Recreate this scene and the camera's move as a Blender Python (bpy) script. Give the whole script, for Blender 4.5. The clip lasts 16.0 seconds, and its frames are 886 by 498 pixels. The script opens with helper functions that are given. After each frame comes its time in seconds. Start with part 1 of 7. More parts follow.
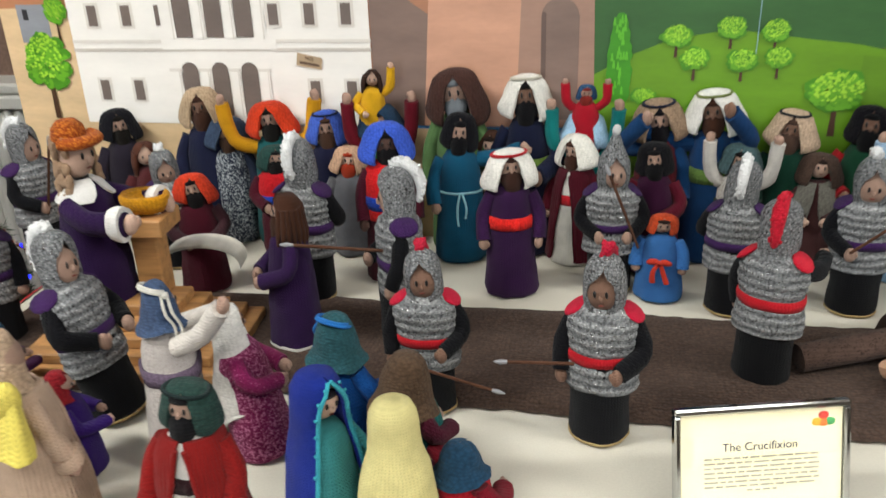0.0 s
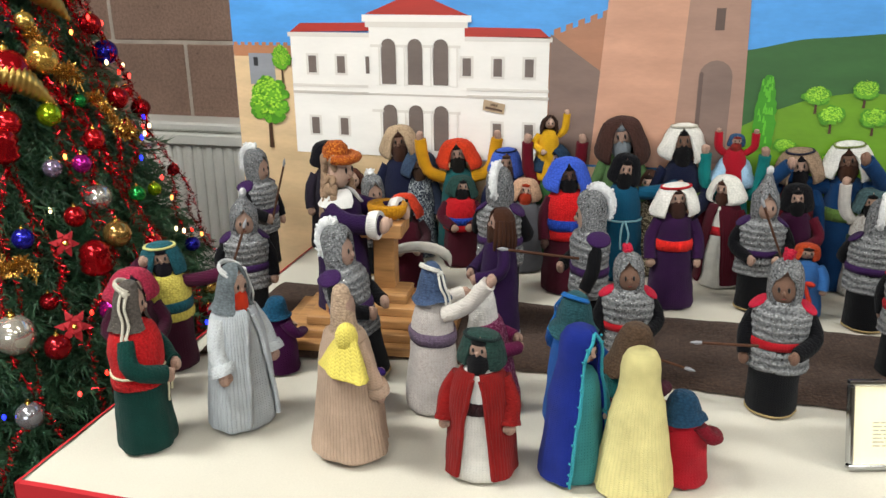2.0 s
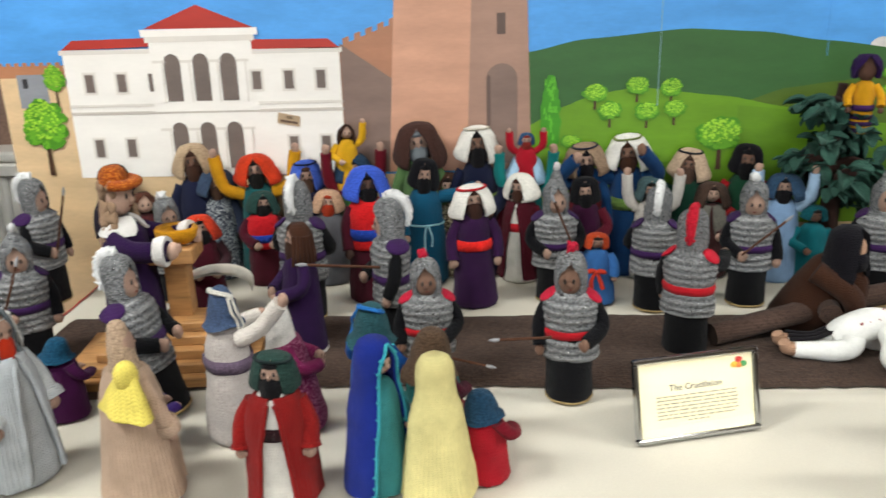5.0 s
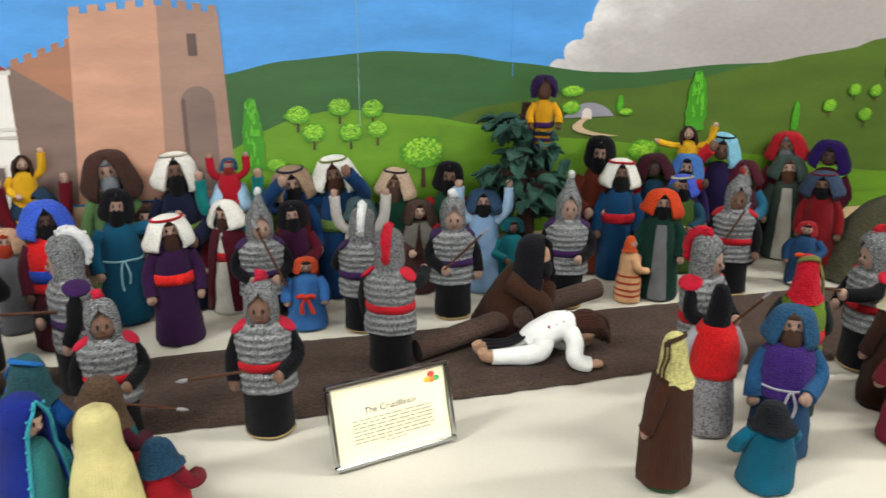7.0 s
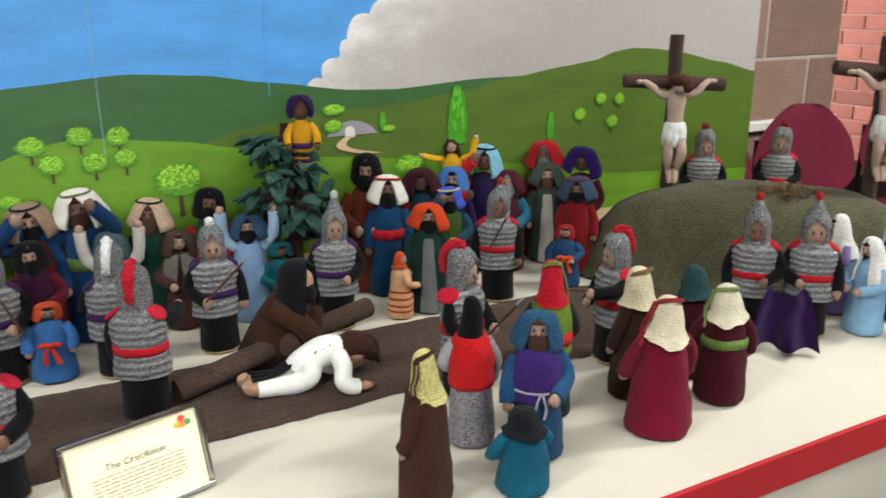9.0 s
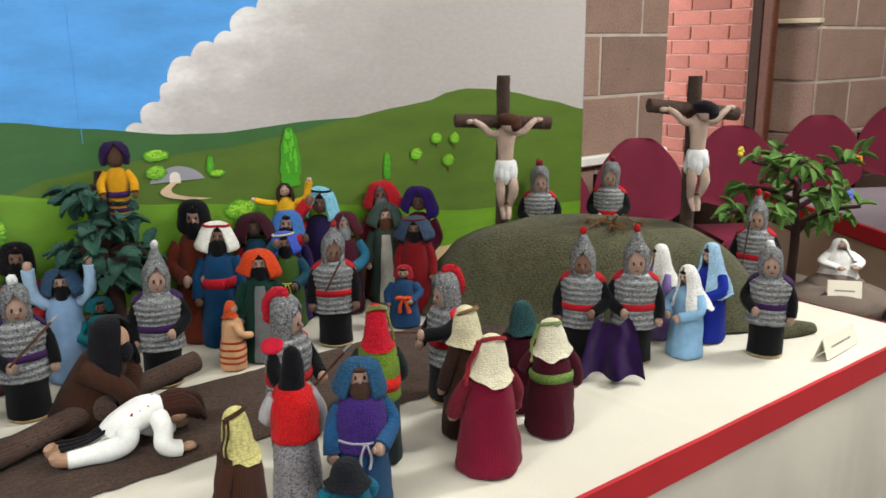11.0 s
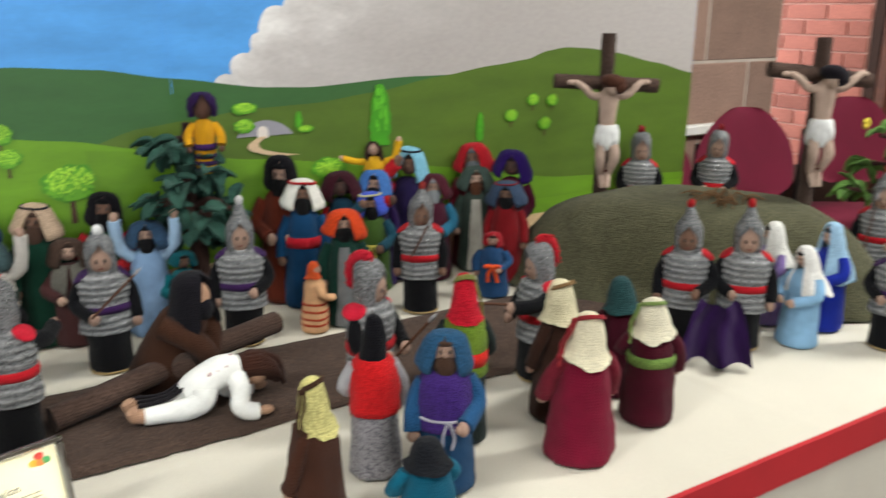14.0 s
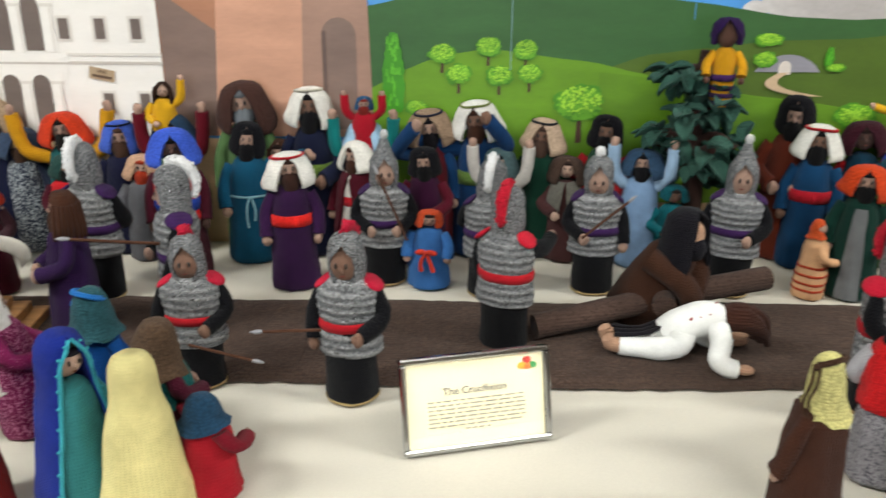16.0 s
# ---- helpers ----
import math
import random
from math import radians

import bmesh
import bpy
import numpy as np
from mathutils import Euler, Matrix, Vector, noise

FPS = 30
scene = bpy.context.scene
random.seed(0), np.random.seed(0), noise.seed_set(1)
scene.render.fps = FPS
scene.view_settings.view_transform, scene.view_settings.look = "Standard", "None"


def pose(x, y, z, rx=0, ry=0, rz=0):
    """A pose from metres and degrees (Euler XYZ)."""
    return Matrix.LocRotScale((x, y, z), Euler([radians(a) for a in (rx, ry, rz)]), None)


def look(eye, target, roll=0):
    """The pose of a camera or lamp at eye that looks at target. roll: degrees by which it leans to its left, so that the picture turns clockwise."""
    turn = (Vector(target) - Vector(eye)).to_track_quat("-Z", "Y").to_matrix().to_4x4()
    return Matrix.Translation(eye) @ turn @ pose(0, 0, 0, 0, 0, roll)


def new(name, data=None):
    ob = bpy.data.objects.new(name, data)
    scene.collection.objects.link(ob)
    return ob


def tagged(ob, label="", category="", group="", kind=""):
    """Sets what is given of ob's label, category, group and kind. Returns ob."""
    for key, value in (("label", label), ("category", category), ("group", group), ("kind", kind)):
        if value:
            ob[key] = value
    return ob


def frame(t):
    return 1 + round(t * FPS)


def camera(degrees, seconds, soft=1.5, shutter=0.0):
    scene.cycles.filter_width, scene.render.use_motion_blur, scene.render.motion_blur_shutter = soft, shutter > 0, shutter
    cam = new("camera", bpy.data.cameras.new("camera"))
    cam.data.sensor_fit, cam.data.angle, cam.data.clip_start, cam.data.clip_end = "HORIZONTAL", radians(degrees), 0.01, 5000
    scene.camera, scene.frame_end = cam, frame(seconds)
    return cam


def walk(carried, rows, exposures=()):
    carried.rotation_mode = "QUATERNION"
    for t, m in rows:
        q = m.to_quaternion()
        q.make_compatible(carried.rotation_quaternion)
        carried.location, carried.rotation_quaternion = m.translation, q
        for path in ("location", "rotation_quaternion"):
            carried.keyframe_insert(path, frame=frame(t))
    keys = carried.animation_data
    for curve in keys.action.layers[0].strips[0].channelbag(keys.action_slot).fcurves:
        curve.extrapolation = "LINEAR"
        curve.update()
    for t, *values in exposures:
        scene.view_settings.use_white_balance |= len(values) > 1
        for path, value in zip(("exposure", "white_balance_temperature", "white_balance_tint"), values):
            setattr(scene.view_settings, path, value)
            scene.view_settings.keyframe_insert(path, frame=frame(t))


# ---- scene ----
cam = camera(57.0, 16.0, soft=1.5, shutter=0.45)
PATH = [
    (0, (1.514, 1.337, 1.364), (1.166, 3.139, 0.57), -2.0),
    (0.5, (1.455, 1.191, 1.385), (1.168, 3.047, 0.698), -1.1),
    (1, (1.374, 1.074, 1.386), (1.007, 2.934, 0.75), -0.6),
    (1.5, (1.344, 1.024, 1.384), (0.896, 2.872, 0.764), -0.3),
    (2, (1.335, 1.02, 1.381), (0.859, 2.85, 0.73), -0.5),
    (2.5, (1.339, 1.022, 1.379), (0.86, 2.852, 0.728), -0.8),
    (3, (1.348, 1.024, 1.38), (0.892, 2.856, 0.72), -0.9),
    (3.2, (1.352, 1.027, 1.379), (0.91, 2.863, 0.719), -1.0),
    (5.3, (1.419, 1.054, 1.383), (1.419, 2.949, 0.744), -1.3),
    (5.5, (1.435, 1.058, 1.381), (1.496, 2.954, 0.747), -1.0),
    (6, (1.468, 1.06, 1.38), (1.677, 2.953, 0.768), -0.6),
    (6.5, (1.496, 1.063, 1.377), (1.832, 2.939, 0.769), -0.6),
    (7, (1.516, 1.069, 1.379), (1.992, 2.916, 0.776), -0.2),
    (7.5, (1.533, 1.076, 1.38), (2.106, 2.895, 0.777), -0.5),
    (8, (1.557, 1.074, 1.38), (2.217, 2.863, 0.778), -0.7),
    (8.5, (1.591, 1.069, 1.381), (2.358, 2.816, 0.784), -1.0),
    (9, (1.612, 1.064, 1.384), (2.515, 2.754, 0.812), -0.6),
    (9.5, (1.63, 1.062, 1.388), (2.62, 2.711, 0.84), -0.8),
    (10, (1.648, 1.057, 1.391), (2.718, 2.662, 0.862), -1.0),
    (10.2, (1.656, 1.053, 1.388), (2.751, 2.645, 0.871), -0.9),
    (12.5, (1.718, 1.041, 1.389), (3.027, 2.477, 0.917), -0.5),
    (13, (1.72, 1.044, 1.385), (3.048, 2.462, 0.91), -0.4),
    (13.5, (1.723, 1.08, 1.38), (2.918, 2.6, 0.87), -0.3),
    (14, (1.725, 1.123, 1.368), (2.727, 2.757, 0.799), 0.3),
    (14.5, (1.716, 1.165, 1.358), (2.399, 2.942, 0.743), 1.0),
    (15, (1.704, 1.189, 1.346), (2.085, 3.045, 0.705), 1.7),
    (15.5, (1.696, 1.195, 1.345), (1.858, 3.07, 0.668), 1.4),
    (16, (1.672, 1.213, 1.338), (1.649, 3.082, 0.627), 0.3),
]
walk(cam, [(t, look(eye, target, roll)) for t, eye, target, roll in PATH])

# ---------------------------------------------------------------- light
world = bpy.data.worlds.new("world")
scene.world = world
world.use_nodes = True
sky = world.node_tree.nodes.new("ShaderNodeTexSky")
sky.sky_type, sky.sun_disc = "NISHITA", False
sky.sun_elevation, sky.sun_rotation = radians(35), radians(120)
world.node_tree.nodes["Background"].inputs[1].default_value = 0.08
world.node_tree.links.new(sky.outputs[0], world.node_tree.nodes["Background"].inputs[0])


def area_lamp(name, m, sx, sy, watts, color):
    data = bpy.data.lights.new(name, "AREA")
    data.shape, data.size, data.size_y, data.energy, data.color = "RECTANGLE", sx, sy, watts, color
    ob = new(name, data)
    ob.matrix_world = m
    return ob


ROOM_TOP = 3.1
# Assumed ceiling lamps, all out of view; the last is added to brighten the pier.
LAMPS = [(0.7, 0.2, 33), (2.9, 0.2, 33), (-0.4, 1.3, 86), (2.2, 2.0, 4), (4.7, 1.4, 116), (1.8, -1.8, 12), (7.1, 2.5, 20)]
for lx, ly, watts in LAMPS:
    area_lamp("ceiling_lamp", pose(lx, ly, ROOM_TOP - 0.09), 1.2, 0.3, watts, (0.965, 0.985, 0.935))
area_lamp("window_daylight", pose(1.2, -3.45, 1.6, 90, 0, 0), 2.4, 1.4, 70, (0.86, 0.93, 1.0))
area_lamp("side_window_daylight", pose(4.95, 5.0, 1.7, 90, 0, -90), 1.5, 2.6, 62, (0.95, 0.97, 1.0))

# ---------------------------------------------------------------- materials
MATS = {}


def hexc(h):
    """Linear colour from an sRGB hex string."""
    out = []
    for i in (0, 2, 4):
        v = int(h[i:i + 2], 16) / 255
        out.append(v / 12.92 if v <= 0.04045 else ((v + 0.055) / 1.055) ** 2.4)
    return tuple(out)


def nodes_of(name):
    m = bpy.data.materials.new(name)
    m.use_nodes = True
    t = m.node_tree
    return m, t, t.nodes["Principled BSDF"], t.nodes.new, t.links.new


def mix_nodes(t, kind="MIX"):
    n = t.nodes.new("ShaderNodeMix")
    n.data_type, n.blend_type = "RGBA", kind
    return n


def noise_node(t, coord, scale, detail=3.0, rough=0.55):
    n = t.nodes.new("ShaderNodeTexNoise")
    n.inputs["Scale"].default_value, n.inputs["Detail"].default_value, n.inputs["Roughness"].default_value = scale, detail, rough
    t.links.new(coord, n.inputs["Vector"])
    return n


def ramp_node(t, fac, stops):
    n = t.nodes.new("ShaderNodeValToRGB")
    while len(n.color_ramp.elements) < len(stops):
        n.color_ramp.elements.new(0.5)
    for e, (p, c) in zip(n.color_ramp.elements, stops):
        e.position, e.color = p, (*c, 1)
    t.links.new(fac, n.inputs["Fac"])
    return n


def shade(c, k):
    return tuple(min(1.0, v * k) for v in c)


def surface(name, h, rough=0.7, grain=60.0, blot=4.0, vary=0.25, bump=0.2, metal=0.0, depth=0.002, coord="Object", spec=0.5, coat=0.0):
    """Plain surface with variation at two scales and a fine relief."""
    if name in MATS:
        return MATS[name]
    m, t, b, node, link = nodes_of(name)
    c = hexc(h) if isinstance(h, str) else h
    co = node("ShaderNodeTexCoord").outputs[coord]
    big, fine = noise_node(t, co, blot, 4), noise_node(t, co, grain, 5)
    r1 = ramp_node(t, big.outputs["Fac"], [(0.3, shade(c, 1 - vary)), (0.7, shade(c, 1 + vary * 0.5))])
    r2 = ramp_node(t, fine.outputs["Fac"], [(0.3, (1 - vary,) * 3), (0.65, (1, 1, 1))])
    mx = mix_nodes(t, "MULTIPLY")
    mx.inputs["Factor"].default_value = 0.7
    link(r1.outputs[0], mx.inputs["A"]), link(r2.outputs[0], mx.inputs["B"])
    link(mx.outputs["Result"], b.inputs["Base Color"])
    b.inputs["Roughness"].default_value, b.inputs["Metallic"].default_value = rough, metal
    b.inputs["Specular IOR Level"].default_value, b.inputs["Coat Weight"].default_value = spec, coat
    if bump:
        bp = node("ShaderNodeBump")
        bp.inputs["Strength"].default_value, bp.inputs["Distance"].default_value = bump, depth
        link(fine.outputs["Fac"], bp.inputs["Height"]), link(bp.outputs[0], b.inputs["Normal"])
    MATS[name] = m
    return m


def math_node(t, op, a, b=None, c=None):
    """One arithmetic node; a, b and c are numbers or outputs."""
    n = t.nodes.new("ShaderNodeMath")
    n.operation = op
    for i, v in enumerate((a, b, c)):
        if v is None:
            continue
        if isinstance(v, (int, float)):
            n.inputs[i].default_value = v
        else:
            t.links.new(v, n.inputs[i])
    return n.outputs[0]


def warped(t, co, scale, amount):
    """The place, pushed about a little by a noise, so that rows of stitches run unevenly."""
    n = noise_node(t, co, scale, 2, 0.5)
    sub, mul, add = (t.nodes.new("ShaderNodeVectorMath") for i in range(3))
    sub.operation, mul.operation, add.operation = "SUBTRACT", "SCALE", "ADD"
    sub.inputs[1].default_value = (0.5, 0.5, 0.5)
    mul.inputs["Scale"].default_value = amount
    t.links.new(n.outputs["Color"], sub.inputs[0]), t.links.new(sub.outputs[0], mul.inputs[0])
    t.links.new(co, add.inputs[0]), t.links.new(mul.outputs[0], add.inputs[1])
    return add.outputs[0]


def loops(t, co, size):
    """Rounded cells, flatter than wide: the purl bumps of garter stitch, from 0 in the gaps to 1."""
    cells, squash = t.nodes.new("ShaderNodeTexVoronoi"), t.nodes.new("ShaderNodeMapping")
    squash.inputs["Scale"].default_value = (1.0, 1.0, 1.45)
    cells.inputs["Scale"].default_value, cells.inputs["Randomness"].default_value = 1.0 / size, 0.55
    t.links.new(co, squash.inputs["Vector"]), t.links.new(squash.outputs[0], cells.inputs["Vector"])
    return math_node(t, "MULTIPLY_ADD", cells.outputs["Distance"], -1.15, 1.0)


def stocking(t, co, size, ribbed):
    """Columns of V stitches round the upright axis, from 0 in the gaps to 1."""
    sep = t.nodes.new("ShaderNodeSeparateXYZ")
    t.links.new(co, sep.inputs[0])
    turn = math_node(t, "MULTIPLY", math_node(t, "ARCTAN2", sep.outputs[1], sep.outputs[0]), (58.0 if ribbed else 54.0) / (2 * math.pi))
    v = math_node(t, "ABSOLUTE", math_node(t, "SUBTRACT", math_node(t, "FRACT", turn), 0.5))
    rows = math_node(t, "MULTIPLY_ADD", v, 1.3, math_node(t, "DIVIDE", sep.outputs[2], size))
    wave = math_node(t, "MULTIPLY_ADD", math_node(t, "SINE", math_node(t, "MULTIPLY", rows, 2 * math.pi)), 0.5, 0.5)
    rim = math_node(t, "SUBTRACT", 1.0, math_node(t, "POWER", math_node(t, "MULTIPLY", v, 2.0), 3.0))
    if ribbed:
        return math_node(t, "MULTIPLY_ADD", rim, 0.78, math_node(t, "MULTIPLY", wave, 0.22))
    return math_node(t, "MULTIPLY_ADD", rim, 0.45, math_node(t, "MULTIPLY", wave, 0.5))


def knit(h, fleck="", amount=0.0, stitch=0.0042, rib=False, garter=False):
    """Knitted wool: stocking stitch, ribs or garter bumps, fuzz, and flecks of a second yarn."""
    key = ("knit", h, fleck, amount, stitch, rib, garter)
    if key in MATS:
        return MATS[key]
    m, t, b, node, link = nodes_of("wool_" + h)
    c = shade(hexc(h), 0.84)
    co = node("ShaderNodeTexCoord").outputs["Object"]
    place = warped(t, co, 70.0, 0.0035)
    stitches = loops(t, place, stitch) if garter else stocking(t, place, stitch, rib)
    fuzz, blot = noise_node(t, co, 480.0, 3, 0.7), noise_node(t, co, 26.0, 4, 0.6)
    r1 = ramp_node(t, blot.outputs["Fac"], [(0.3, shade(c, 0.80)), (0.7, shade(c, 1.12))])
    col = r1.outputs[0]
    if fleck:
        spots = noise_node(t, co, 300.0, 3, 0.7)
        r = ramp_node(t, spots.outputs["Fac"], [(0.62 - amount * 0.25, (0, 0, 0)), (0.68 - amount * 0.2, (1, 1, 1))])
        mf = mix_nodes(t)
        link(r.outputs[0], mf.inputs["Factor"]), link(col, mf.inputs["A"])
        mf.inputs["B"].default_value = (*hexc(fleck), 1)
        col = mf.outputs["Result"]
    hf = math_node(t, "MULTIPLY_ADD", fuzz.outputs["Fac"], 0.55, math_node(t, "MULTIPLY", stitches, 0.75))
    # Shade between the stitches, multiplied into the yarn colour where the relief is low.
    gap_shade = ramp_node(t, hf, [(0.30, (0.45,) * 3), (0.80, (1.0,) * 3)])
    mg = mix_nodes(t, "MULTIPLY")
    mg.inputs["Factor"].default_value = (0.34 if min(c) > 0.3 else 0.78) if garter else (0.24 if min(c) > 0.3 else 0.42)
    link(col, mg.inputs["A"]), link(gap_shade.outputs[0], mg.inputs["B"])
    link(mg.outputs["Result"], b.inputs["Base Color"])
    bp = node("ShaderNodeBump")
    bp.inputs["Strength"].default_value, bp.inputs["Distance"].default_value = 0.85, 0.0024 if garter or rib else 0.0017
    link(hf, bp.inputs["Height"]), link(bp.outputs[0], b.inputs["Normal"])
    b.inputs["Roughness"].default_value, b.inputs["Specular IOR Level"].default_value = 0.95, 0.06
    b.inputs["Sheen Weight"].default_value, b.inputs["Sheen Roughness"].default_value = 0.05, 0.6
    MATS[key] = m
    return m


def mail(name, band, light):
    """Grey yarn with a silver thread: bands of purl ridges over gaps with painted shade (band in metres, 0: purl bumps
    alone).
    """
    if name in MATS:
        return MATS[name]
    m, t, b, node, link = nodes_of(name)
    co = node("ShaderNodeTexCoord").outputs["Object"]
    place = warped(t, co, 40.0, 0.011)
    bumps = loops(t, place, 0.0046)
    if band:
        sep = node("ShaderNodeSeparateXYZ")
        link(place, sep.inputs[0])
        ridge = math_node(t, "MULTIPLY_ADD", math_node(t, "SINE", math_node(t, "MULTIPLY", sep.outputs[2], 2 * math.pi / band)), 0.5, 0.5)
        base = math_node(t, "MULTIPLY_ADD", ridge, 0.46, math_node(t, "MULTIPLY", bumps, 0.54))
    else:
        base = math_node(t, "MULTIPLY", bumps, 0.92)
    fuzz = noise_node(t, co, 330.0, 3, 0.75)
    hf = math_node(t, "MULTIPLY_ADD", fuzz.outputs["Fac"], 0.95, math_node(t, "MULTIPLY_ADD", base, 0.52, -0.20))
    # Colour follows the relief height, so shade in the hollows is painted in.
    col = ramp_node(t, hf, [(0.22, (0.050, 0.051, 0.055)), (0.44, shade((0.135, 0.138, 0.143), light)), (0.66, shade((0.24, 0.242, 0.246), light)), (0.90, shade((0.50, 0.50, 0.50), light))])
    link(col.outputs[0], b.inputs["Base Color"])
    glint = noise_node(t, co, 300.0, 2, 0.8)
    link(ramp_node(t, glint.outputs["Fac"], [(0.55, (0, 0, 0)), (0.60, (0.9,) * 3)]).outputs[0], b.inputs["Metallic"])
    link(ramp_node(t, glint.outputs["Fac"], [(0.55, (0.92,) * 3), (0.60, (0.22,) * 3)]).outputs[0], b.inputs["Roughness"])
    bp = node("ShaderNodeBump")
    bp.inputs["Strength"].default_value, bp.inputs["Distance"].default_value = 0.9, 0.003
    link(hf, bp.inputs["Height"]), link(bp.outputs[0], b.inputs["Normal"])
    b.inputs["Specular IOR Level"].default_value = 0.12
    MATS[name] = m
    return m


def paint(h, vary=0.14, streak=0.5):
    """Brushed matt paint on board."""
    key = ("paint", h)
    if key in MATS:
        return MATS[key]
    m, t, b, node, link = nodes_of("paint_" + h)
    c = hexc(h)
    tc = node("ShaderNodeTexCoord").outputs["Object"]
    mp = node("ShaderNodeMapping")
    mp.inputs["Scale"].default_value = (1.0, 1.0, 3.5)
    link(tc, mp.inputs["Vector"])
    big, fine = noise_node(t, mp.outputs[0], 5.0, 5), noise_node(t, mp.outputs[0], 55.0, 4)
    r1 = ramp_node(t, big.outputs["Fac"], [(0.3, shade(c, 1 - vary)), (0.7, shade(c, 1 + vary))])
    r2 = ramp_node(t, fine.outputs["Fac"], [(0.3, (1 - vary * streak,) * 3), (0.7, (1, 1, 1))])
    mx = mix_nodes(t, "MULTIPLY")
    mx.inputs["Factor"].default_value = 1.0
    link(r1.outputs[0], mx.inputs["A"]), link(r2.outputs[0], mx.inputs["B"])
    link(mx.outputs["Result"], b.inputs["Base Color"])
    b.inputs["Roughness"].default_value = 0.5
    bp = node("ShaderNodeBump")
    bp.inputs["Strength"].default_value, bp.inputs["Distance"].default_value = 0.15, 0.001
    link(fine.outputs["Fac"], bp.inputs["Height"]), link(bp.outputs[0], b.inputs["Normal"])
    MATS[key] = m
    return m


def wood(name, h, rough=0.45):
    if name in MATS:
        return MATS[name]
    m, t, b, node, link = nodes_of(name)
    c = hexc(h)
    co = node("ShaderNodeTexCoord").outputs["Object"]
    mp = node("ShaderNodeMapping")
    mp.inputs["Scale"].default_value = (3.0, 25.0, 25.0)
    link(co, mp.inputs["Vector"])
    n1, n2 = noise_node(t, mp.outputs[0], 3.0, 6, 0.65), noise_node(t, mp.outputs[0], 14.0, 3)
    r = ramp_node(t, n1.outputs["Fac"], [(0.3, shade(c, 0.55)), (0.5, c), (0.72, shade(c, 1.3))])
    link(r.outputs[0], b.inputs["Base Color"])
    b.inputs["Roughness"].default_value = rough
    bp = node("ShaderNodeBump")
    bp.inputs["Strength"].default_value, bp.inputs["Distance"].default_value = 0.2, 0.001
    link(n2.outputs["Fac"], bp.inputs["Height"]), link(bp.outputs[0], b.inputs["Normal"])
    MATS[name] = m
    return m


def block_material(name, h, spread=0.18):
    """Concrete block or brick: a tint for each piece, pits and stains."""
    if name in MATS:
        return MATS[name]
    m, t, b, node, link = nodes_of(name)
    c = hexc(h)
    co = node("ShaderNodeTexCoord").outputs["Object"]
    rnd = node("ShaderNodeObjectInfo").outputs["Random"]
    r0 = ramp_node(t, rnd, [(0.0, shade(c, 1 - spread)), (1.0, shade(c, 1 + spread))])
    big, fine, pit = noise_node(t, co, 7.0, 5), noise_node(t, co, 95.0, 5, 0.75), noise_node(t, co, 38.0, 2, 0.4)
    r1 = ramp_node(t, big.outputs["Fac"], [(0.25, (0.78,) * 3), (0.7, (1, 1, 1))])
    r2 = ramp_node(t, fine.outputs["Fac"], [(0.34, (0.62,) * 3), (0.58, (1, 1, 1))])
    r3 = ramp_node(t, pit.outputs["Fac"], [(0.22, (0.55,) * 3), (0.34, (1, 1, 1))])
    col = r0.outputs[0]
    for r in (r1, r2, r3):
        mx = mix_nodes(t, "MULTIPLY")
        mx.inputs["Factor"].default_value = 0.9
        link(col, mx.inputs["A"]), link(r.outputs[0], mx.inputs["B"])
        col = mx.outputs["Result"]
    link(col, b.inputs["Base Color"])
    b.inputs["Roughness"].default_value = 0.9
    bp = node("ShaderNodeBump")
    bp.inputs["Strength"].default_value, bp.inputs["Distance"].default_value = 0.7, 0.006
    link(fine.outputs["Fac"], bp.inputs["Height"]), link(bp.outputs[0], b.inputs["Normal"])
    MATS[name] = m
    return m


def glow(name, color, strength):
    if name in MATS:
        return MATS[name]
    m, t, b, node, link = nodes_of(name)
    b.inputs["Base Color"].default_value = (*color, 1)
    b.inputs["Emission Color"].default_value, b.inputs["Emission Strength"].default_value = (*color, 1), strength
    MATS[name] = m
    return m


def shiny(name, h, rough=0.15, metal=1.0):
    return surface(name, h, rough, 90, 14, 0.12, 0.04, metal, 0.0005)


# ---------------------------------------------------------------- mesh building


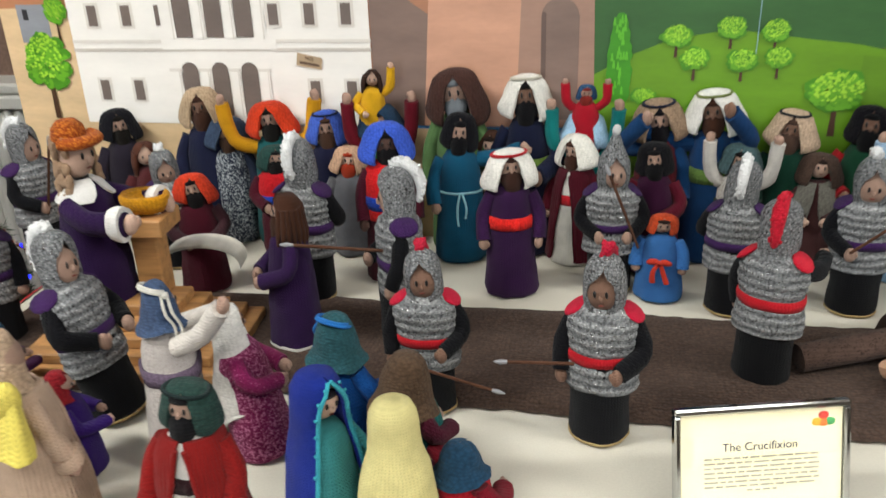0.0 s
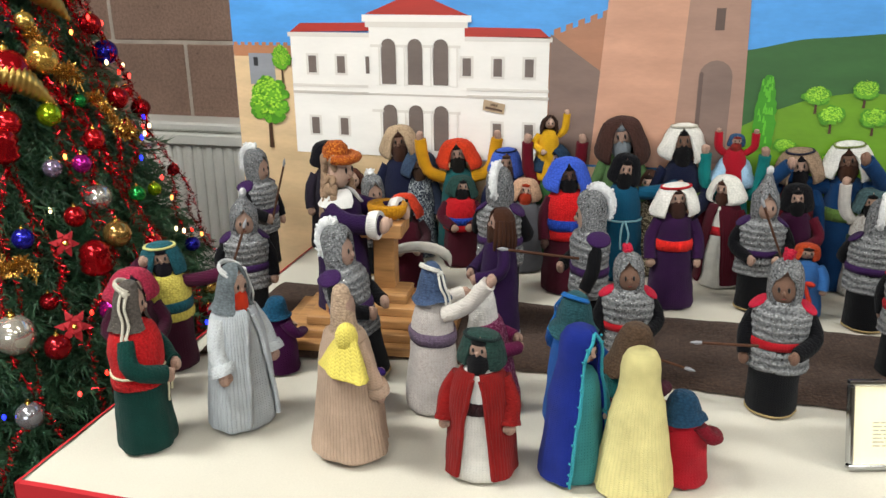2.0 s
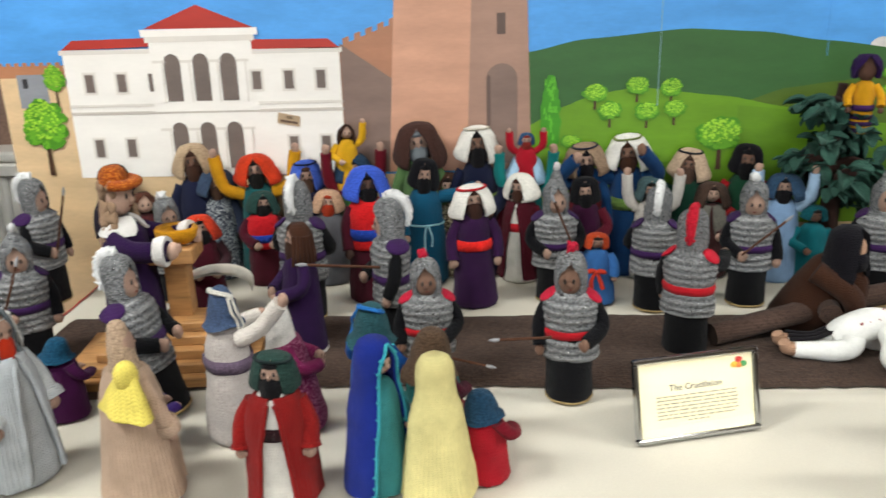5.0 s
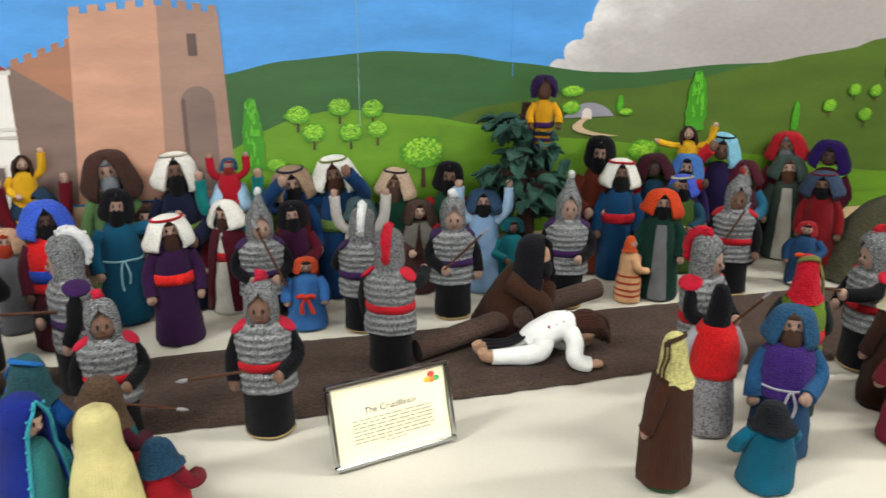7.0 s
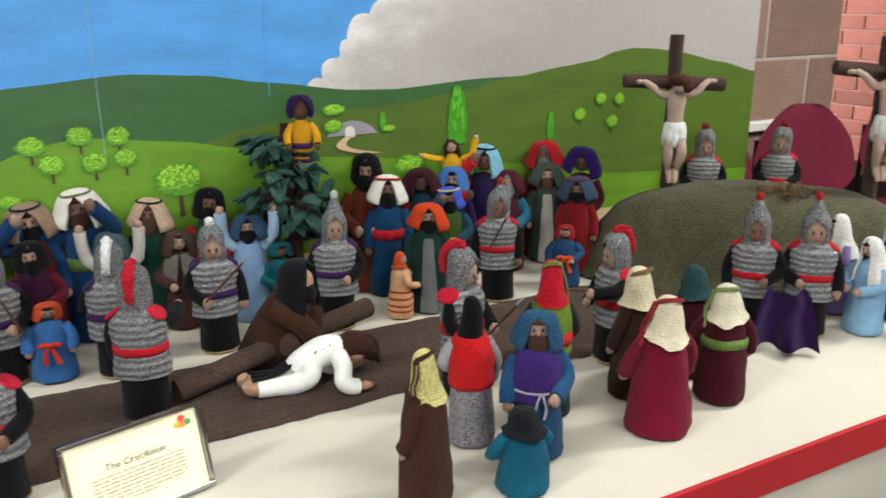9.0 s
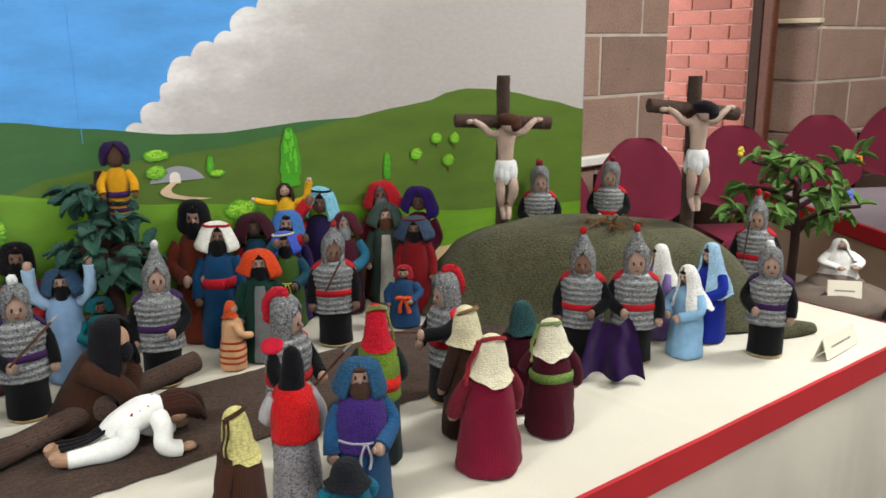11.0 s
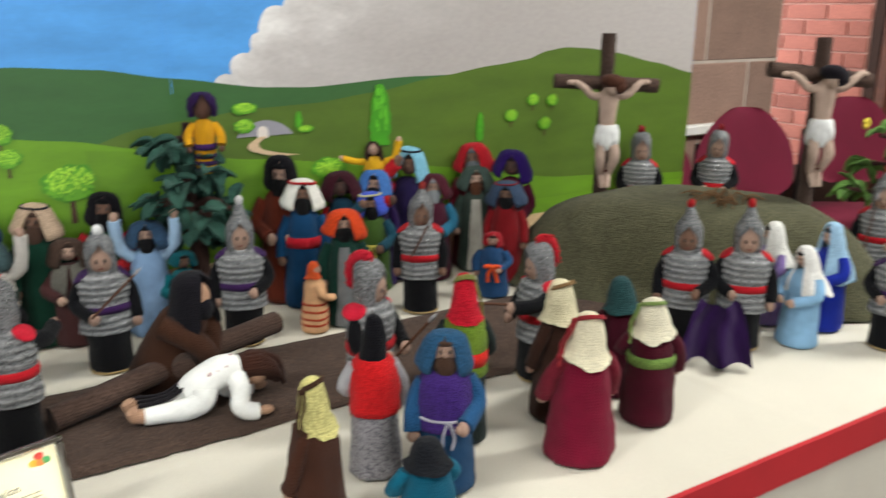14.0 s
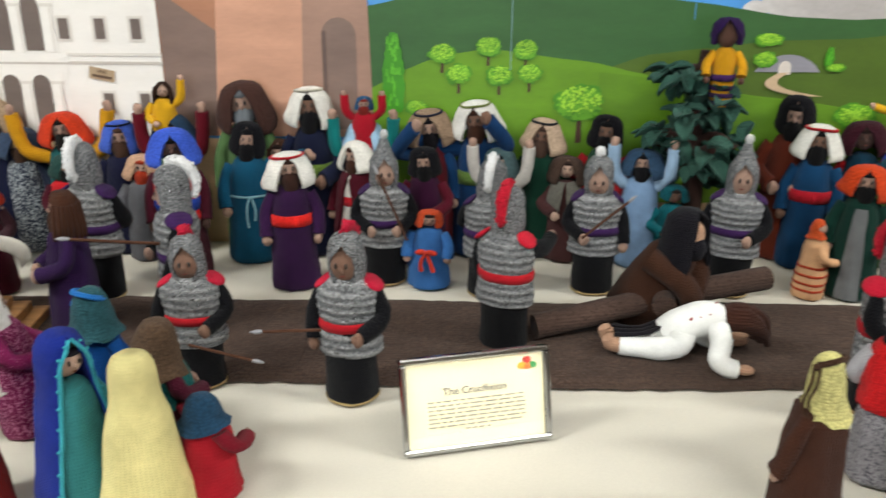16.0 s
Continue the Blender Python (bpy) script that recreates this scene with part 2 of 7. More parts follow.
class Shape:
    """Collects vertices and faces, with a material for each face."""

    def __init__(self, wobble=0.0, seed=0.0):
        self.v, self.f, self.m, self.mats = [], [], [], []
        self.wobble, self.seed = wobble, seed

    def slot(self, mat):
        if mat not in self.mats:
            self.mats.append(mat)
        return self.mats.index(mat)

    def add(self, verts, faces, mat):
        k, s = len(self.v), self.slot(mat)
        self.v += [Vector(p) for p in verts]
        self.f += [tuple(i + k for i in f) for f in faces]
        self.m += [s] * len(faces)
        return k

    def grid(self, rows, mat, closed=False, flip=False):
        """Quads between rows of equal length."""
        n, verts, faces = len(rows[0]), [p for r in rows for p in r], []
        for i in range(len(rows) - 1):
            for j in range(n if closed else n - 1):
                q = (i * n + j, i * n + (j + 1) % n, (i + 1) * n + (j + 1) % n, (i + 1) * n + j)
                faces.append(q[::-1] if flip else q)
        self.add(verts, faces, mat)

    def lathe(self, profile, mat, at=(0, 0, 0), sx=1.0, sy=1.0, n=20, lean=(0, 0)):
        """Closed body of revolution: profile of (radius, height) from below."""
        rows = []
        for r, z in profile:
            rows.append([(at[0] + lean[0] * z + r * sx * math.cos(a), at[1] + lean[1] * z + r * sy * math.sin(a), at[2] + z)
                         for a in (2 * math.pi * j / n for j in range(n))])
        self.grid(rows, mat, True)
        if profile[0][0] > 1e-4:
            self.add(rows[0], [tuple(range(n))[::-1]], mat)
        if profile[-1][0] > 1e-4:
            self.add(rows[-1], [tuple(range(n))], mat)

    def shell(self, profile, mat, at=(0, 0, 0), thick=0.004, sx=1.0, sy=1.0, n=24, turn=0.0):
        """Open shell round the vertical: profile of (radius, height, half opening at the front in degrees)."""
        outer, inner = [], []
        for r, z, o in profile:
            a0, a1 = radians(-90 + o + turn), radians(270 - o + turn)
            ro, ri = [], []
            for j in range(n + 1):
                a = a0 + (a1 - a0) * j / n
                for lst, rr in ((ro, r), (ri, max(r - thick, 0.0005))):
                    lst.append((at[0] + rr * sx * math.cos(a), at[1] + rr * sy * math.sin(a), at[2] + z))
            outer.append(ro), inner.append(ri)
        self.grid(outer, mat, flip=True), self.grid(inner, mat)
        self.grid([outer[-1], inner[-1]], mat), self.grid([outer[0], inner[0]], mat)
        for k in (0, n):
            self.grid([[r[k] for r in outer], [r[k] for r in inner]], mat)

    def ball(self, at, r, mat, n=12, m=8, turn=None):
        rx, ry, rz = (r, r, r) if isinstance(r, (int, float)) else r
        rows = []
        for i in range(m + 1):
            b = math.pi * (i / m - 0.5)
            row = []
            for j in range(n):
                a = 2 * math.pi * j / n
                p = Vector((rx * math.cos(b) * math.cos(a), ry * math.cos(b) * math.sin(a), rz * math.sin(b)))
                row.append((turn @ p if turn else p) + Vector(at))
            rows.append(row)
        self.grid(rows, mat, True)

    def tube(self, pts, radii, mat, n=10, flat=1.0):
        """Tapered tube along a smooth way through pts, closed at both ends."""
        pts = [Vector(p) for p in pts]
        way, rad = [], []
        if isinstance(radii, (int, float)):
            radii = [radii] * len(pts)
        steps = 4 if len(pts) > 2 else 1
        for i in range(len(pts) - 1):
            p0, p1, p2, p3 = pts[max(i - 1, 0)], pts[i], pts[i + 1], pts[min(i + 2, len(pts) - 1)]
            for k in range(steps):
                u = k / steps
                way.append(0.5 * (2 * p1 + (p2 - p0) * u + (2 * p0 - 5 * p1 + 4 * p2 - p3) * u * u + (3 * p1 - p0 - 3 * p2 + p3) * u ** 3))
                rad.append(radii[i] * (1 - u) + radii[i + 1] * u)
        way.append(pts[-1]), rad.append(radii[-1])
        rows, side = [], None
        for i, p in enumerate(way):
            d = (way[min(i + 1, len(way) - 1)] - way[max(i - 1, 0)]).normalized()
            if side is None:
                side = d.orthogonal().normalized()
            side = (side - d * side.dot(d)).normalized()
            up = d.cross(side)
            rows.append([p + (side * math.cos(a) * flat + up * math.sin(a)) * rad[i] for a in (2 * math.pi * j / n for j in range(n))])
        self.grid(rows, mat, True)
        self.add(rows[0], [tuple(range(n))[::-1]], mat), self.add(rows[-1], [tuple(range(n))], mat)

    def ring(self, at, r, thick, mat, sx=1.0, sy=1.0, n=22, k=6, turn=None, tall=1.0):
        rows = []
        for i in range(n + 1):
            a = 2 * math.pi * i / n
            row = []
            for j in range(k):
                b = 2 * math.pi * j / k
                p = Vector(((r + thick * math.cos(b)) * sx * math.cos(a), (r + thick * math.cos(b)) * sy * math.sin(a), thick * tall * math.sin(b)))
                row.append((turn @ p if turn else p) + Vector(at))
            rows.append(row)
        self.grid(rows, mat, True, flip=True)

    def box(self, lo, hi, mat, bevel=0.0, m=None):
        x0, y0, z0 = lo
        x1, y1, z1 = hi
        b = min(bevel, (x1 - x0) / 2.01, (y1 - y0) / 2.01, (z1 - z0) / 2.01)
        if b <= 0:
            v = [(x, y, z) for z in (z0, z1) for y in (y0, y1) for x in (x0, x1)]
            f = [(0, 2, 3, 1), (4, 5, 7, 6), (0, 1, 5, 4), (2, 6, 7, 3), (0, 4, 6, 2), (1, 3, 7, 5)]
        else:
            v, f, idx = [], [], {}
            for iz in (0, 1):
                for iy in (0, 1):
                    for ix in (0, 1):
                        c = ((x0, x1)[ix], (y0, y1)[iy], (z0, z1)[iz])
                        s = (1 - 2 * ix, 1 - 2 * iy, 1 - 2 * iz)
                        for ax in range(3):
                            p = [c[k] + (s[k] * b if k != ax else 0) for k in range(3)]
                            idx[ix, iy, iz, ax] = len(v)
                            v.append(tuple(p))
            g = lambda ix, iy, iz, ax: idx[ix, iy, iz, ax]
            for ax in range(3):
                u, w = [k for k in range(3) if k != ax]
                for s in (0, 1):
                    quad = []
                    for du, dw in ((0, 0), (1, 0), (1, 1), (0, 1)):
                        k = [0, 0, 0]
                        k[ax], k[u], k[w] = s, du, dw
                        quad.append(g(*k, ax))
                    f.append(tuple(quad))
            for ax in range(3):
                u, w = [k for k in range(3) if k != ax]
                for du in (0, 1):
                    for dw in (0, 1):
                        k0, k1 = [0, 0, 0], [0, 0, 0]
                        k0[ax], k1[ax] = 0, 1
                        k0[u] = k1[u] = du
                        k0[w] = k1[w] = dw
                        f.append((g(*k0, u), g(*k1, u), g(*k1, w), g(*k0, w)))
            for ix in (0, 1):
                for iy in (0, 1):
                    for iz in (0, 1):
                        f.append((g(ix, iy, iz, 0), g(ix, iy, iz, 1), g(ix, iy, iz, 2)))
        if m:
            v = [m @ Vector(p) for p in v]
        self.add(v, f, mat)

    def mesh(self, name, smooth=True, fix=False):
        me = bpy.data.meshes.new(name)
        v = self.v
        if self.wobble:
            v = []
            for p in self.v:
                d = noise.noise_vector(p * 38 + Vector((self.seed, 0, 0))) * self.wobble
                v.append(p + Vector((d.x, d.y, d.z * 0.4 * min(1.0, p.z / 0.02) if p.z < 0.02 else d.z * 0.4)))
        me.from_pydata([tuple(p) for p in v], [], self.f)
        for mt in self.mats:
            me.materials.append(mt)
        me.polygons.foreach_set("material_index", self.m)
        if fix:
            bm = bmesh.new()
            bm.from_mesh(me)
            bmesh.ops.recalc_face_normals(bm, faces=bm.faces)
            bm.to_mesh(me)
            bm.free()
        me.polygons.foreach_set("use_smooth", [smooth] * len(self.f))
        me.update()
        return me


def thing(name, shape, m=None, label="", category="", group="", kind="", smooth=True, fix=False):
    ob = new(name, shape.mesh(name, smooth, fix) if isinstance(shape, Shape) else shape)
    if m is not None:
        ob.matrix_world = m
    return tagged(ob, label, category, group, kind)


def holder(name, m, label="", category="", group="", kind=""):
    ob = new(name)
    ob.empty_display_size = 0.05
    ob.matrix_world = m
    return tagged(ob, label, category, group, kind)


def part(name, shape, parent, label="", smooth=True, m=None, fix=False):
    ob = new(name, shape.mesh(name, smooth, fix) if isinstance(shape, Shape) else shape)
    ob.parent = parent
    if m is not None:
        ob.matrix_basis = m
    if label:
        ob["label"] = label
    return ob


def one_box(lo, hi, mat, bevel=0.0):
    s = Shape()
    s.box(lo, hi, mat, bevel)
    return s

# ---------------------------------------------------------------- room
MORTAR = surface("mortar", "b9ab9f", 0.95, 220, 9, 0.2, 0.3)
BLOCK = block_material("concrete_block", "9b7d6e", 0.14)
BRICK = block_material("red_brick", "b87262", 0.26)
BRICK_MORTAR = surface("brick_mortar", "d2a597", 0.95, 220, 9, 0.2, 0.3)
WHITE_PAINT = surface("white_paint", "e4e2dc", 0.45, 90, 3, 0.06, 0.08)
PLASTER = surface("plaster", "b3a999", 0.85, 80, 2, 0.08, 0.15)
CARPET = surface("carpet", "5a4436", 0.98, 400, 3, 0.3, 0.6, depth=0.004)
CEIL = surface("ceiling_paint", "e8e4da", 0.9, 120, 2, 0.05, 0.2)
DARK_WOOD = wood("dark_stained_wood", "351d11", 0.85)
PALE_WOOD = wood("pale_wood", "a87a4a", 0.6)
PINE = wood("pine_wood", "9a6236", 0.4)

WALL_Y = 3.76
thing("floor", one_box((-3.6, -3.6, -0.1), (9.2, 5.6, 0.0), CARPET), label="brown carpeted hall floor", category="floor", kind="structure")
thing("ceiling", one_box((-3.6, -3.6, ROOM_TOP), (9.2, 4.10, ROOM_TOP + 0.1), CEIL), label="plain pale hall ceiling", category="ceiling", kind="structure")
thing("wall_west", one_box((-3.7, -3.6, 0), (-3.5, 5.6, ROOM_TOP), PLASTER), label="plain plastered hall wall", category="wall", kind="structure")
thing("wall_east", one_box((9.0, -3.6, 0), (9.2, 5.6, ROOM_TOP), PLASTER), label="plain plastered hall wall", category="wall", kind="structure")
south = Shape()
for lo, hi in (((-3.6, -3.6, 0), (0.0, -3.5, ROOM_TOP)), ((2.4, -3.6, 0), (9.2, -3.5, ROOM_TOP)), ((0.0, -3.6, 0), (2.4, -3.5, 0.9)), ((0.0, -3.6, 2.3), (2.4, -3.5, ROOM_TOP))):
    south.box(lo, hi, PLASTER)
thing("wall_south", south, label="plastered hall wall with a wide window", category="wall", kind="structure", smooth=False)
# An assumed fixture round each of these unseen lamps.
for lx, ly, watts in LAMPS:
    lamp = holder("unseen_ceiling_light", pose(lx, ly, ROOM_TOP), "assumed flat rectangular ceiling light, out of view", "ceiling light", "ceiling lights")
    part("frame", one_box((-0.64, -0.19, -0.06), (0.64, 0.19, 0.0), WHITE_PAINT, 0.006), lamp, smooth=False)
    part("diffuser", one_box((-0.6, -0.15, -0.072), (0.6, 0.15, -0.0605), glow("lamp_diffuser", (1.0, 0.95, 0.86), 3.0)), lamp, smooth=False)

# block wall behind the board, its window recess and the pier beside it
X_END, X_FRAME, X_PIER = 5.26, 5.94, 6.62
PIER_Y = 3.40
wall = thing("wall_north", one_box((-3.6, WALL_Y + 0.004, 0), (X_END - 0.004, WALL_Y + 0.30, ROOM_TOP), MORTAR), label="hall wall of large brown concrete blocks with pale joints", category="wall", kind="structure", smooth=False)
pier = thing("wall_pier", one_box((X_FRAME + 0.174, PIER_Y + 0.004, 0), (9.0, PIER_Y + 1.0, ROOM_TOP), MORTAR), label="projecting wall of brown concrete blocks beside the window", category="wall", kind="structure", smooth=False)
reveal = thing("wall_outside", one_box((5.985, 3.75, 0), (6.10, WALL_Y + 2.0, ROOM_TOP), BRICK_MORTAR), label="red brick outer wall seen through the window", category="wall", kind="structure", smooth=False)

# radiator with a shelf along the wall
rad = holder("radiator", pose(-0.42, WALL_Y - 0.10, 0.12), "white painted ribbed radiator below a shelf", "radiator")
rb = Shape()
rb.box((-0.9, -0.02, 0.0), (0.92, 0.05, 0.66), WHITE_PAINT, 0.004)
part("panel", rb, rad, smooth=False)
for i in range(44):
    rx = -0.88 + i * 0.0415
    s = Shape()
    s.lathe([(0.0135, 0.0), (0.0135, 0.658)], WHITE_PAINT, (rx, -0.022, 0.0), 1.0, 0.9, 8)
    part("rib", s, rad)
part("grille_cap", one_box((-0.92, -0.045, 0.66), (0.94, 0.06, 0.704), WHITE_PAINT, 0.006), rad, smooth=False)
thing("trim_shelf", one_box((-3.0, WALL_Y - 0.135, 0.828), (0.75, WALL_Y + 0.01, 0.862), WHITE_PAINT, 0.008), label="white painted shelf board over the radiator", category="shelf", kind="structure", smooth=False)
thing("trim_rail", one_box((0.76, WALL_Y - 0.035, 0.80), (X_END, WALL_Y + 0.01, 0.85), WHITE_PAINT, 0.008), label="white painted dado rail on the block wall", category="trim", kind="structure", smooth=False)
thing("trim_rail_upper", one_box((X_FRAME + 0.13, PIER_Y - 0.01, 1.478), (X_FRAME + 0.168, PIER_Y + 0.44, 1.505), surface("pale_batten", "cfc0a2", 0.6, 120, 9, 0.15), 0.004), label="short pale wooden batten on the pier", category="trim", kind="structure", smooth=False)
win = holder("window_1", pose(X_END, WALL_Y, 0), "tall window with a dark stained wooden frame", "window", kind="structure")
part("window_frame", one_box((0.722, -0.082, 0.0), (0.775, -0.013, ROOM_TOP), DARK_WOOD, 0.008), win, "dark stained wood post", smooth=False)
part("window_frame", one_box((0.714, -0.147, 0.0), (0.775, -0.084, ROOM_TOP), wood("brown_stained_wood", "5e3019", 0.6), 0.008), win, "red-brown stained wood casing", smooth=False)
part("window_frame", one_box((-0.003, 0.14, 0.0), (0.05, 0.24, ROOM_TOP), DARK_WOOD, 0.01), win, smooth=False)
part("window_sill", one_box((0.05, 0.0, 0.0), (0.69, 0.30, 0.5), DARK_WOOD, 0.01), win, smooth=False)

# ---------------------------------------------------------------- the table
TOP = 0.75
TX0, TX1, TY0, TY1 = 0.565, 3.60, 1.765, 2.795
CLOTH = surface("cotton_cloth", "c9c3b5", 0.9, 420, 2.2, 0.10, 0.3, depth=0.001)
RIBBON = surface("red_ribbon", "ae1820", 0.9, 500, 6, 0.15, 0.3, depth=0.0006)
table = holder("display_table", pose(0, 0, 0), "long table covered with a cream cotton cloth edged in red ribbon", "table")
t = Shape()
t.box((TX0 + 0.01, TY0 + 0.01, TOP - 0.035), (TX1 - 0.01, TY1 - 0.005, TOP - 0.006), PALE_WOOD)
part("tabletop", t, table, smooth=False)
cloth = Shape()
NX, NY = 300, 100


def cloth_z(x, y):
    p = Vector((x * 2.2, y * 3.0, 0.3))
    crease = max(0.0, 1 - abs(((x * 0.93 + y * 0.1) % 0.62) - 0.31) / 0.012)
    cross_crease = max(0.0, 1 - abs(((y * 1.0 - x * 0.04) % 0.47) - 0.23) / 0.010)
    return TOP + 0.0014 * noise.noise(p) + 0.0012 * noise.noise(p * 5) + 0.0022 * crease + 0.0018 * cross_crease - 0.0025


rows = [[(TX0 + (TX1 - TX0) * i / NX, TY0 + (TY1 - TY0) * j / NY, cloth_z(TX0 + (TX1 - TX0) * i / NX, TY0 + (TY1 - TY0) * j / NY)) for i in range(NX + 1)] for j in range(NY + 1)]
cloth.grid(rows, CLOTH)


def skirt(path, nx, out):
    """Hanging cloth with soft folds; path(u) gives the edge, out the way it falls."""
    rs = []
    for k in range(15):
        z = TOP - 0.002 - 0.70 * k / 14
        row = []
        for i in range(nx + 1):
            u = i / nx
            x, y = path(u)
            w = 6.0 * (x + y)
            fold = 0.024 * (k / 14) * (noise.noise(Vector((w, k * 0.05, out[0] * 3))) + 0.5) + 0.006 * min(1.0, k / 4) * (noise.noise(Vector((w * 2.8, k * 0.16, out[0] * 5))) + 0.4) + 0.004
            fold += min(1.0, k / 4) * (0.0050 * max(0.0, noise.noise(Vector((w * 5.2 + 0.10 * k, k * 0.11, 7.0)))) + 0.0035 * noise.noise(Vector((w * 1.9, k * 0.45, 2.0))))
            row.append((x + out[0] * fold, y + out[1] * fold, z))
        rs.append(row)
    return rs


cloth.grid(skirt(lambda u: (TX0 + (TX1 - TX0) * u, TY0), 220, (0, -1)), CLOTH, flip=True)
cloth.grid(skirt(lambda u: (TX1, TY0 + (TY1 - TY0) * u), 40, (1, 0)), CLOTH, flip=True)
cloth.grid(skirt(lambda u: (TX0, TY0 + (TY1 - TY0) * u), 40, (-1, 0)), CLOTH)
part("tablecloth", cloth, table, "cream cotton cloth with soft creases")
for nm, a, b in (("front", (TX0 - 0.004, TY0), (TX1 + 0.004, TY0)), ("side", (TX1, TY0 - 0.006), (TX1, TY1)), ("side", (TX0, TY1), (TX0, TY0 - 0.006))):
    rs, d = [], Vector((b[0] - a[0], b[1] - a[1], 0))
    o = Vector((d.y, -d.x, 0)).normalized()
    for z, off in ((TOP + 0.0008, -0.001), (TOP - 0.001, 0.0055), (TOP - 0.03, 0.0075), (TOP - 0.052, 0.0095)):
        rs.append([(a[0] + d.x * i / 60 + o.x * off, a[1] + d.y * i / 60 + o.y * off, z + 0.0012 * noise.noise(Vector((i * 0.5, z * 9, 1)))) for i in range(61)])
    s = Shape()
    s.grid(rs, RIBBON, flip=True)
    part("ribbon", s, table, "red ribbon border", smooth=False)
for lx in (0.75, 2.05, 3.4):
    for ly in (1.95, 2.65):
        part("leg", one_box((lx - 0.02, ly - 0.02, 0), (lx + 0.02, ly + 0.02, TOP - 0.035), shiny("grey_steel", "70747a", 0.4), 0.003), table, smooth=False)


# brown cloth road across the table
def road_edges(x):
    w = 0.012 * noise.noise(Vector((x * 5, 0.3, 0))) + 0.0045 * noise.noise(Vector((x * 45, 1.3, 0)))
    k = max(0.0, (0.95 - x) / 0.4)
    near = 2.215 + w - 0.07 * k - 0.05 * max(0.0, (x - 2.25) / 0.4)
    far = 2.505 + 0.010 * noise.noise(Vector((x * 4, 7.3, 0))) + 0.0045 * noise.noise(Vector((x * 45, 5.3, 0))) - 0.10 * max(0.0, (x - 2.75) / 0.3)
    return near, far


road = Shape()
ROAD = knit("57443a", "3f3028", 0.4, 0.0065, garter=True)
rr = []
for j in range(13):
    row = []
    for i in range(241):
        x = 0.60 + (3.0 - 0.60) * i / 240
        n0, f0 = road_edges(x)
        edge = 0.0 if j in (0, 12) else 0.005
        row.append((x, n0 + (f0 - n0) * j / 12, TOP + 0.001 + edge + 0.0015 * noise.noise(Vector((x * 9, j * 0.6, 2)))))
    rr.append(row)
road.grid(rr, ROAD)
thing("road_cloth", road, label="dark brown knitted strip laid as a road across the table", category="cloth")
CHAIRS = [(4.05, 3.30, 0.94, -15), (4.60, 3.27, 0.96, -22), (5.30, 3.27, 0.97, -32), (5.85, 3.12, 1.0, -36), (6.62, 3.08, 1.01, -38)]

# ---------------------------------------------------------------- the painted board
BY, BX0, BX1, BTOP = 2.803, 0.366, 3.595, 1.522
board = holder("painted_board", pose(0, 0, 0), "tall painted backdrop board with palace, tower, hills and cloud", "backdrop board")
SKY = paint("4f9ae0")
for a, b in ((BX0, 1.7799), (1.7801, 2.1199), (2.1201, BX1)):
    part("panel", one_box((a, BY, 0.0), (b, BY + 0.018, BTOP), SKY), board, "blue painted board panel", smooth=False)


def flat(name, pts, mat, layer, label="", lump=0.0):
    """A flat painted figure on the board, outline in board metres (x, z)."""
    s = Shape()
    y0 = BY - 0.0006 * layer - 0.0004
    s.add([(x, y0, z) for x, z in pts], [tuple(range(len(pts)))], mat)
    part(name, s, board, label, smooth=False)


def rect(name, x0, x1, z0, z1, mat, layer, skew=0.0):
    flat(name, [(x0, z0), (x1, z0 + skew), (x1, z1 + skew), (x0, z1)], mat, layer)


def between(x, knots):
    for (xa, za), (xb, zb) in zip(knots, knots[1:]):
        if x <= xb:
            u = max(0.0, min(1.0, (x - xa) / (xb - xa)))
            return za + (zb - za) * (u * u * (3 - 2 * u) * 0.5 + u * 0.5)
    return knots[-1][1]


def land(name, knots, low, mat, layer, n=70):
    """A painted hill from its ridge line down to a lower line."""
    x0, x1 = knots[0][0], knots[-1][0]
    s = Shape()
    xs = [x0 + (x1 - x0) * i / n for i in range(n + 1)]
    y0 = BY - 0.0006 * layer - 0.0004
    s.grid([[(x, y0, low(x) if callable(low) else low) for x in xs], [(x, y0, between(x, knots)) for x in xs]], mat)
    part(name, s, board, smooth=False)


SAND = paint("dabb92")
flat("painted_sand", [(BX0 + 0.001, 0.90), (0.56, 0.90), (0.56, 1.19), (BX0 + 0.001, 1.19)], SAND, 2.05)
land("painted_sand", [(BX0 + 0.001, 0.97), (1.2, 0.965), (BX1 - 0.001, 0.90)], 0.30, SAND, 2.1)
land("painted_hill", [(1.50, 1.219), (1.626, 1.244), (1.837, 1.260), (1.984, 1.251), (2.119, 1.23), (2.315, 1.204), (2.42, 1.200), (2.649, 1.213), (2.903, 1.214), (3.0, 1.20)], 0.9, paint("35602f"), 2.5)
land("painted_hill", [(1.95, 1.105), (2.05, 1.135), (2.148, 1.146), (2.28, 1.161), (2.42, 1.165), (2.57, 1.182), (2.731, 1.209), (2.902, 1.232), (3.0, 1.243), (3.06, 1.262), (3.12, 1.270), (3.20, 1.266), (3.287, 1.254), (3.45, 1.222), (BX1 - 0.001, 1.189)], 0.86, paint("4d661c"), 3)
land("painted_meadow", [(1.50, 1.06), (1.576, 1.103), (1.654, 1.131), (1.737, 1.142), (1.921, 1.121), (2.05, 1.095), (2.268, 1.055), (2.62, 1.010), (3.142, 0.93), (BX1 - 0.001, 0.90)], 0.84, paint("659318"), 3.6)
land("painted_meadow", [(1.95, 1.10), (2.1, 1.085), (2.268, 1.052), (2.62, 1.010), (3.142, 0.93), (BX1 - 0.001, 0.90)], lambda x: 0.88, paint("5f8a18"), 5)

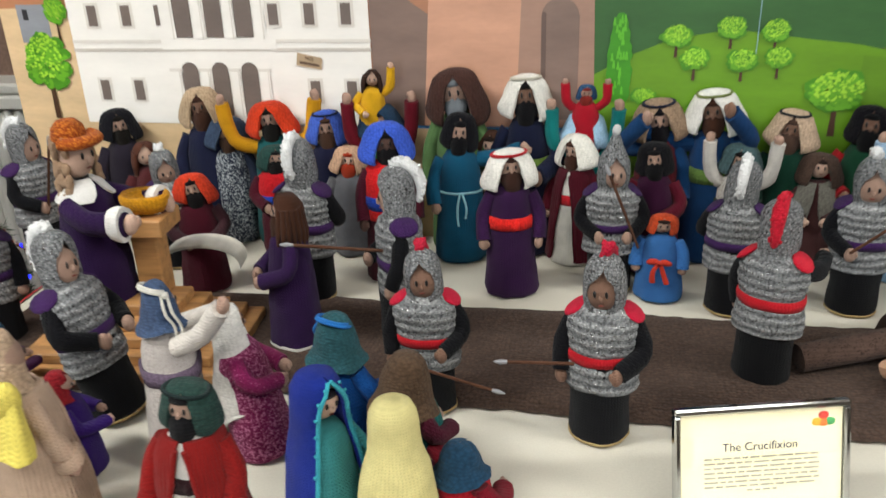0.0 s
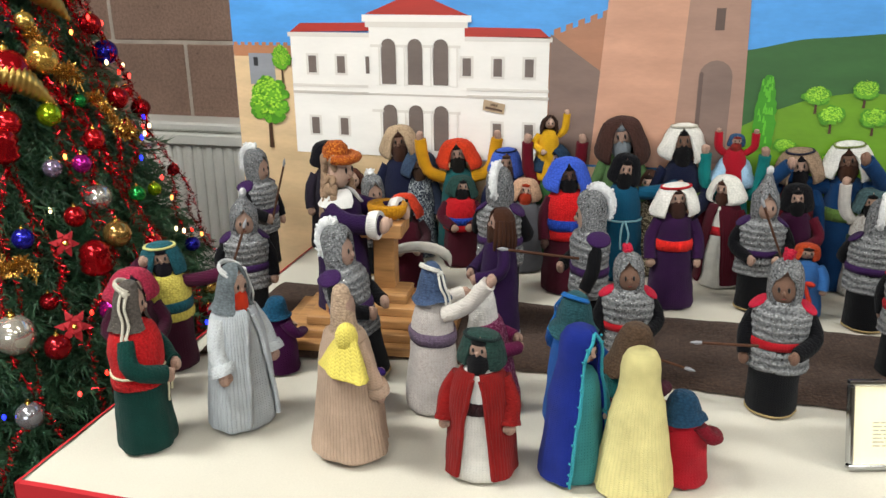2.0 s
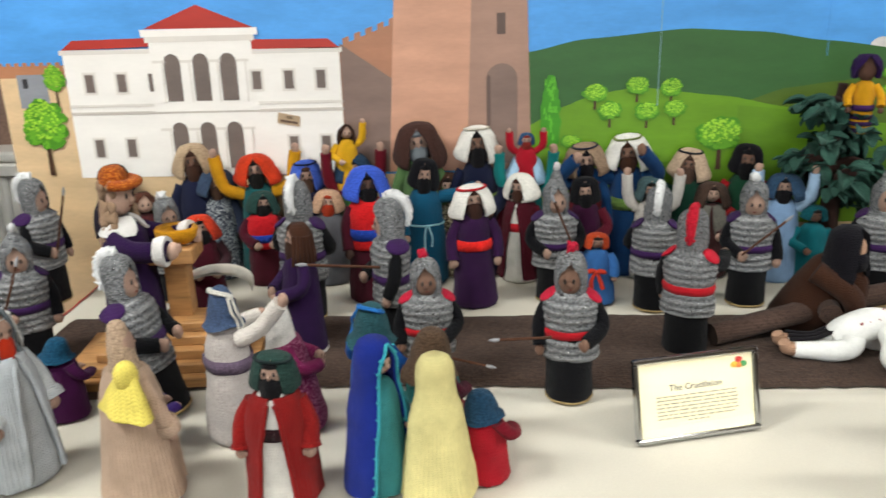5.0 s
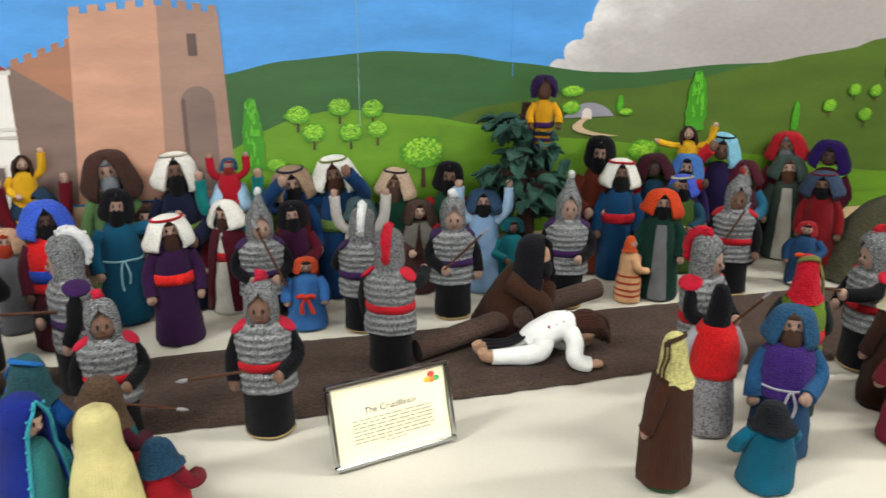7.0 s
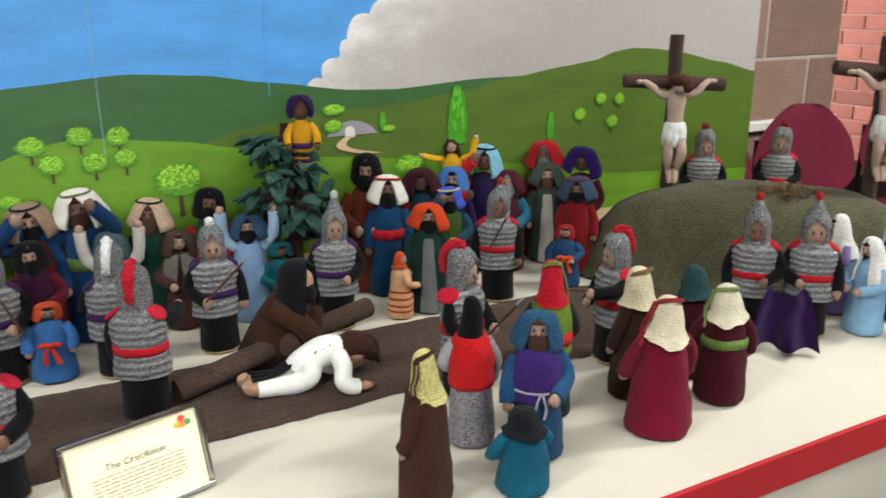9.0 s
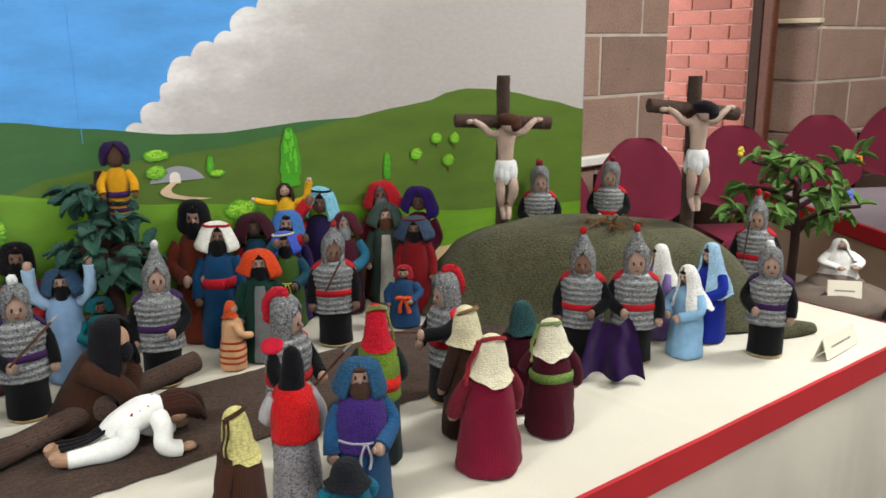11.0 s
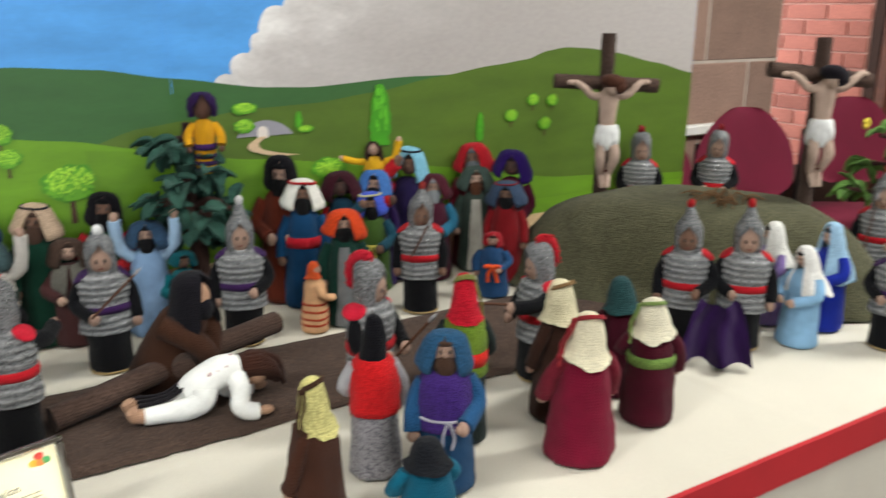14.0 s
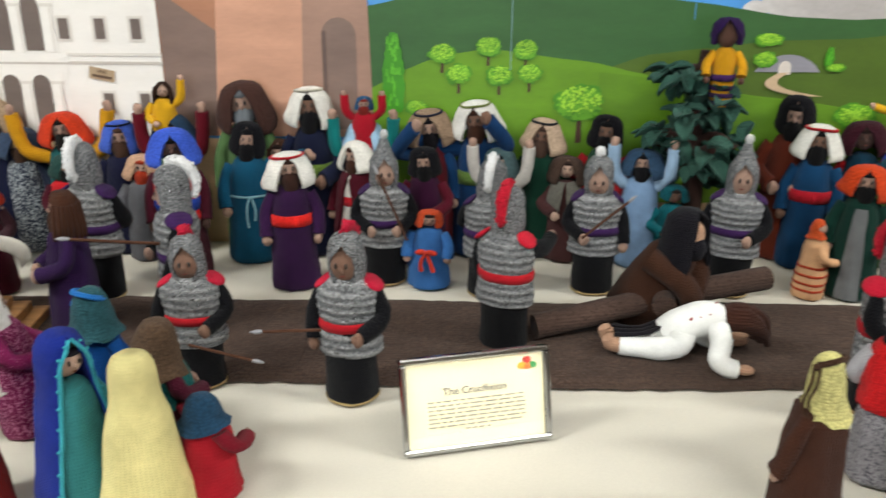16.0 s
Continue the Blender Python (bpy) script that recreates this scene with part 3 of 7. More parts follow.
# cloud: white billows on the side of the blue sky, grey inside
EDGE = [(2.215, 1.218, 0.024), (2.250, 1.252, 0.034), (2.292, 1.300, 0.022), (2.318, 1.340, 0.042), (2.372, 1.376, 0.034), (2.425, 1.402, 0.028), (2.470, 1.440, 0.048), (2.530, 1.475, 0.034), (2.570, 1.498, 0.044)]
FOOT = [(BX1 - 0.001, 1.17), (3.25, 1.24), (3.12, 1.255), (3.0, 1.20), (2.649, 1.2), (2.42, 1.195), (2.34, 1.195)]


def billow(shift, grow, mat, layer):
    flat("painted_cloud", [(x + shift + 0.012, max(z - shift * 0.45, 1.207 + 0.0004 * i)) for i, (x, z, r) in enumerate(EDGE)] + [(2.64 + shift, BTOP - 0.0006), (BX1 - 0.001, BTOP - 0.0006)] + FOOT, mat, layer)
    for i, (x, z, r) in enumerate(EDGE):
        q = r * grow
        cx, cz = x + shift + q * 0.72, z - q * 0.30 - shift * 0.45
        flat("painted_cloud", [(cx + q * math.cos(a) * (1 + 0.07 * math.sin(3 * a + i)), min(max(cz + q * math.sin(a), 1.195), BTOP - 0.0006)) for a in (6.2832 * k / 22 for k in range(22))], mat, layer + 0.04 + 0.03 * i)


def cloud_paint():
    """White at the cloud's rim, passing in dabs to warm grey away from it."""
    m, t, b, node, link = nodes_of("paint_cloud")
    co = node("ShaderNodeTexCoord").outputs["Object"]
    sep = node("ShaderNodeSeparateXYZ")
    link(co, sep.inputs[0])
    mp = node("ShaderNodeMapping")
    mp.inputs["Scale"].default_value = (1.0, 1.0, 1.8)
    link(co, mp.inputs["Vector"])
    big, fine = noise_node(t, mp.outputs[0], 7.0, 5, 0.6), noise_node(t, mp.outputs[0], 60.0, 4)
    across = node("ShaderNodeMath")
    across.operation = "MULTIPLY_ADD"
    across.inputs[1].default_value = -1.22
    link(sep.outputs[2], across.inputs[0]), link(sep.outputs[0], across.inputs[2])
    dab = node("ShaderNodeMath")
    dab.operation = "MULTIPLY_ADD"
    dab.inputs[1].default_value = 0.55
    link(big.outputs["Fac"], dab.inputs[0]), link(across.outputs[0], dab.inputs[2])
    span = node("ShaderNodeMapRange")
    span.inputs["From Min"].default_value, span.inputs["From Max"].default_value = 0.95, 1.50
    link(dab.outputs[0], span.inputs["Value"])
    ramp = ramp_node(t, span.outputs[0], [(0.0, hexc("e6e3e1")), (0.16, hexc("cfcac8")), (0.36, hexc("b9b3b1")), (1.0, hexc("aaa3a0"))])
    r2 = ramp_node(t, fine.outputs["Fac"], [(0.3, (0.9,) * 3), (0.7, (1, 1, 1))])
    mx = mix_nodes(t, "MULTIPLY")
    mx.inputs["Factor"].default_value = 1.0
    link(ramp.outputs[0], mx.inputs["A"]), link(r2.outputs[0], mx.inputs["B"])
    link(mx.outputs["Result"], b.inputs["Base Color"])
    b.inputs["Roughness"].default_value = 0.5
    return m


billow(0.0, 1.0, cloud_paint(), 0.3)

# city wall, tower and palace
WALL_T, TOWER_F, TOWER_S, PURPLE_G = paint("a9765a"), paint("c8967c"), paint("a27f6e"), paint("80695f")
rect("painted_wall", BX0 + 0.001, 0.53, 1.17, 1.215, paint("b57b58"), 2)
for i in range(9):
    rect("painted_battlement", BX0 + 0.003 + i * 0.018, BX0 + 0.013 + i * 0.018, 1.213, 1.222, paint("b57b58"), 2.2)
rect("painted_house", 0.405, 0.47, 1.125, 1.197, paint("8d8f96"), 3)
rect("painted_window", 0.417, 0.428, 1.168, 1.188, paint("2c2c30"), 4)
flat("painted_wall", [(1.10, 0.97), (1.235, 0.97), (1.235, 1.288), (1.10, 1.238)], WALL_T, 2)
for i in range(5):
    x = 1.118 + i * 0.025
    z = 1.238 + (x - 1.10) * 0.37
    flat("painted_battlement", [(x, z - 0.004), (x + 0.014, z + 0.001), (x + 0.014, z + 0.017), (x, z + 0.012)], WALL_T, 2.1)
flat("painted_wall", [(1.112, 0.97), (1.222, 0.97), (1.222, 1.17), (1.112, 1.247)], PURPLE_G, 3)
flat("painted_tower", [(1.205, 0.97), (1.375, 0.97), (1.391, 1.355), (1.230, 1.338)], TOWER_F, 4)
flat("painted_tower", [(1.375, 0.97), (1.516, 0.97), (1.505, 1.338), (1.391, 1.355)], TOWER_S, 4)
for i in range(5):
    x, z = 1.2325 + i * 0.034, 1.336 + i * 0.0036
    flat("painted_battlement", [(x, z), (x + 0.019, z + 0.002), (x + 0.019, z + 0.018), (x, z + 0.016)], TOWER_F, 4.2)
for i in range(4):
    x, z = 1.402 + i * 0.028, 1.352 - i * 0.0042
    flat("painted_battlement", [(x, z - 0.002), (x + 0.017, z - 0.004), (x + 0.017, z + 0.014), (x, z + 0.016)], TOWER_S, 4.2)


def arch(name, x, z0, z1, w, mat, layer):
    pts = [(x - w / 2, z0), (x + w / 2, z0)]
    for k in range(9):
        a = math.pi * k / 8
        pts.append((x + w / 2 * math.cos(a), z1 - w / 2 + w / 2 * math.sin(a)))
    flat(name, pts, mat, layer)


rect("painted_window", 1.442, 1.460, 1.258, 1.301, paint("5d4a42"), 5)
arch("painted_gate", 1.452, 0.985, 1.199, 0.066, PURPLE_G, 5)
arch("painted_gate", 1.424, 1.0, 1.175, 0.008, paint("66524a"), 5.5)

WHITE, CREAM, ROOF, GLASS, LINE = paint("ebe6e0", 0.05), paint("d9d2ca", 0.06), paint("b0342a"), paint("6f625c"), paint("c6bdb4")
rect("painted_palace", 0.514, 1.110, 0.968, 1.240, WHITE, 5)
rect("painted_palace", 0.705, 0.925, 0.968, 1.282, WHITE, 6)
flat("painted_roof", [(0.514, 1.246), (0.705, 1.250), (0.705, 1.268), (0.540, 1.266)], ROOF, 6)
flat("painted_roof", [(0.925, 1.240), (1.112, 1.238), (1.088, 1.258), (0.925, 1.260)], ROOF, 6)
rect("painted_cornice", 0.508, 0.705, 1.236, 1.246, CREAM, 6)
rect("painted_cornice", 0.925, 1.116, 1.230, 1.240, CREAM, 6)
rect("painted_cornice", 0.690, 0.940, 1.270, 1.285, WHITE, 7)
rect("painted_cornice", 0.697, 0.932, 1.258, 1.270, CREAM, 7)
flat("painted_roof", [(0.697, 1.286), (0.934, 1.284), (0.815, 1.333)], ROOF, 7)
rect("painted_cornice", 0.514, 1.112, 1.108, 1.114, LINE, 7)
rect("painted_cornice", 0.514, 1.112, 1.124, 1.130, CREAM, 7)
rect("painted_cornice", 0.700, 0.930, 1.112, 1.130, WHITE, 8)
for x in (0.566, 0.636, 0.930, 0.999, 1.068):
    rect("painted_window", x - 0.015, x + 0.015, 1.151, 1.199, CREAM, 7)
    rect("painted_window", x - 0.0095, x + 0.0095, 1.156, 1.194, GLASS, 8)
rect("painted_window", 0.695, 0.704, 1.156, 1.194, GLASS, 7)
for x in (0.566, 0.638, 0.999, 1.070):
    rect("painted_window", x - 0.015, x + 0.015, 1.010, 1.058, CREAM, 7)
    rect("painted_window", x - 0.0095, x + 0.0095, 1.014, 1.053, GLASS, 8)
for x in (0.750, 0.812, 0.871):
    arch("painted_arch", x, 1.134, 1.234, 0.034, GLASS, 8)
    arch("painted_arch", x, 0.985, 1.088, 0.034, GLASS, 8)
for x in (0.722, 0.781, 0.842, 0.902):
    for z0, z1 in ((1.131, 1.215), (0.985, 1.07)):
        flat("painted_column", [(x - 0.012, z0), (x + 0.012, z0), (x + 0.009, z1), (x - 0.009, z1)], WHITE, 9)
        rect("painted_column", x - 0.014, x + 0.014, z1, z1 + 0.006, CREAM, 9)
        rect("painted_column", x + 0.005, x + 0.008, z0, z1, CREAM, 9.5)
flat("painted_sign", [(0.966, 1.083), (1.014, 1.074), (1.017, 1.096), (0.969, 1.106)], paint("b39a7c"), 9)
flat("painted_mark", [(0.972, 1.086), (1.010, 1.079), (1.011, 1.084), (0.973, 1.091)], paint("5d4636"), 10)


# painted trees: dabs of light and dark green over a trunk
def painted_tree(x, z, w, h, trunk, seed):
    rnd = random.Random(seed)
    flat("painted_trunk", [(x - w * 0.05, z - h / 2 - trunk), (x + w * 0.05, z - h / 2 - trunk), (x + w * 0.025, z), (x - w * 0.025, z)], paint("4a3220"), 8)
    for layer, mat, count, size in ((9, paint("4a8c1c"), 60, 0.13), (10, paint("68ab26"), 150, 0.055), (11, paint("a2d63c"), 150, 0.030)):
        s = Shape()
        for i in range(count):
            a, r = rnd.uniform(0, 6.283), math.sqrt(rnd.random()) * (0.78 if layer < 11 else 0.7)
            cx, cz = x + w / 2 * r * math.cos(a), z + h / 2 * r * math.sin(a) + (0.1 * h if layer == 11 else 0)
            q = size * w * rnd.uniform(0.7, 1.2)
            k = 7
            s.add([(cx + q * rnd.uniform(0.7, 1.1) * math.cos(6.283 * j / k), BY - 0.0006 * layer - 0.00001 * i, cz + q * 0.75 * rnd.uniform(0.7, 1.1) * math.sin(6.283 * j / k)) for j in range(k)], [tuple(range(k))], mat)
        part("painted_leaves", s, board, smooth=False)


def painted_cypress(x, z0, z1, w, seed):
    rnd = random.Random(seed)
    pts = []
    for j in range(20):
        u = j / 19
        pts.append((x + w / 2 * math.sin(math.pi * min(1, u * 0.75 + 0.22)) ** 0.6 * rnd.uniform(0.85, 1.1), z0 + (z1 - z0) * u))
    for j in range(19, -1, -1):
        u = j / 19
        pts.append((x - w / 2 * math.sin(math.pi * min(1, u * 0.75 + 0.22)) ** 0.6 * rnd.uniform(0.85, 1.1), z0 + (z1 - z0) * u))
    flat("painted_cypress", pts, paint("3f9018"), 8)
    s = Shape()
    for i in range(26):
        u = rnd.uniform(0.05, 0.9)
        cx, cz, q = x + rnd.uniform(-0.36, 0.36) * w * (1 - u * 0.4), z0 + (z1 - z0) * u, w * 0.06
        s.add([(cx - q, BY - 0.006 - 0.00004 * i, cz), (cx + q, BY - 0.006 - 0.00004 * i, cz), (cx + q * 0.4, BY - 0.006 - 0.00004 * i, cz + q * 5), (cx - q * 0.4, BY - 0.006 - 0.00004 * i, cz + q * 5)], [(0, 1, 2, 3)], paint("5fb82a"))
    part("painted_leaves", s, board, smooth=False)


for i, (x, z, w, h, tr) in enumerate(((0.449, 1.088, 0.115, 0.125, 0.05), (0.489, 1.188, 0.055, 0.065, 0.03), (1.649, 1.133, 0.058, 0.042, 0.015), (1.737, 1.147, 0.056, 0.042, 0.015), (1.808, 1.141, 0.054, 0.042, 0.015),
                                     (1.681, 1.094, 0.058, 0.042, 0.015), (1.759, 1.092, 0.056, 0.042, 0.015), (1.817, 1.096, 0.052, 0.04, 0.015), (1.917, 1.040, 0.115, 0.075, 0.04), (3.019, 1.142, 0.042, 0.034, 0.01), (3.082, 1.138, 0.04, 0.034, 0.01),
                                     (2.952, 1.106, 0.044, 0.034, 0.012), (3.059, 1.080, 0.046, 0.036, 0.015), (2.265, 1.163, 0.06, 0.026, 0.0), (2.262, 1.126, 0.05, 0.032, 0.0), (2.398, 1.112, 0.04, 0.016, 0.0), (1.60, 1.03, 0.05, 0.03, 0.0), (2.45, 1.02, 0.09, 0.05, 0.0), (1.69, 1.0, 0.05, 0.04, 0.0))):
    painted_tree(x, z, w, h, tr, 50 + i)
painted_cypress(1.555, 1.02, 1.172, 0.045, 1)
painted_cypress(2.582, 1.06, 1.20, 0.055, 2)
painted_cypress(2.858, 1.05, 1.12, 0.022, 3)
painted_cypress(2.384, 1.115, 1.15, 0.018, 4)
tun = [(2.245 + 0.125 * k / 12, 1.103 + 0.033 * math.sin(math.pi * k / 12) ** 0.7) for k in range(13)]
flat("painted_cave", tun, paint("8f8d96"), 7)
arch("painted_cave", 2.302, 1.098, 1.124, 0.024, paint("d9cfc6"), 8)
pl, pr = [], []
for k in range(13):
    u = k / 12
    cx = 2.303 - 0.035 * math.sin(u * 2.4) + 0.075 * u ** 3
    pl.append((cx - 0.009 - 0.006 * u, 1.102 - 0.045 * u)), pr.append((cx + 0.009 + 0.02 * u * u, 1.102 - 0.045 * u))
flat("painted_path", pl + pr[::-1], paint("cdb190"), 9)
for x in (1.780, 2.120):
    rect("board_joint", x - 0.0007, x + 0.0007, 1.10 if x < 2 else 1.2, BTOP - 0.001, paint("86a8b0" if x < 2 else "559fe2"), 7.5 if x < 2 else 12)

# ---------------------------------------------------------------- knitted dolls
SKIN = {"pale": "d6b29e", "tan": "b59483", "brown": "866656", "dark": "5f4740"}
EYE = surface("bead_eye", "141010", 0.3, 60, 10, 0.1, 0.0)
GREY, BLACK = "8f9092", "0e0e12"
BAND = 0.0122
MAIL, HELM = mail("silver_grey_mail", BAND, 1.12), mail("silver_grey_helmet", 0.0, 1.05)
ARMS = {
    "down": ((0.031, 0, 0.168), (0.0455, -0.006, 0.135), (0.046, -0.020, 0.098)),
    "front": ((0.032, 0, 0.168), (0.0490, -0.012, 0.134), (0.022, -0.047, 0.116)),
    "up": ((0.032, 0, 0.165), (0.054, -0.008, 0.192), (0.058, -0.012, 0.246)),
    "out": ((0.032, 0, 0.165), (0.068, -0.010, 0.170), (0.108, -0.018, 0.182)),
    "face": ((0.034, 0, 0.166), (0.058, -0.028, 0.178), (0.024, -0.050, 0.218)),
    "fwd": ((0.032, 0, 0.166), (0.043, -0.040, 0.156), (0.038, -0.086, 0.158)),
    "reach": ((0.032, 0, 0.166), (0.062, -0.020, 0.186), (0.094, -0.038, 0.226)),
    "wave": ((0.032, 0, 0.165), (0.070, -0.010, 0.183), (0.084, -0.012, 0.242)),
}


def arm(s, side, kind, sleeve, skin, r=0.0122):
    pts = [(side * x, y, z) for x, y, z in ARMS[kind]]
    s.tube(pts, [r, r * 1.04, r * 1.06], sleeve, 12)
    d = (Vector(pts[-1]) - Vector(pts[-2])).normalized()
    s.ball(Vector(pts[-1]) + d * 0.006, (0.0085, 0.0085, 0.011), skin, 8, 6)
    s.ball(Vector(pts[-1]) + d * 0.008 + Vector((-side * 0.006, -0.003, 0.002)), (0.0035, 0.0035, 0.006), skin, 6, 5)


def head(s, z, skin, beard="", hair="", eyes=True, r=0.0235, fringe=""):
    sk = knit(skin, "", 0, 0.0026)
    s.ball((0, 0, z), (r, r * 0.96, r * 1.16), sk, 18, 14)
    if fringe:
        s.ball((0, -r * 0.62, z + 0.0165), (r * 0.66, r * 0.36, 0.0068), knit(fringe), 10, 6)
    if eyes:
        for e in (-1, 1):
            s.ball((e * 0.0078, -r * 0.935, z + 0.003), (0.0025, 0.0016, 0.0048), EYE, 6, 5)
        s.ball((0, -r * 0.98, z - 0.003), (0.0035, 0.0050, 0.0052), sk, 6, 5)
        s.ball((0, -r * 0.90, z - 0.0125), (0.0048, 0.0016, 0.0012), knit("8a4a40"), 6, 5)
    if beard:
        bm = knit(beard, "", 0, 0.0034)
        s.ball((0, -r * 0.34, z - 0.024), (r * 0.96, r * 0.94, 0.021), bm, 14, 9)
        s.ball((0, -r * 0.80, z - 0.030), (r * 0.74, r * 0.50, 0.027), bm, 12, 8)
    if hair:
        hm = knit(hair, "", 0, 0.004)
        s.shell([(0.004, 0.034, 0), (0.017, 0.031, 4), (0.0265, 0.020, 30), (0.0295, 0.004, 50), (0.031, -0.016, 56), (0.034, -0.040, 66), (0.033, -0.058, 80)], hm, (0, 0.002, z), 0.006)
        for k in range(16):
            a = radians(-30 + 240 * k / 15)
            s.tube([(0.029 * math.cos(a), 0.029 * math.sin(a), z + 0.012), (0.034 * math.cos(a), 0.034 * math.sin(a), z - 0.022), (0.036 * math.cos(a), 0.036 * math.sin(a), z - 0.052 - 0.010 * (k % 3))], [0.005, 0.0058, 0.003], hm, 6)


def drape(s, z, mat, wide, drop, opening, rim):
    """Soft head cloth seen from behind: rounded crown, cloth falling to an uneven hem."""
    n, seed = 30, COUNT[0] * 3.7
    prof = [(0.05, 0.0375), (0.32, 0.0362), (0.54, 0.031), (0.70, 0.020), (0.82, 0.006), (0.92, -0.010)]
    rows, inner = [], []
    low = [(0.97, 0.35), (1.06, 0.60), (1.18, 0.82), (1.30, 1.0)] if drop < 0.08 else [(1.00, 0.20), (1.16, 0.38), (1.40, 0.58), (1.58, 0.80), (1.68, 1.0)]
    for k in range(len(prof) + len(low)):
        ro, ri = [], []
        for j in range(n + 1):
            u = j / n
            if k < len(prof):
                r, zz = prof[k]
                o = opening * min(1.0, max(0.0, (k - 1) / 3))
            else:
                f, share = low[k - len(prof)]
                o = opening
                a = radians(-90 + o + (360 - 2 * o) * u)
                tail = drop * (0.80 if drop < 0.08 else 1.0) * (1 + 0.22 * max(0.0, math.sin(a)) ** 2 + 0.20 * noise.noise(Vector((math.cos(a) * 2, math.sin(a) * 2, seed))))
                r, zz = f + 0.07 * share * noise.noise(Vector((math.cos(a) * 3, math.sin(a) * 3, seed + 5))), -0.012 - (tail - 0.012) * share
            a = radians(-90 + o + (360 - 2 * o) * u)
            w = 0.0365 * wide * r
            ro.append((w * math.cos(a), 0.003 + w * 0.96 * math.sin(a), z + zz))
            w = max(0.0006, w - 0.006)
            ri.append((w * math.cos(a), 0.003 + w * 0.96 * math.sin(a), z + zz + 0.001))
        rows.append(ro), inner.append(ri)
    s.grid(rows, mat, flip=True), s.grid(inner, mat), s.grid([rows[-1], inner[-1]], mat)
    for k in (0, n):
        s.grid([[r[k] for r in rows], [r[k] for r in inner]], mat)
    if rim:
        s.tube(rows[-1][::3], 0.0032, mat, 6)


def scarf(s, z, color, wide=1.0, drop=0.05, band="", trim="", opening=42, fleck="", lobes=True):
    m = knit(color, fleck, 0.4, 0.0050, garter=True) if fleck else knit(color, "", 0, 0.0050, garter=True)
    if lobes:
        w, k = 0.0358 * wide, drop / 0.052
        prof = [(0.06, 0.0335, 0), (0.36, 0.0325, 0), (0.62, 0.0290, 0), (0.82, 0.0220, 6), (0.98, 0.012, 20), (1.12, 0.000, 24), (1.26, -0.010 * k, 26), (1.36, -0.018 * k, 28), (1.38, -0.025 * k, 30), (1.31, -0.030 * k, 32), (1.14, -0.033 * k, 35)]
        spread = 1.31 if wide >= 1.04 else 1.24 if wide >= 0.97 else 1.08
        prof = [(r if r < 0.9 else 0.9 + (r - 0.9) * (spread - 0.9) / 0.48, zz, o) for r, zz, o in prof]
        first = len(s.v)
        s.shell([(w * r, zz, o) for r, zz, o in prof], m, (0, 0.006, z), 0.0075, 1.17, 0.84, 36)
        hang = random.Random(COUNT[0] * 29)
        uneven, sway = hang.uniform(0.0, 0.012), hang.uniform(-0.006, 0.006)
        for q in s.v[first:]:
            low = max(0.0, min(1.0, (z - q.z) / 0.045))
            side = q.x / (w * 1.4)
            q.z -= low * (uneven * side + 0.007 * max(0.0, -q.y / w) - 0.006 * max(0.0, q.y / w))
            q.x += sway * low + 0.003 * low * noise.noise(Vector((q.x * 60, q.y * 60, COUNT[0] * 2.3)))
            q.y += 0.005 * low * noise.noise(Vector((q.x * 45, 3.1, COUNT[0] * 1.7)))
        if band:
            s.ring((0, 0.002, z + 0.0280), w * 0.64, 0.0028, knit(band, "", 0, 0.004), 1.20, 0.84, tall=0.8)
        if trim:
            s.ring((0, 0.002, z + 0.0255), w * 0.74, 0.0030, knit(trim, "", 0, 0.004), 1.20, 0.84)
        return
    drape(s, z, m, wide, drop, opening * 0.8, drop >= 0.08)
    w = 0.0365 * wide
    if trim:
        tm = knit(trim, "", 0, 0.004)
        tilt = Matrix.Rotation(radians(24), 3, "X")
        s.ring((0, 0.006, z + 0.0245), w * 0.68, 0.0032, tm, 1.0, 0.98, turn=tilt)
        s.ring((0, 0.007, z + 0.0285), w * 0.62, 0.0028, tm, 1.0, 0.98, turn=tilt)
        sg = 1 if COUNT[0] % 2 else -1
        for k in (0, 1):
            y, l = 0.010 * k - 0.004, 0.012 * k
            s.tube([(sg * w * 0.68, y, z + 0.024), (sg * (w * 0.96 + 0.003), y + 0.004, z - 0.002), (sg * (w * 1.10 + 0.004), y - 0.004, z - 0.026), (sg * (w * 1.24 + 0.004), y + 0.002, z - 0.046 - l)], 0.0025, tm, 6)
            s.ball((sg * (w * 1.26 + 0.004), y + 0.002, z - 0.050 - l), (0.004, 0.004, 0.0065), tm, 7, 5)
        s.ball((sg * (w * 0.74), 0.0, z + 0.021), (0.005, 0.006, 0.005), tm, 8, 6)
    if band:
        s.ring((0, 0.003, z + 0.024), w * 0.76, 0.0030, knit(band, "", 0, 0.004), 1.0, 0.96)


BODY = [(0.040, 0.0), (0.0455, 0.003), (0.0470, 0.010), (0.0448, 0.045), (0.0410, 0.090), (0.0370, 0.130), (0.0345, 0.152), (0.030, 0.170), (0.022, 0.181), (0.012, 0.186)]


def robe_r(z):
    for (r0, z0), (r1, z1) in zip(BODY, BODY[1:]):
        if z <= z1:
            return r0 + (r1 - r0) * (z - z0) / (z1 - z0)
    return 0.012


ROBE = BODY[:2] + [(robe_r(z), z) for z in (0.010, 0.02, 0.03, 0.04, 0.05, 0.06, 0.07, 0.08, 0.09, 0.10, 0.11, 0.12, 0.13, 0.14, 0.152)] + BODY[-3:]
FACE_Z = 0.212
HEAD = 0.82


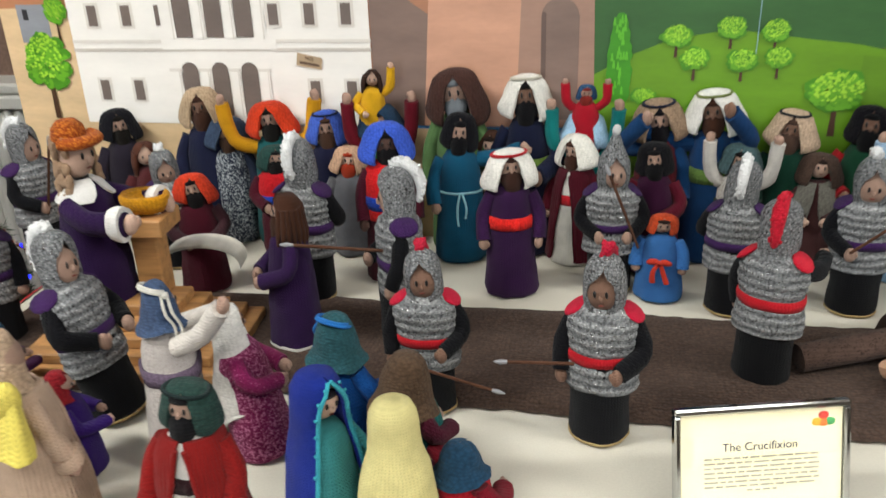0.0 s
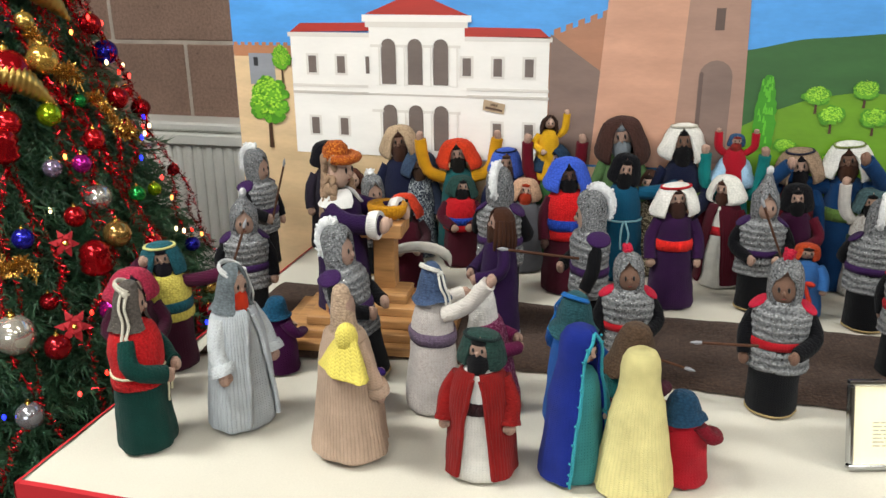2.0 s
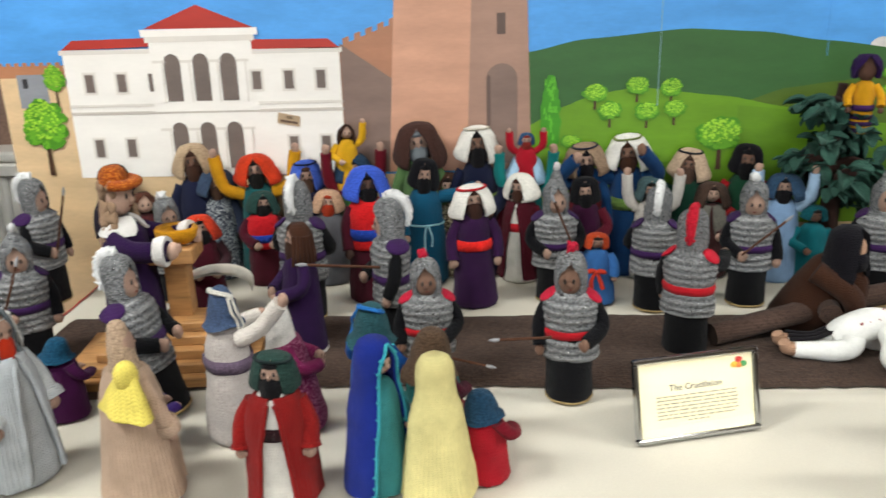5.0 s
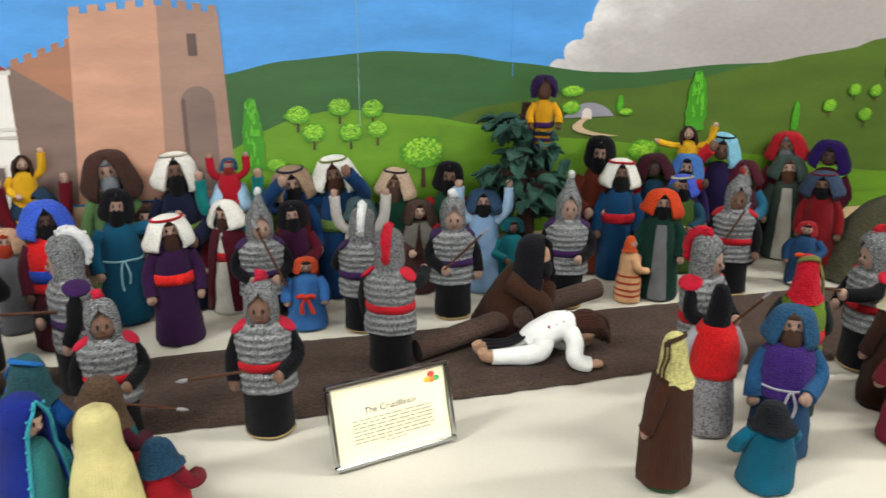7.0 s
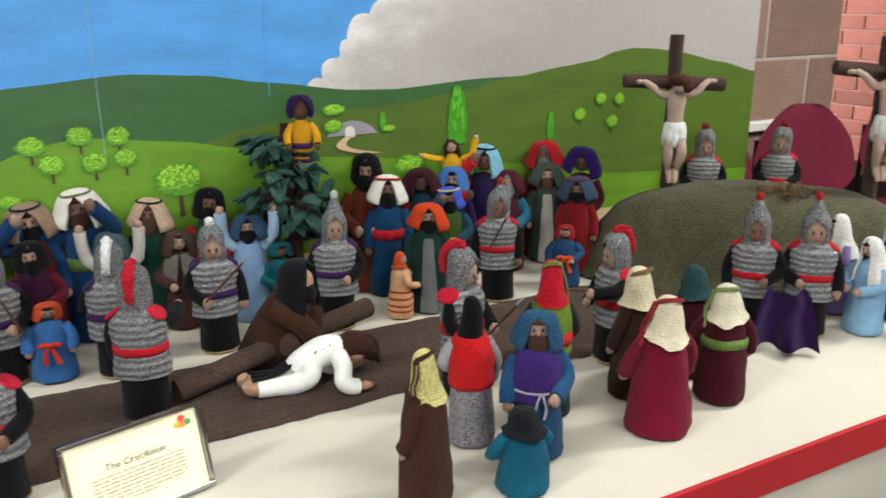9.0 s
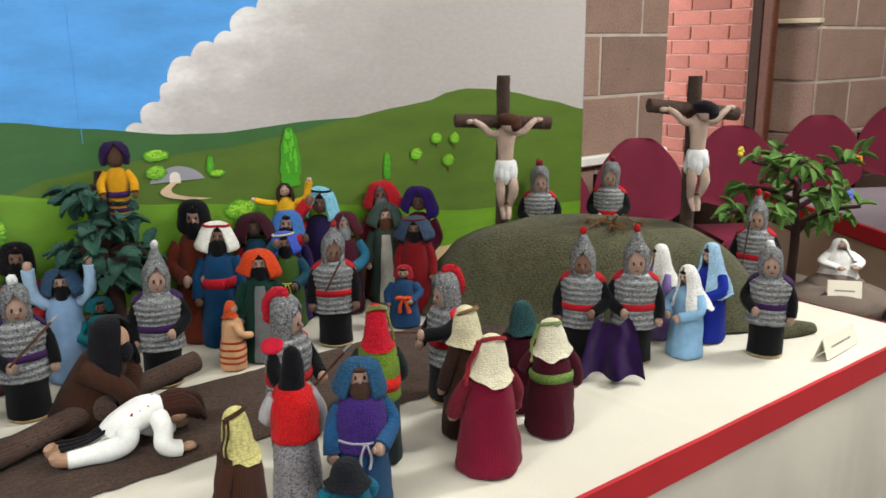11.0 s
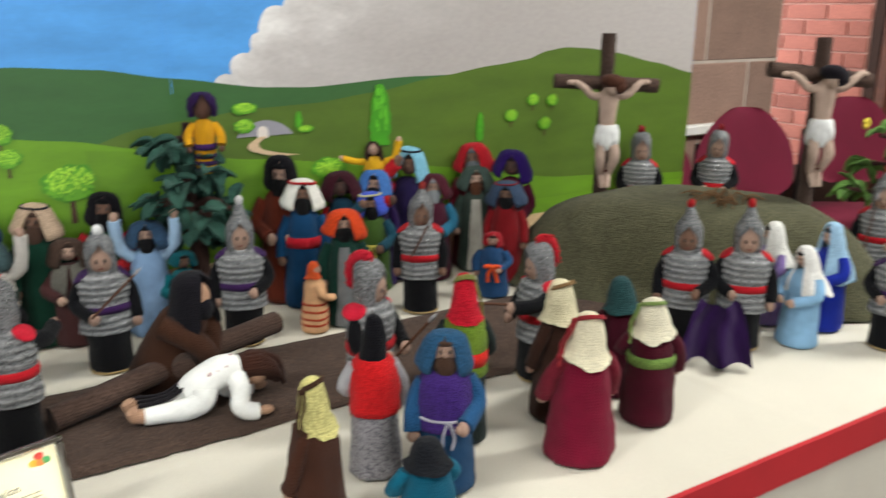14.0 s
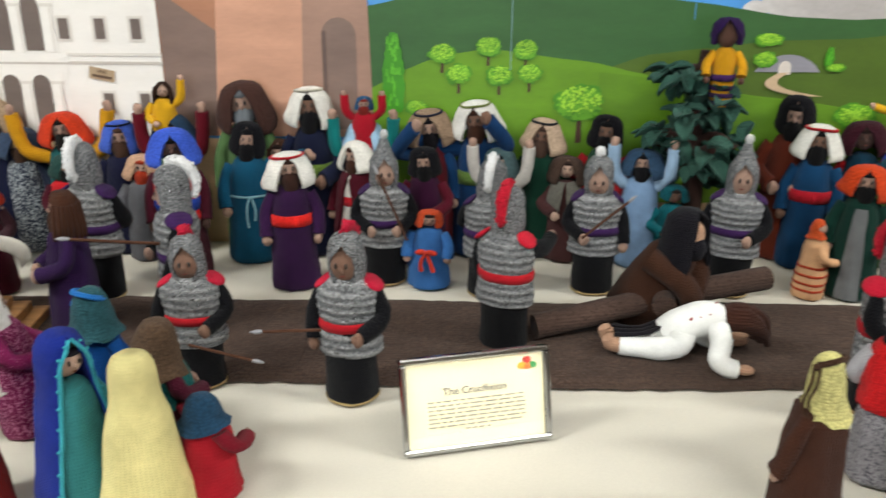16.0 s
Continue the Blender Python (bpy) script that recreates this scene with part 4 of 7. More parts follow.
def smaller(s, first, k=HEAD, still=False):
    """Brings the head and what it wears to its size about the neck, and turns it a little."""
    r = random.Random(COUNT[0] * 13)
    q = 0.3 if still else 1.0
    turn = Matrix.Rotation(radians(r.uniform(-9, 9) * q), 3, "Z") @ Matrix.Rotation(radians(r.uniform(-6, 6) * q), 3, "Y") @ Matrix.Rotation(radians(r.uniform(-2, 7) * q), 3, "X")
    neck = Vector((0, 0, 0.186))
    for i in range(first, len(s.v)):
        p = s.v[i]
        p = Vector((p.x * k, p.y * k, FACE_Z + (p.z - FACE_Z) * k))
        s.v[i] = neck + turn @ (p - neck)


LENS_EYE = Vector((1.52, 1.06, 1.38))
BACK_Y = 2.752
COUNT = [0]


def settle(x, y, z=None, grow=0.0):
    """Moves a face along its line of sight by a share of its distance."""
    if z is None:
        return Vector((x, y, 0))
    d = Vector((x, y, z)) - LENS_EYE
    d *= 1 + grow + (0.026 / d.xy.length if d.y > 0 else 0)
    if LENS_EYE.y + d.y > BACK_Y and x < 3.7:
        d *= (BACK_Y - LENS_EYE.y) / d.y
    return LENS_EYE + d


def finish(s, name, at, rz, tall, label, category, group="", base=TOP, wide=1.0, lean=0.0, flare=1.0, soft=1.0):
    """Gives the cloth its folds, scales the doll to its height and stands it on its place; at: the face's place."""
    if abs(rz) <= 20 and at[1] > 2.3 and at[0] < 3.7:
        rz = rz * 0.6 - math.degrees(math.atan2(at[0] - 1.5, at[1] - 1.1)) * 0.85
    k = tall / FACE_Z
    kx = (0.50 + 0.44 * k) * wide
    sd = COUNT[0] * 5.1
    for p in s.v:
        f = 1.0
        if p.z < 0.185:
            a, low = math.atan2(p.y, p.x), 1 - p.z / 0.185
            c, q = math.cos(a), math.sin(a)
            f += soft * (0.085 * noise.noise(Vector((c * 1.3, q * 1.3, p.z * 9 + sd))) + low * 0.10 * noise.noise(Vector((c * 3.6, q * 3.6, p.z * 3 + sd))))
            f *= 1 + (flare - 1) * low
        p.x, p.y, p.z = p.x * kx * f, p.y * kx * f, p.z * k
    m = pose(at[0], at[1], base, lean, 0, rz)
    return thing(name, s, m, label, category, group)


def fresh():
    COUNT[0] += 1
    return Shape(0.0021, COUNT[0] * 7.3)


def doll(at, rz, label, robe, skin="tan", beard="", hood="", wide=1.0, drop=0.052, band="", trim="", hair="", sleeve="", arms=("down", "down"), belt="", front="", coat="", shawl="",
         cloak="", cord="", collar="", cuff="", hat="", tall=0.0, base=TOP, name="knitted_doll", fleck="", hoodfleck="", eyes=True, stripe="", hem="", grow=None, fat=1.0, opening=42, lean=0.0, category="doll",
         flare=1.0, cape="", vest="", bow=""):
    """A knitted doll: a stuffed robe, head, hood or hair, arms and hands, belt, front panel, coat, shawl or cloak."""
    g = (0.04 if 2.40 < at[1] < 2.70 and at[0] < 2.62 else 0.0) if grow is None else grow
    p = settle(*at, grow=g)
    tall = tall or p.z - base - 0.004
    s = fresh()
    rm = knit(robe, fleck, 0.5) if fleck else knit(robe)
    s.lathe(ROBE, rm, n=34, sy=0.92)
    sk = SKIN[skin]
    first = len(s.v)
    lobes = abs(rz) <= 45 and drop < 0.08
    front_hair = (beard or "2a1c18") if hood and eyes and lobes else (hair if hood or cloak else "")
    head(s, FACE_Z, sk, beard, "" if hood or cloak or hat else hair, eyes, fringe=front_hair)
    if hat:
        s.lathe([(0.023, 0.016), (0.025, 0.024), (0.022, 0.036), (0.012, 0.044), (0.002, 0.045)], knit(hat, "d07a2c", 0.5, garter=True), (0, 0.005, FACE_Z), n=18)
        s.shell([(0.023, 0.024, 95), (0.030, 0.028, 95), (0.037, 0.025, 98), (0.039, 0.020, 98), (0.036, 0.015, 98), (0.024, 0.016, 95)], knit(hat, "d07a2c", 0.5), (0, -0.004, FACE_Z), 0.006, turn=180)
        hr = random.Random(5)
        for k in range(260):
            a, zz = radians(hr.uniform(-25, 205)), hr.uniform(-0.072, 0.022)
            rr = 0.025 + 0.009 * max(0.0, -zz / 0.07)
            s.ball((rr * math.cos(a), rr * math.sin(a) + 0.003, FACE_Z + zz), (0.0056, 0.0056, 0.0066), knit(hair), 7, 5)
    if hood:
        scarf(s, FACE_Z, hood, wide, drop, band, trim, opening, hoodfleck, lobes)
    smaller(s, first)
    if collar:
        s.shell([(0.0345, 0.170, 34), (0.030, 0.176, 22), (0.023, 0.185, 10), (0.015, 0.190, 6)], knit(collar), thick=0.005)
    sm, km = knit(sleeve or robe, fleck if not sleeve else ""), knit(sk, "", 0, 0.0030)
    for side, kind in zip((-1, 1), arms):
        if kind:
            arm(s, side, kind, sm, km)
            if cuff:
                q = [Vector((side * v[0], v[1], v[2])) for v in ARMS[kind]]
                s.tube([q[2].lerp(q[1], 0.36), q[2].lerp(q[1], 0.18), q[2].lerp(q[1], 0.02)], [0.0165, 0.0185, 0.0180], knit(cuff), 12)
            elif coat:
                q = [Vector((side * v[0], v[1], v[2])) for v in ARMS[kind]]
                s.tube([q[2].lerp(q[1], 0.16), q[2].lerp(q[1], 0.0)], [0.0140, 0.0150], sm, 12)
    if belt:
        wrap = robe_r(0.126) + (0.0045 if vest else 0.0012)
        s.ring((0, 0, 0.126), wrap, 0.0034, knit(belt, garter=True), 1, 0.92, tall=3.3, n=30)
        s.ball((0.006, -(wrap + 0.002) * 0.92, 0.125), (0.006, 0.004, 0.0085), knit(belt), 8, 6)
    if cord:
        cm = knit(cord)
        s.ring((0, 0, 0.118), robe_r(0.118) + (0.0045 if vest or shawl else 0.0008), 0.0020, cm, 1, 0.92, n=30)
        for sx in (-1, 1):
            s.tube([(0.002 * sx, -0.0365 - (0.007 if vest or shawl else 0), 0.118), (0.008 * sx, -0.046, 0.098), (0.006 * sx, -0.045, 0.074 + 0.006 * sx)], 0.0020, cm, 6)
    if front:
        fm = knit(front)
        rows = []
        for i in range(13):
            z = 0.004 + 0.164 * i / 12
            half = 26 - 8 * i / 12
            rows.append([((robe_r(z) + 0.0025) * math.cos(radians(-90 + half * j / 3)), (robe_r(z) + 0.0025) * 0.92 * math.sin(radians(-90 + half * j / 3)), z) for j in range(-3, 4)])
        s.grid(rows, fm)
    if coat:
        s.shell([(robe_r(z) + 0.0065, z, o) for z, o in ((0.180, 6), (0.172, 9), (0.16, 13), (0.145, 17), (0.13, 19), (0.11, 22), (0.09, 23), (0.07, 26), (0.05, 26), (0.034, 29), (0.018, 29), (0.010, 31))], knit(coat, rib=True), thick=0.005, sy=0.93, n=34)
        for sg in (-1, 1):
            s.tube([((robe_r(z) + 0.006) * math.cos(radians(-90 + sg * o)), (robe_r(z) + 0.006) * 0.93 * math.sin(radians(-90 + sg * o)), z) for z, o in ((0.172, 9), (0.14, 18), (0.10, 23), (0.06, 26), (0.012, 31))], 0.0036, knit(coat), 7)
    if shawl:
        s.shell([(robe_r(z) + 0.007, z, o) for z, o in ((0.184, 4), (0.176, 5), (0.164, 6), (0.150, 8), (0.136, 10), (0.124, 13), (0.114, 16), (0.110, 18))], knit(shawl, garter=True), thick=0.0055, sy=0.93, n=30)
    if bow:
        for e in (-1, 1):
            s.ball((e * 0.013, -0.047, 0.128), (0.013, 0.005, 0.0085), knit(bow), 10, 7, Matrix.Rotation(radians(e * 18), 3, "Y"))
            s.tube([(e * 0.002, -0.046, 0.124), (e * 0.010, -0.050, 0.098), (e * 0.014 + 0.004, -0.050, 0.070)], [0.0040, 0.0050, 0.0058], knit(bow), 8)
        s.ball((0, -0.049, 0.127), 0.0065, knit(bow), 8, 6)
    if vest:
        s.lathe([(robe_r(z) + o, z) for z, o in ((0.098, 0.0), (0.100, 0.0055), (0.108, 0.0062), (0.118, 0.0040), (0.130, 0.0062), (0.145, 0.0078), (0.160, 0.0082), (0.172, 0.0075), (0.181, 0.0060), (0.186, 0.003))], knit(vest, garter=True), n=34, sy=0.90)
    if cape:
        cm = knit(cape)
        rows = []
        for i in range(9):
            v = i / 8
            row = []
            for j in range(17):
                a = 2 * math.pi * j / 16
                r = 0.012 + 0.026 * v ** 0.8 + (0.012 * v if abs(math.cos(a)) > 0.8 else 0) + 0.003 * math.sin(5 * a) * v
                row.append((-0.036 + r * math.cos(a), 0.022 + 0.012 * v + 0.55 * r * math.sin(a), 0.192 - 0.050 * v))
            rows.append(row)
        s.grid(rows, cm, flip=True), s.grid([[(x * 0.96, y - 0.002, z - 0.003) for x, y, z in r] for r in rows], cm)
        s.ball((-0.036, 0.026, 0.186), (0.0175, 0.017, 0.019), cm, 14, 10)
    if cloak:
        prof = [(0.003, 0.041, 0), (0.014, 0.039, 0), (0.023, 0.033, 4), (0.029, 0.021, 20), (0.031, 0.006, 34), (0.0315, -0.014, 42), (0.034, -0.034, 46), (0.039, -0.055, 49), (0.044, -0.08, 52), (0.048, -0.11, 55), (0.052, -0.14, 57), (0.056, -0.17, 60), (0.058, -0.190, 61), (0.059, -0.205, 62)]
        if not eyes:
            prof = [(r, z, o * 0.25) for r, z, o in prof]
        s.shell(prof, knit(cloak, stitch=0.0030), (0, 0.002, FACE_Z), 0.005, n=34)
        if trim:
            for sgn in (-1, 1):
                s.tube([((r + 0.001) * math.cos(radians(-90 + sgn * o)), (r + 0.001) * math.sin(radians(-90 + sgn * o)) + 0.002, FACE_Z + z) for r, z, o in prof[2:]], 0.0028, knit(trim), 6)
                for r, z, o in prof[3:]:
                    s.ball(((r + 0.002) * math.cos(radians(-90 + sgn * (o + 3))), (r + 0.002) * math.sin(radians(-90 + sgn * (o + 3))) + 0.002, FACE_Z + z + 0.008), 0.0022, knit(trim), 6, 5)
    if stripe:
        for z in (0.03, 0.05, 0.075, 0.10):
            s.ring((0, 0, z), robe_r(z) - 0.0005, 0.0026, knit(stripe), 1, 0.92, tall=1.8)
    if hem:
        s.ring((0, 0, 0.006), 0.0462, 0.0028, knit(hem), 1, 0.92, tall=1.6, n=30)
    return finish(s, name, p, rz, tall, label, category, base=base, wide=fat, lean=lean, flare=flare)


MAIL_BODY = [(0.036, 0.078), (0.0515, 0.076), (0.0525, 0.086), (0.0500, 0.108), (0.0470, 0.122), (0.0490, 0.135), (0.0520, 0.152), (0.0515, 0.168), (0.044, 0.180), (0.026, 0.190), (0.012, 0.193)]
DOME = [(0.004, 0.0455, 0), (0.013, 0.0435, 0), (0.0205, 0.039, 0), (0.026, 0.032, 2), (0.0290, 0.023, 14), (0.0300, 0.013, 36), (0.0302, 0.0, 43), (0.0300, -0.014, 42), (0.0285, -0.024, 26), (0.029, -0.033, 6), (0.036, -0.040, 0)]


def soldier(at, rz, label, accent="9c1722", crest="", plume="", pads="", arms=("front", "front"), spear=None, tall=0.0, base=TOP, skin="tan", grow=None, peak=0.030, category="doll", lean=0.0):
    """A knitted soldier: black tube, mail tunic with belt, shoulder flaps, hooded helmet with crest or bobble."""
    p = settle(*at, grow=(0.03 if 2.40 < at[1] < 2.62 else 0.012) if grow is None else grow)
    tall = tall or p.z - base - 0.004
    k = tall / FACE_Z
    s = fresh()
    bk = knit(BLACK)
    s.lathe([(0.038, 0.0), (0.0415, 0.003), (0.0425, 0.010), (0.0415, 0.03), (0.0415, 0.05), (0.0415, 0.07), (0.0405, 0.09), (0.036, 0.15), (0.02, 0.186)], bk, n=28, sy=0.92)
    s.ring((0, 0, 0.003), 0.0415, 0.0022, knit("b49a6c"), 1, 0.92)
    prof = []
    for (r0, z0), (r1, z1) in zip(MAIL_BODY, MAIL_BODY[1:]):
        for j in range(8):
            u = j / 8
            z = z0 + (z1 - z0) * u
            prof.append((r0 + (r1 - r0) * u + 0.0007 * math.sin(z * k * 2 * math.pi / BAND), z))
    prof.append(MAIL_BODY[-1])
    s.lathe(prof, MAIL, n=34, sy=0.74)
    am = knit(accent)
    s.ring((0, 0, 0.121), 0.0480, 0.0034, am, 1, 0.75, n=28, tall=2.4)
    pm = knit(pads or accent)
    for side in (-1, 1):
        s.ball((side * 0.039, 0.006, 0.180), (0.0185, 0.024, 0.0046), pm, 12, 7, Matrix.Rotation(radians(side * 33), 3, "Y"))
    first = len(s.v)
    head(s, FACE_Z - 0.001, SKIN[skin], r=0.0246)
    for q in s.v[first:]:
        q.y -= 0.0045
    if crest:
        hprof, tip = DOME, 0.046
    else:
        peak *= 0.5
        tip = 0.042 + peak
        hprof = [(0.003, tip, 0), (0.0070, tip - 0.003, 0), (0.0115, 0.036 + peak * 0.66, 0), (0.0175, 0.034 + peak * 0.28, 0), (0.0235, 0.032, 0)] + DOME[4:]
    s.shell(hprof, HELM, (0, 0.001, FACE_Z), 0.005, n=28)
    if plume:
        s.ball((0, 0, FACE_Z + tip + 0.003), (0.0085, 0.0085, 0.010), knit(plume), 10, 7)
    if crest:
        cm = knit(crest, garter=True)
        cr = random.Random(COUNT[0])
        pts = []
        for k in range(9):
            a = radians(100 - 125 * k / 8)
            r = 0.040 + 0.006 * math.sin(math.pi * k / 8)
            pts.append((0, 0.003 + r * math.cos(a) * 0.86, FACE_Z + 0.006 + r * math.sin(a)))
        s.tube(pts, [0.006, 0.0085, 0.0095, 0.010, 0.010, 0.0095, 0.0085, 0.007, 0.005], cm, 10)
        for q in [Vector(a).lerp(Vector(b), u) for a, b in zip(pts[:-1], pts[1:]) for u in (0.0, 0.5)]:
            for j in range(9):
                s.ball((q[0] + cr.uniform(-0.0075, 0.0075), q[1] + cr.uniform(-0.003, 0.008), q[2] + cr.uniform(-0.003, 0.008)), cr.uniform(0.0020, 0.0036), cm, 6, 4)
    smaller(s, first, 0.97)
    km = knit(SKIN[skin], "", 0, 0.0030)
    for side, kind in zip((-1, 1), arms):
        if kind:
            pts = [(side * (x + 0.0080), y, z) for x, y, z in ARMS[kind]]
            s.tube(pts, [0.0135, 0.0132, 0.0118], bk, 12)
            d = (Vector(pts[-1]) - Vector(pts[-2])).normalized()
            s.ball(Vector(pts[-1]) + d * 0.007, (0.009, 0.009, 0.0115), km, 8, 6)
            s.ball(Vector(pts[-1]) + d * 0.009 + Vector((-side * 0.006, -0.003, 0.003)), (0.0035, 0.0035, 0.006), km, 6, 5)
    if spear:
        a, b = Vector(spear[0]), Vector(spear[1])
        s.tube([a, b], 0.0025, knit("5a3b2c", "", 0, 0.003), 7)
        d = (b - a).normalized()
        s.tube([b - d * 0.004, b + d * 0.006, b + d * 0.017], [0.0026, 0.0038, 0.0004], surface("silver_card", "8c8c90", 0.35, 80, 10, 0.1, 0.05), 6)
    return finish(s, "knitted_soldier", p, rz, tall, label, category, base=base, wide=0.94, lean=lean, soft=0.45)


RED, PURPLE = "b81b26", "3d2152"
SPEAR_DIAG = ((0.045, -0.062, 0.10), (-0.012, -0.050, 0.225))

# crowd beside the tree, left end of the table
soldier((0.648, 2.275, 0.964), 5, "grey soldier doll with purple belt holding a spear across its chest", PURPLE, plume="f2f2f2", spear=((-0.045, -0.07, 0.12), (-0.004, -0.055, 0.215)), arms=("front", "down"))
soldier((0.546, 2.544, 0.991), 75, "grey soldier doll with white crest and upright spear, seen in profile", PURPLE, crest="f2f2f2", arms=("front", "down"), spear=((-0.02, -0.05, 0.10), (-0.03, -0.11, 0.235)))
doll((0.812, 2.318), 82, "governor doll in purple robe with white collar and curly hair", "2c1540", "pale", sleeve="2c1540", arms=("fwd", "fwd"), hair="a88a70", collar="eeeae6", cuff="eeeae6", hem="e8e6e2", hat="a34a1c", tall=0.300, fat=1.05)
doll((0.650, 2.675, 1.000), 10, "dark-hooded doll standing before the painted palace", "2a2430", "tan", "17130f", "14131a", arms=("down", "down"))
doll((0.738, 2.60, 0.965), 20, "brown-haired doll with a fair face in a maroon robe", "5a2a2c", "pale", "", hair="5a3426")
soldier((0.80, 2.55, 0.955), 30, "grey soldier doll with white bobble behind the governor", PURPLE, crest="f2f2f2")
doll((0.782, 2.764, 1.017), 0, "doll with beige head cloth, brown beard and navy robe", "20243f", "brown", "4a3026", "c7ab8c", 1.05, arms=("down", "down"))
doll((0.859, 2.68, 0.987), 0, "doll with slate head cloth in a camouflage-patterned wool robe", "2b3346", "tan", "4f382c", "3f4f68", 1.15, sleeve="2b3346", fleck="b9c0c4", front="", arms=("down", "down"))
doll((0.912, 2.778, 0.991), 0, "doll with orange head cloth and yellow sleeves raised high", "1c5a5c", "tan", "14120f", "d9401f", 1.15, sleeve="d89a1c", arms=("wave", "wave"))
doll((1.049, 2.686, 0.999), 0, "doll with cornflower blue hood and brown beard in navy", "1b1d38", "tan", "4b3428", "4b6bd0", 1.0, band="1c2340")
doll((0.968, 2.623, 0.957), 0, "doll with bottle green head cloth, black beard and red waistcoat", "4a1422", "tan", "100e10", "2b4a45", 1.02, vest="d02028", sleeve="4a1422", arms=("front", "front"), belt="2a49b0")
soldier((1.083, 2.448, 1.0), 172, "grey soldier doll with tall white crest, seen from behind", PURPLE, crest="f4f4f4", tall=0.228)
doll((1.103, 2.623, 0.958), 0, "doll with peach head cloth and ginger beard in a grey robe", "6a6a70", "pale", "b33b20", "d8ae90", 1.0)
doll((1.18, 2.609), 8, "doll with blue hood, black beard, red waistcoat and broad blue belt", "4a1424", "dark", "0e0c10", "4365d8", 1.10, sleeve="4a1424", belt="2444a8", vest="d81f22", arms=("down", "down"), tall=0.245)
doll((0.90, 2.449, 0.96), 5, "doll with vermilion hood holding an unrolled cream scroll", "4a1020", "tan", "120f12", "e04426", 1.0, sleeve="3a2026", arms=("front", "front"))
doll((1.088, 2.365), -62, "long-haired doll in a plain deep purple robe, seen in profile", "2f1743", "tan", "3c2418", hair="4a2c1e", arms=("front", "front"), hem="b9b4b0", tall=0.21)

# crowd below the painted tower
doll((1.134, 2.748, 0.995), 0, "doll with dark teal hood and maroon sleeves lifting a child", "3a6a3c", "tan", "17161c", "27405a", 1.1, sleeve="6a1222", arms=("up", "up"), drop=0.048)
doll((1.112, 2.79, 1.065), 0, "child doll in yellow riding on shoulders with an arm raised", "e8b021", "pale", "", hair="3a241a", arms=("front", "up"), base=0.945, fat=0.82)
doll((1.271, 2.781, 1.046), 0, "tall doll with a huge brown hood and grey beard", "5a7a4c", "tan", "7c8288", "4a302a", 1.16, drop=0.074, arms=("down", "down"))
doll((1.285, 2.705), 10, "black-bearded doll in long petrol blue robe, one arm stretched out", "12506e", "tan", "0d0c10", "101016", 0.92, cord="8fc0cc", arms=("down", "out"), tall=0.238)
doll((1.341, 2.681, 0.976), 5, "smaller doll with brown hood and pale face in camouflage wool", "4c4234", "pale", "", "4c3226", 0.95, fleck="c4b89a", tall=0.20)
doll((1.397, 2.785, 1.037), 0, "doll with white head cloth, black beard and green-belted navy robe", "151a33", "brown", "0e0d10", "eeeae2", 1.05, band="cfc9b8", belt="6f8a3c", arms=("front", "front"))
doll((1.501, 2.69, 1.001), 0, "doll with pale blue hood and teal sleeves holding up a child", "157a78", "tan", "3d2c24", "a9cbe8", 1.05, sleeve="157a78", arms=("up", "up"))
doll((1.501, 2.79, 1.041), 0, "child doll in red with blue hood throwing up both arms", "b3182a", "tan", "8a2a22", "34587e", 0.8, arms=("up", "up"), base=0.93, drop=0.04, fat=0.85)
doll((1.39, 2.575), 12, "doll in purple robe with red sash and white head cloth", "34173f", "tan", "3b241d", "f0ece4", 1.12, trim="c0202a", belt="ee2a24", arms=("down", "down"), drop=0.06, tall=0.217)
doll((1.488, 2.713), -25, "doll with white head cloth, maroon coat and white robe", "e6e2d8", "tan", "43291f", "f0ece2", 1.05, coat="4f0f1e", sleeve="4f0f1e", belt="c0202a", arms=("down", "down"), tall=0.205)
soldier((1.55, 2.598), 8, "grey soldier doll with purple belt holding a spear slantwise", PURPLE, plume="f2f2f2", spear=SPEAR_DIAG, peak=0.055, tall=0.204)
doll((1.627, 2.747, 1.008), 0, "doll with tan head cloth shielding its face with an arm", "6a1a26", "tan", "131016", "a58a72", 1.15, band="23263a", arms=("face", "down"), sleeve="173f6c")
doll((1.718, 2.758, 1.021), 0, "doll with white head cloth and green-belted long blue robe", "143a66", "brown", "44291d", "f0ede6", 1.15, band="7f8a50", belt="6c8a44", arms=("out", "face"))
doll((1.615, 2.594, 0.98), -8, "doll with black hood and black beard in a plum robe", "3a1030", "tan", "0c0b0e", "0e0d12", 0.95, sleeve="5a1224", arms=("down", "front"))
doll((1.762, 2.715), 0, "doll with slate green hood and speckled white robe, arms raised", "cfc9c2", "tan", "0e0d10", "4c6468", 1.0, fleck="8d8480", belt="2a3a30", arms=("up", "up"), front="", tall=0.195)
soldier((1.252, 2.363, 0.982), -72, "grey soldier doll with white crest and levelled spear, in profile", PURPLE, crest="f4f4f4", tall=0.222, arms=("front", "down"), spear=((0.03, -0.03, 0.145), (0.03, -0.17, 0.165)))
# The brown skin of these two paints in the shade below their helmets.
soldier((1.318, 2.226), 5, "grey soldier doll with red belt and raspberry crest on the road", RED, crest="d0203f", pads="d0203f", arms=("down", "front"), spear=((0.0, -0.062, 0.095), (0.105, -0.075, 0.072)), skin="brown", tall=0.182)
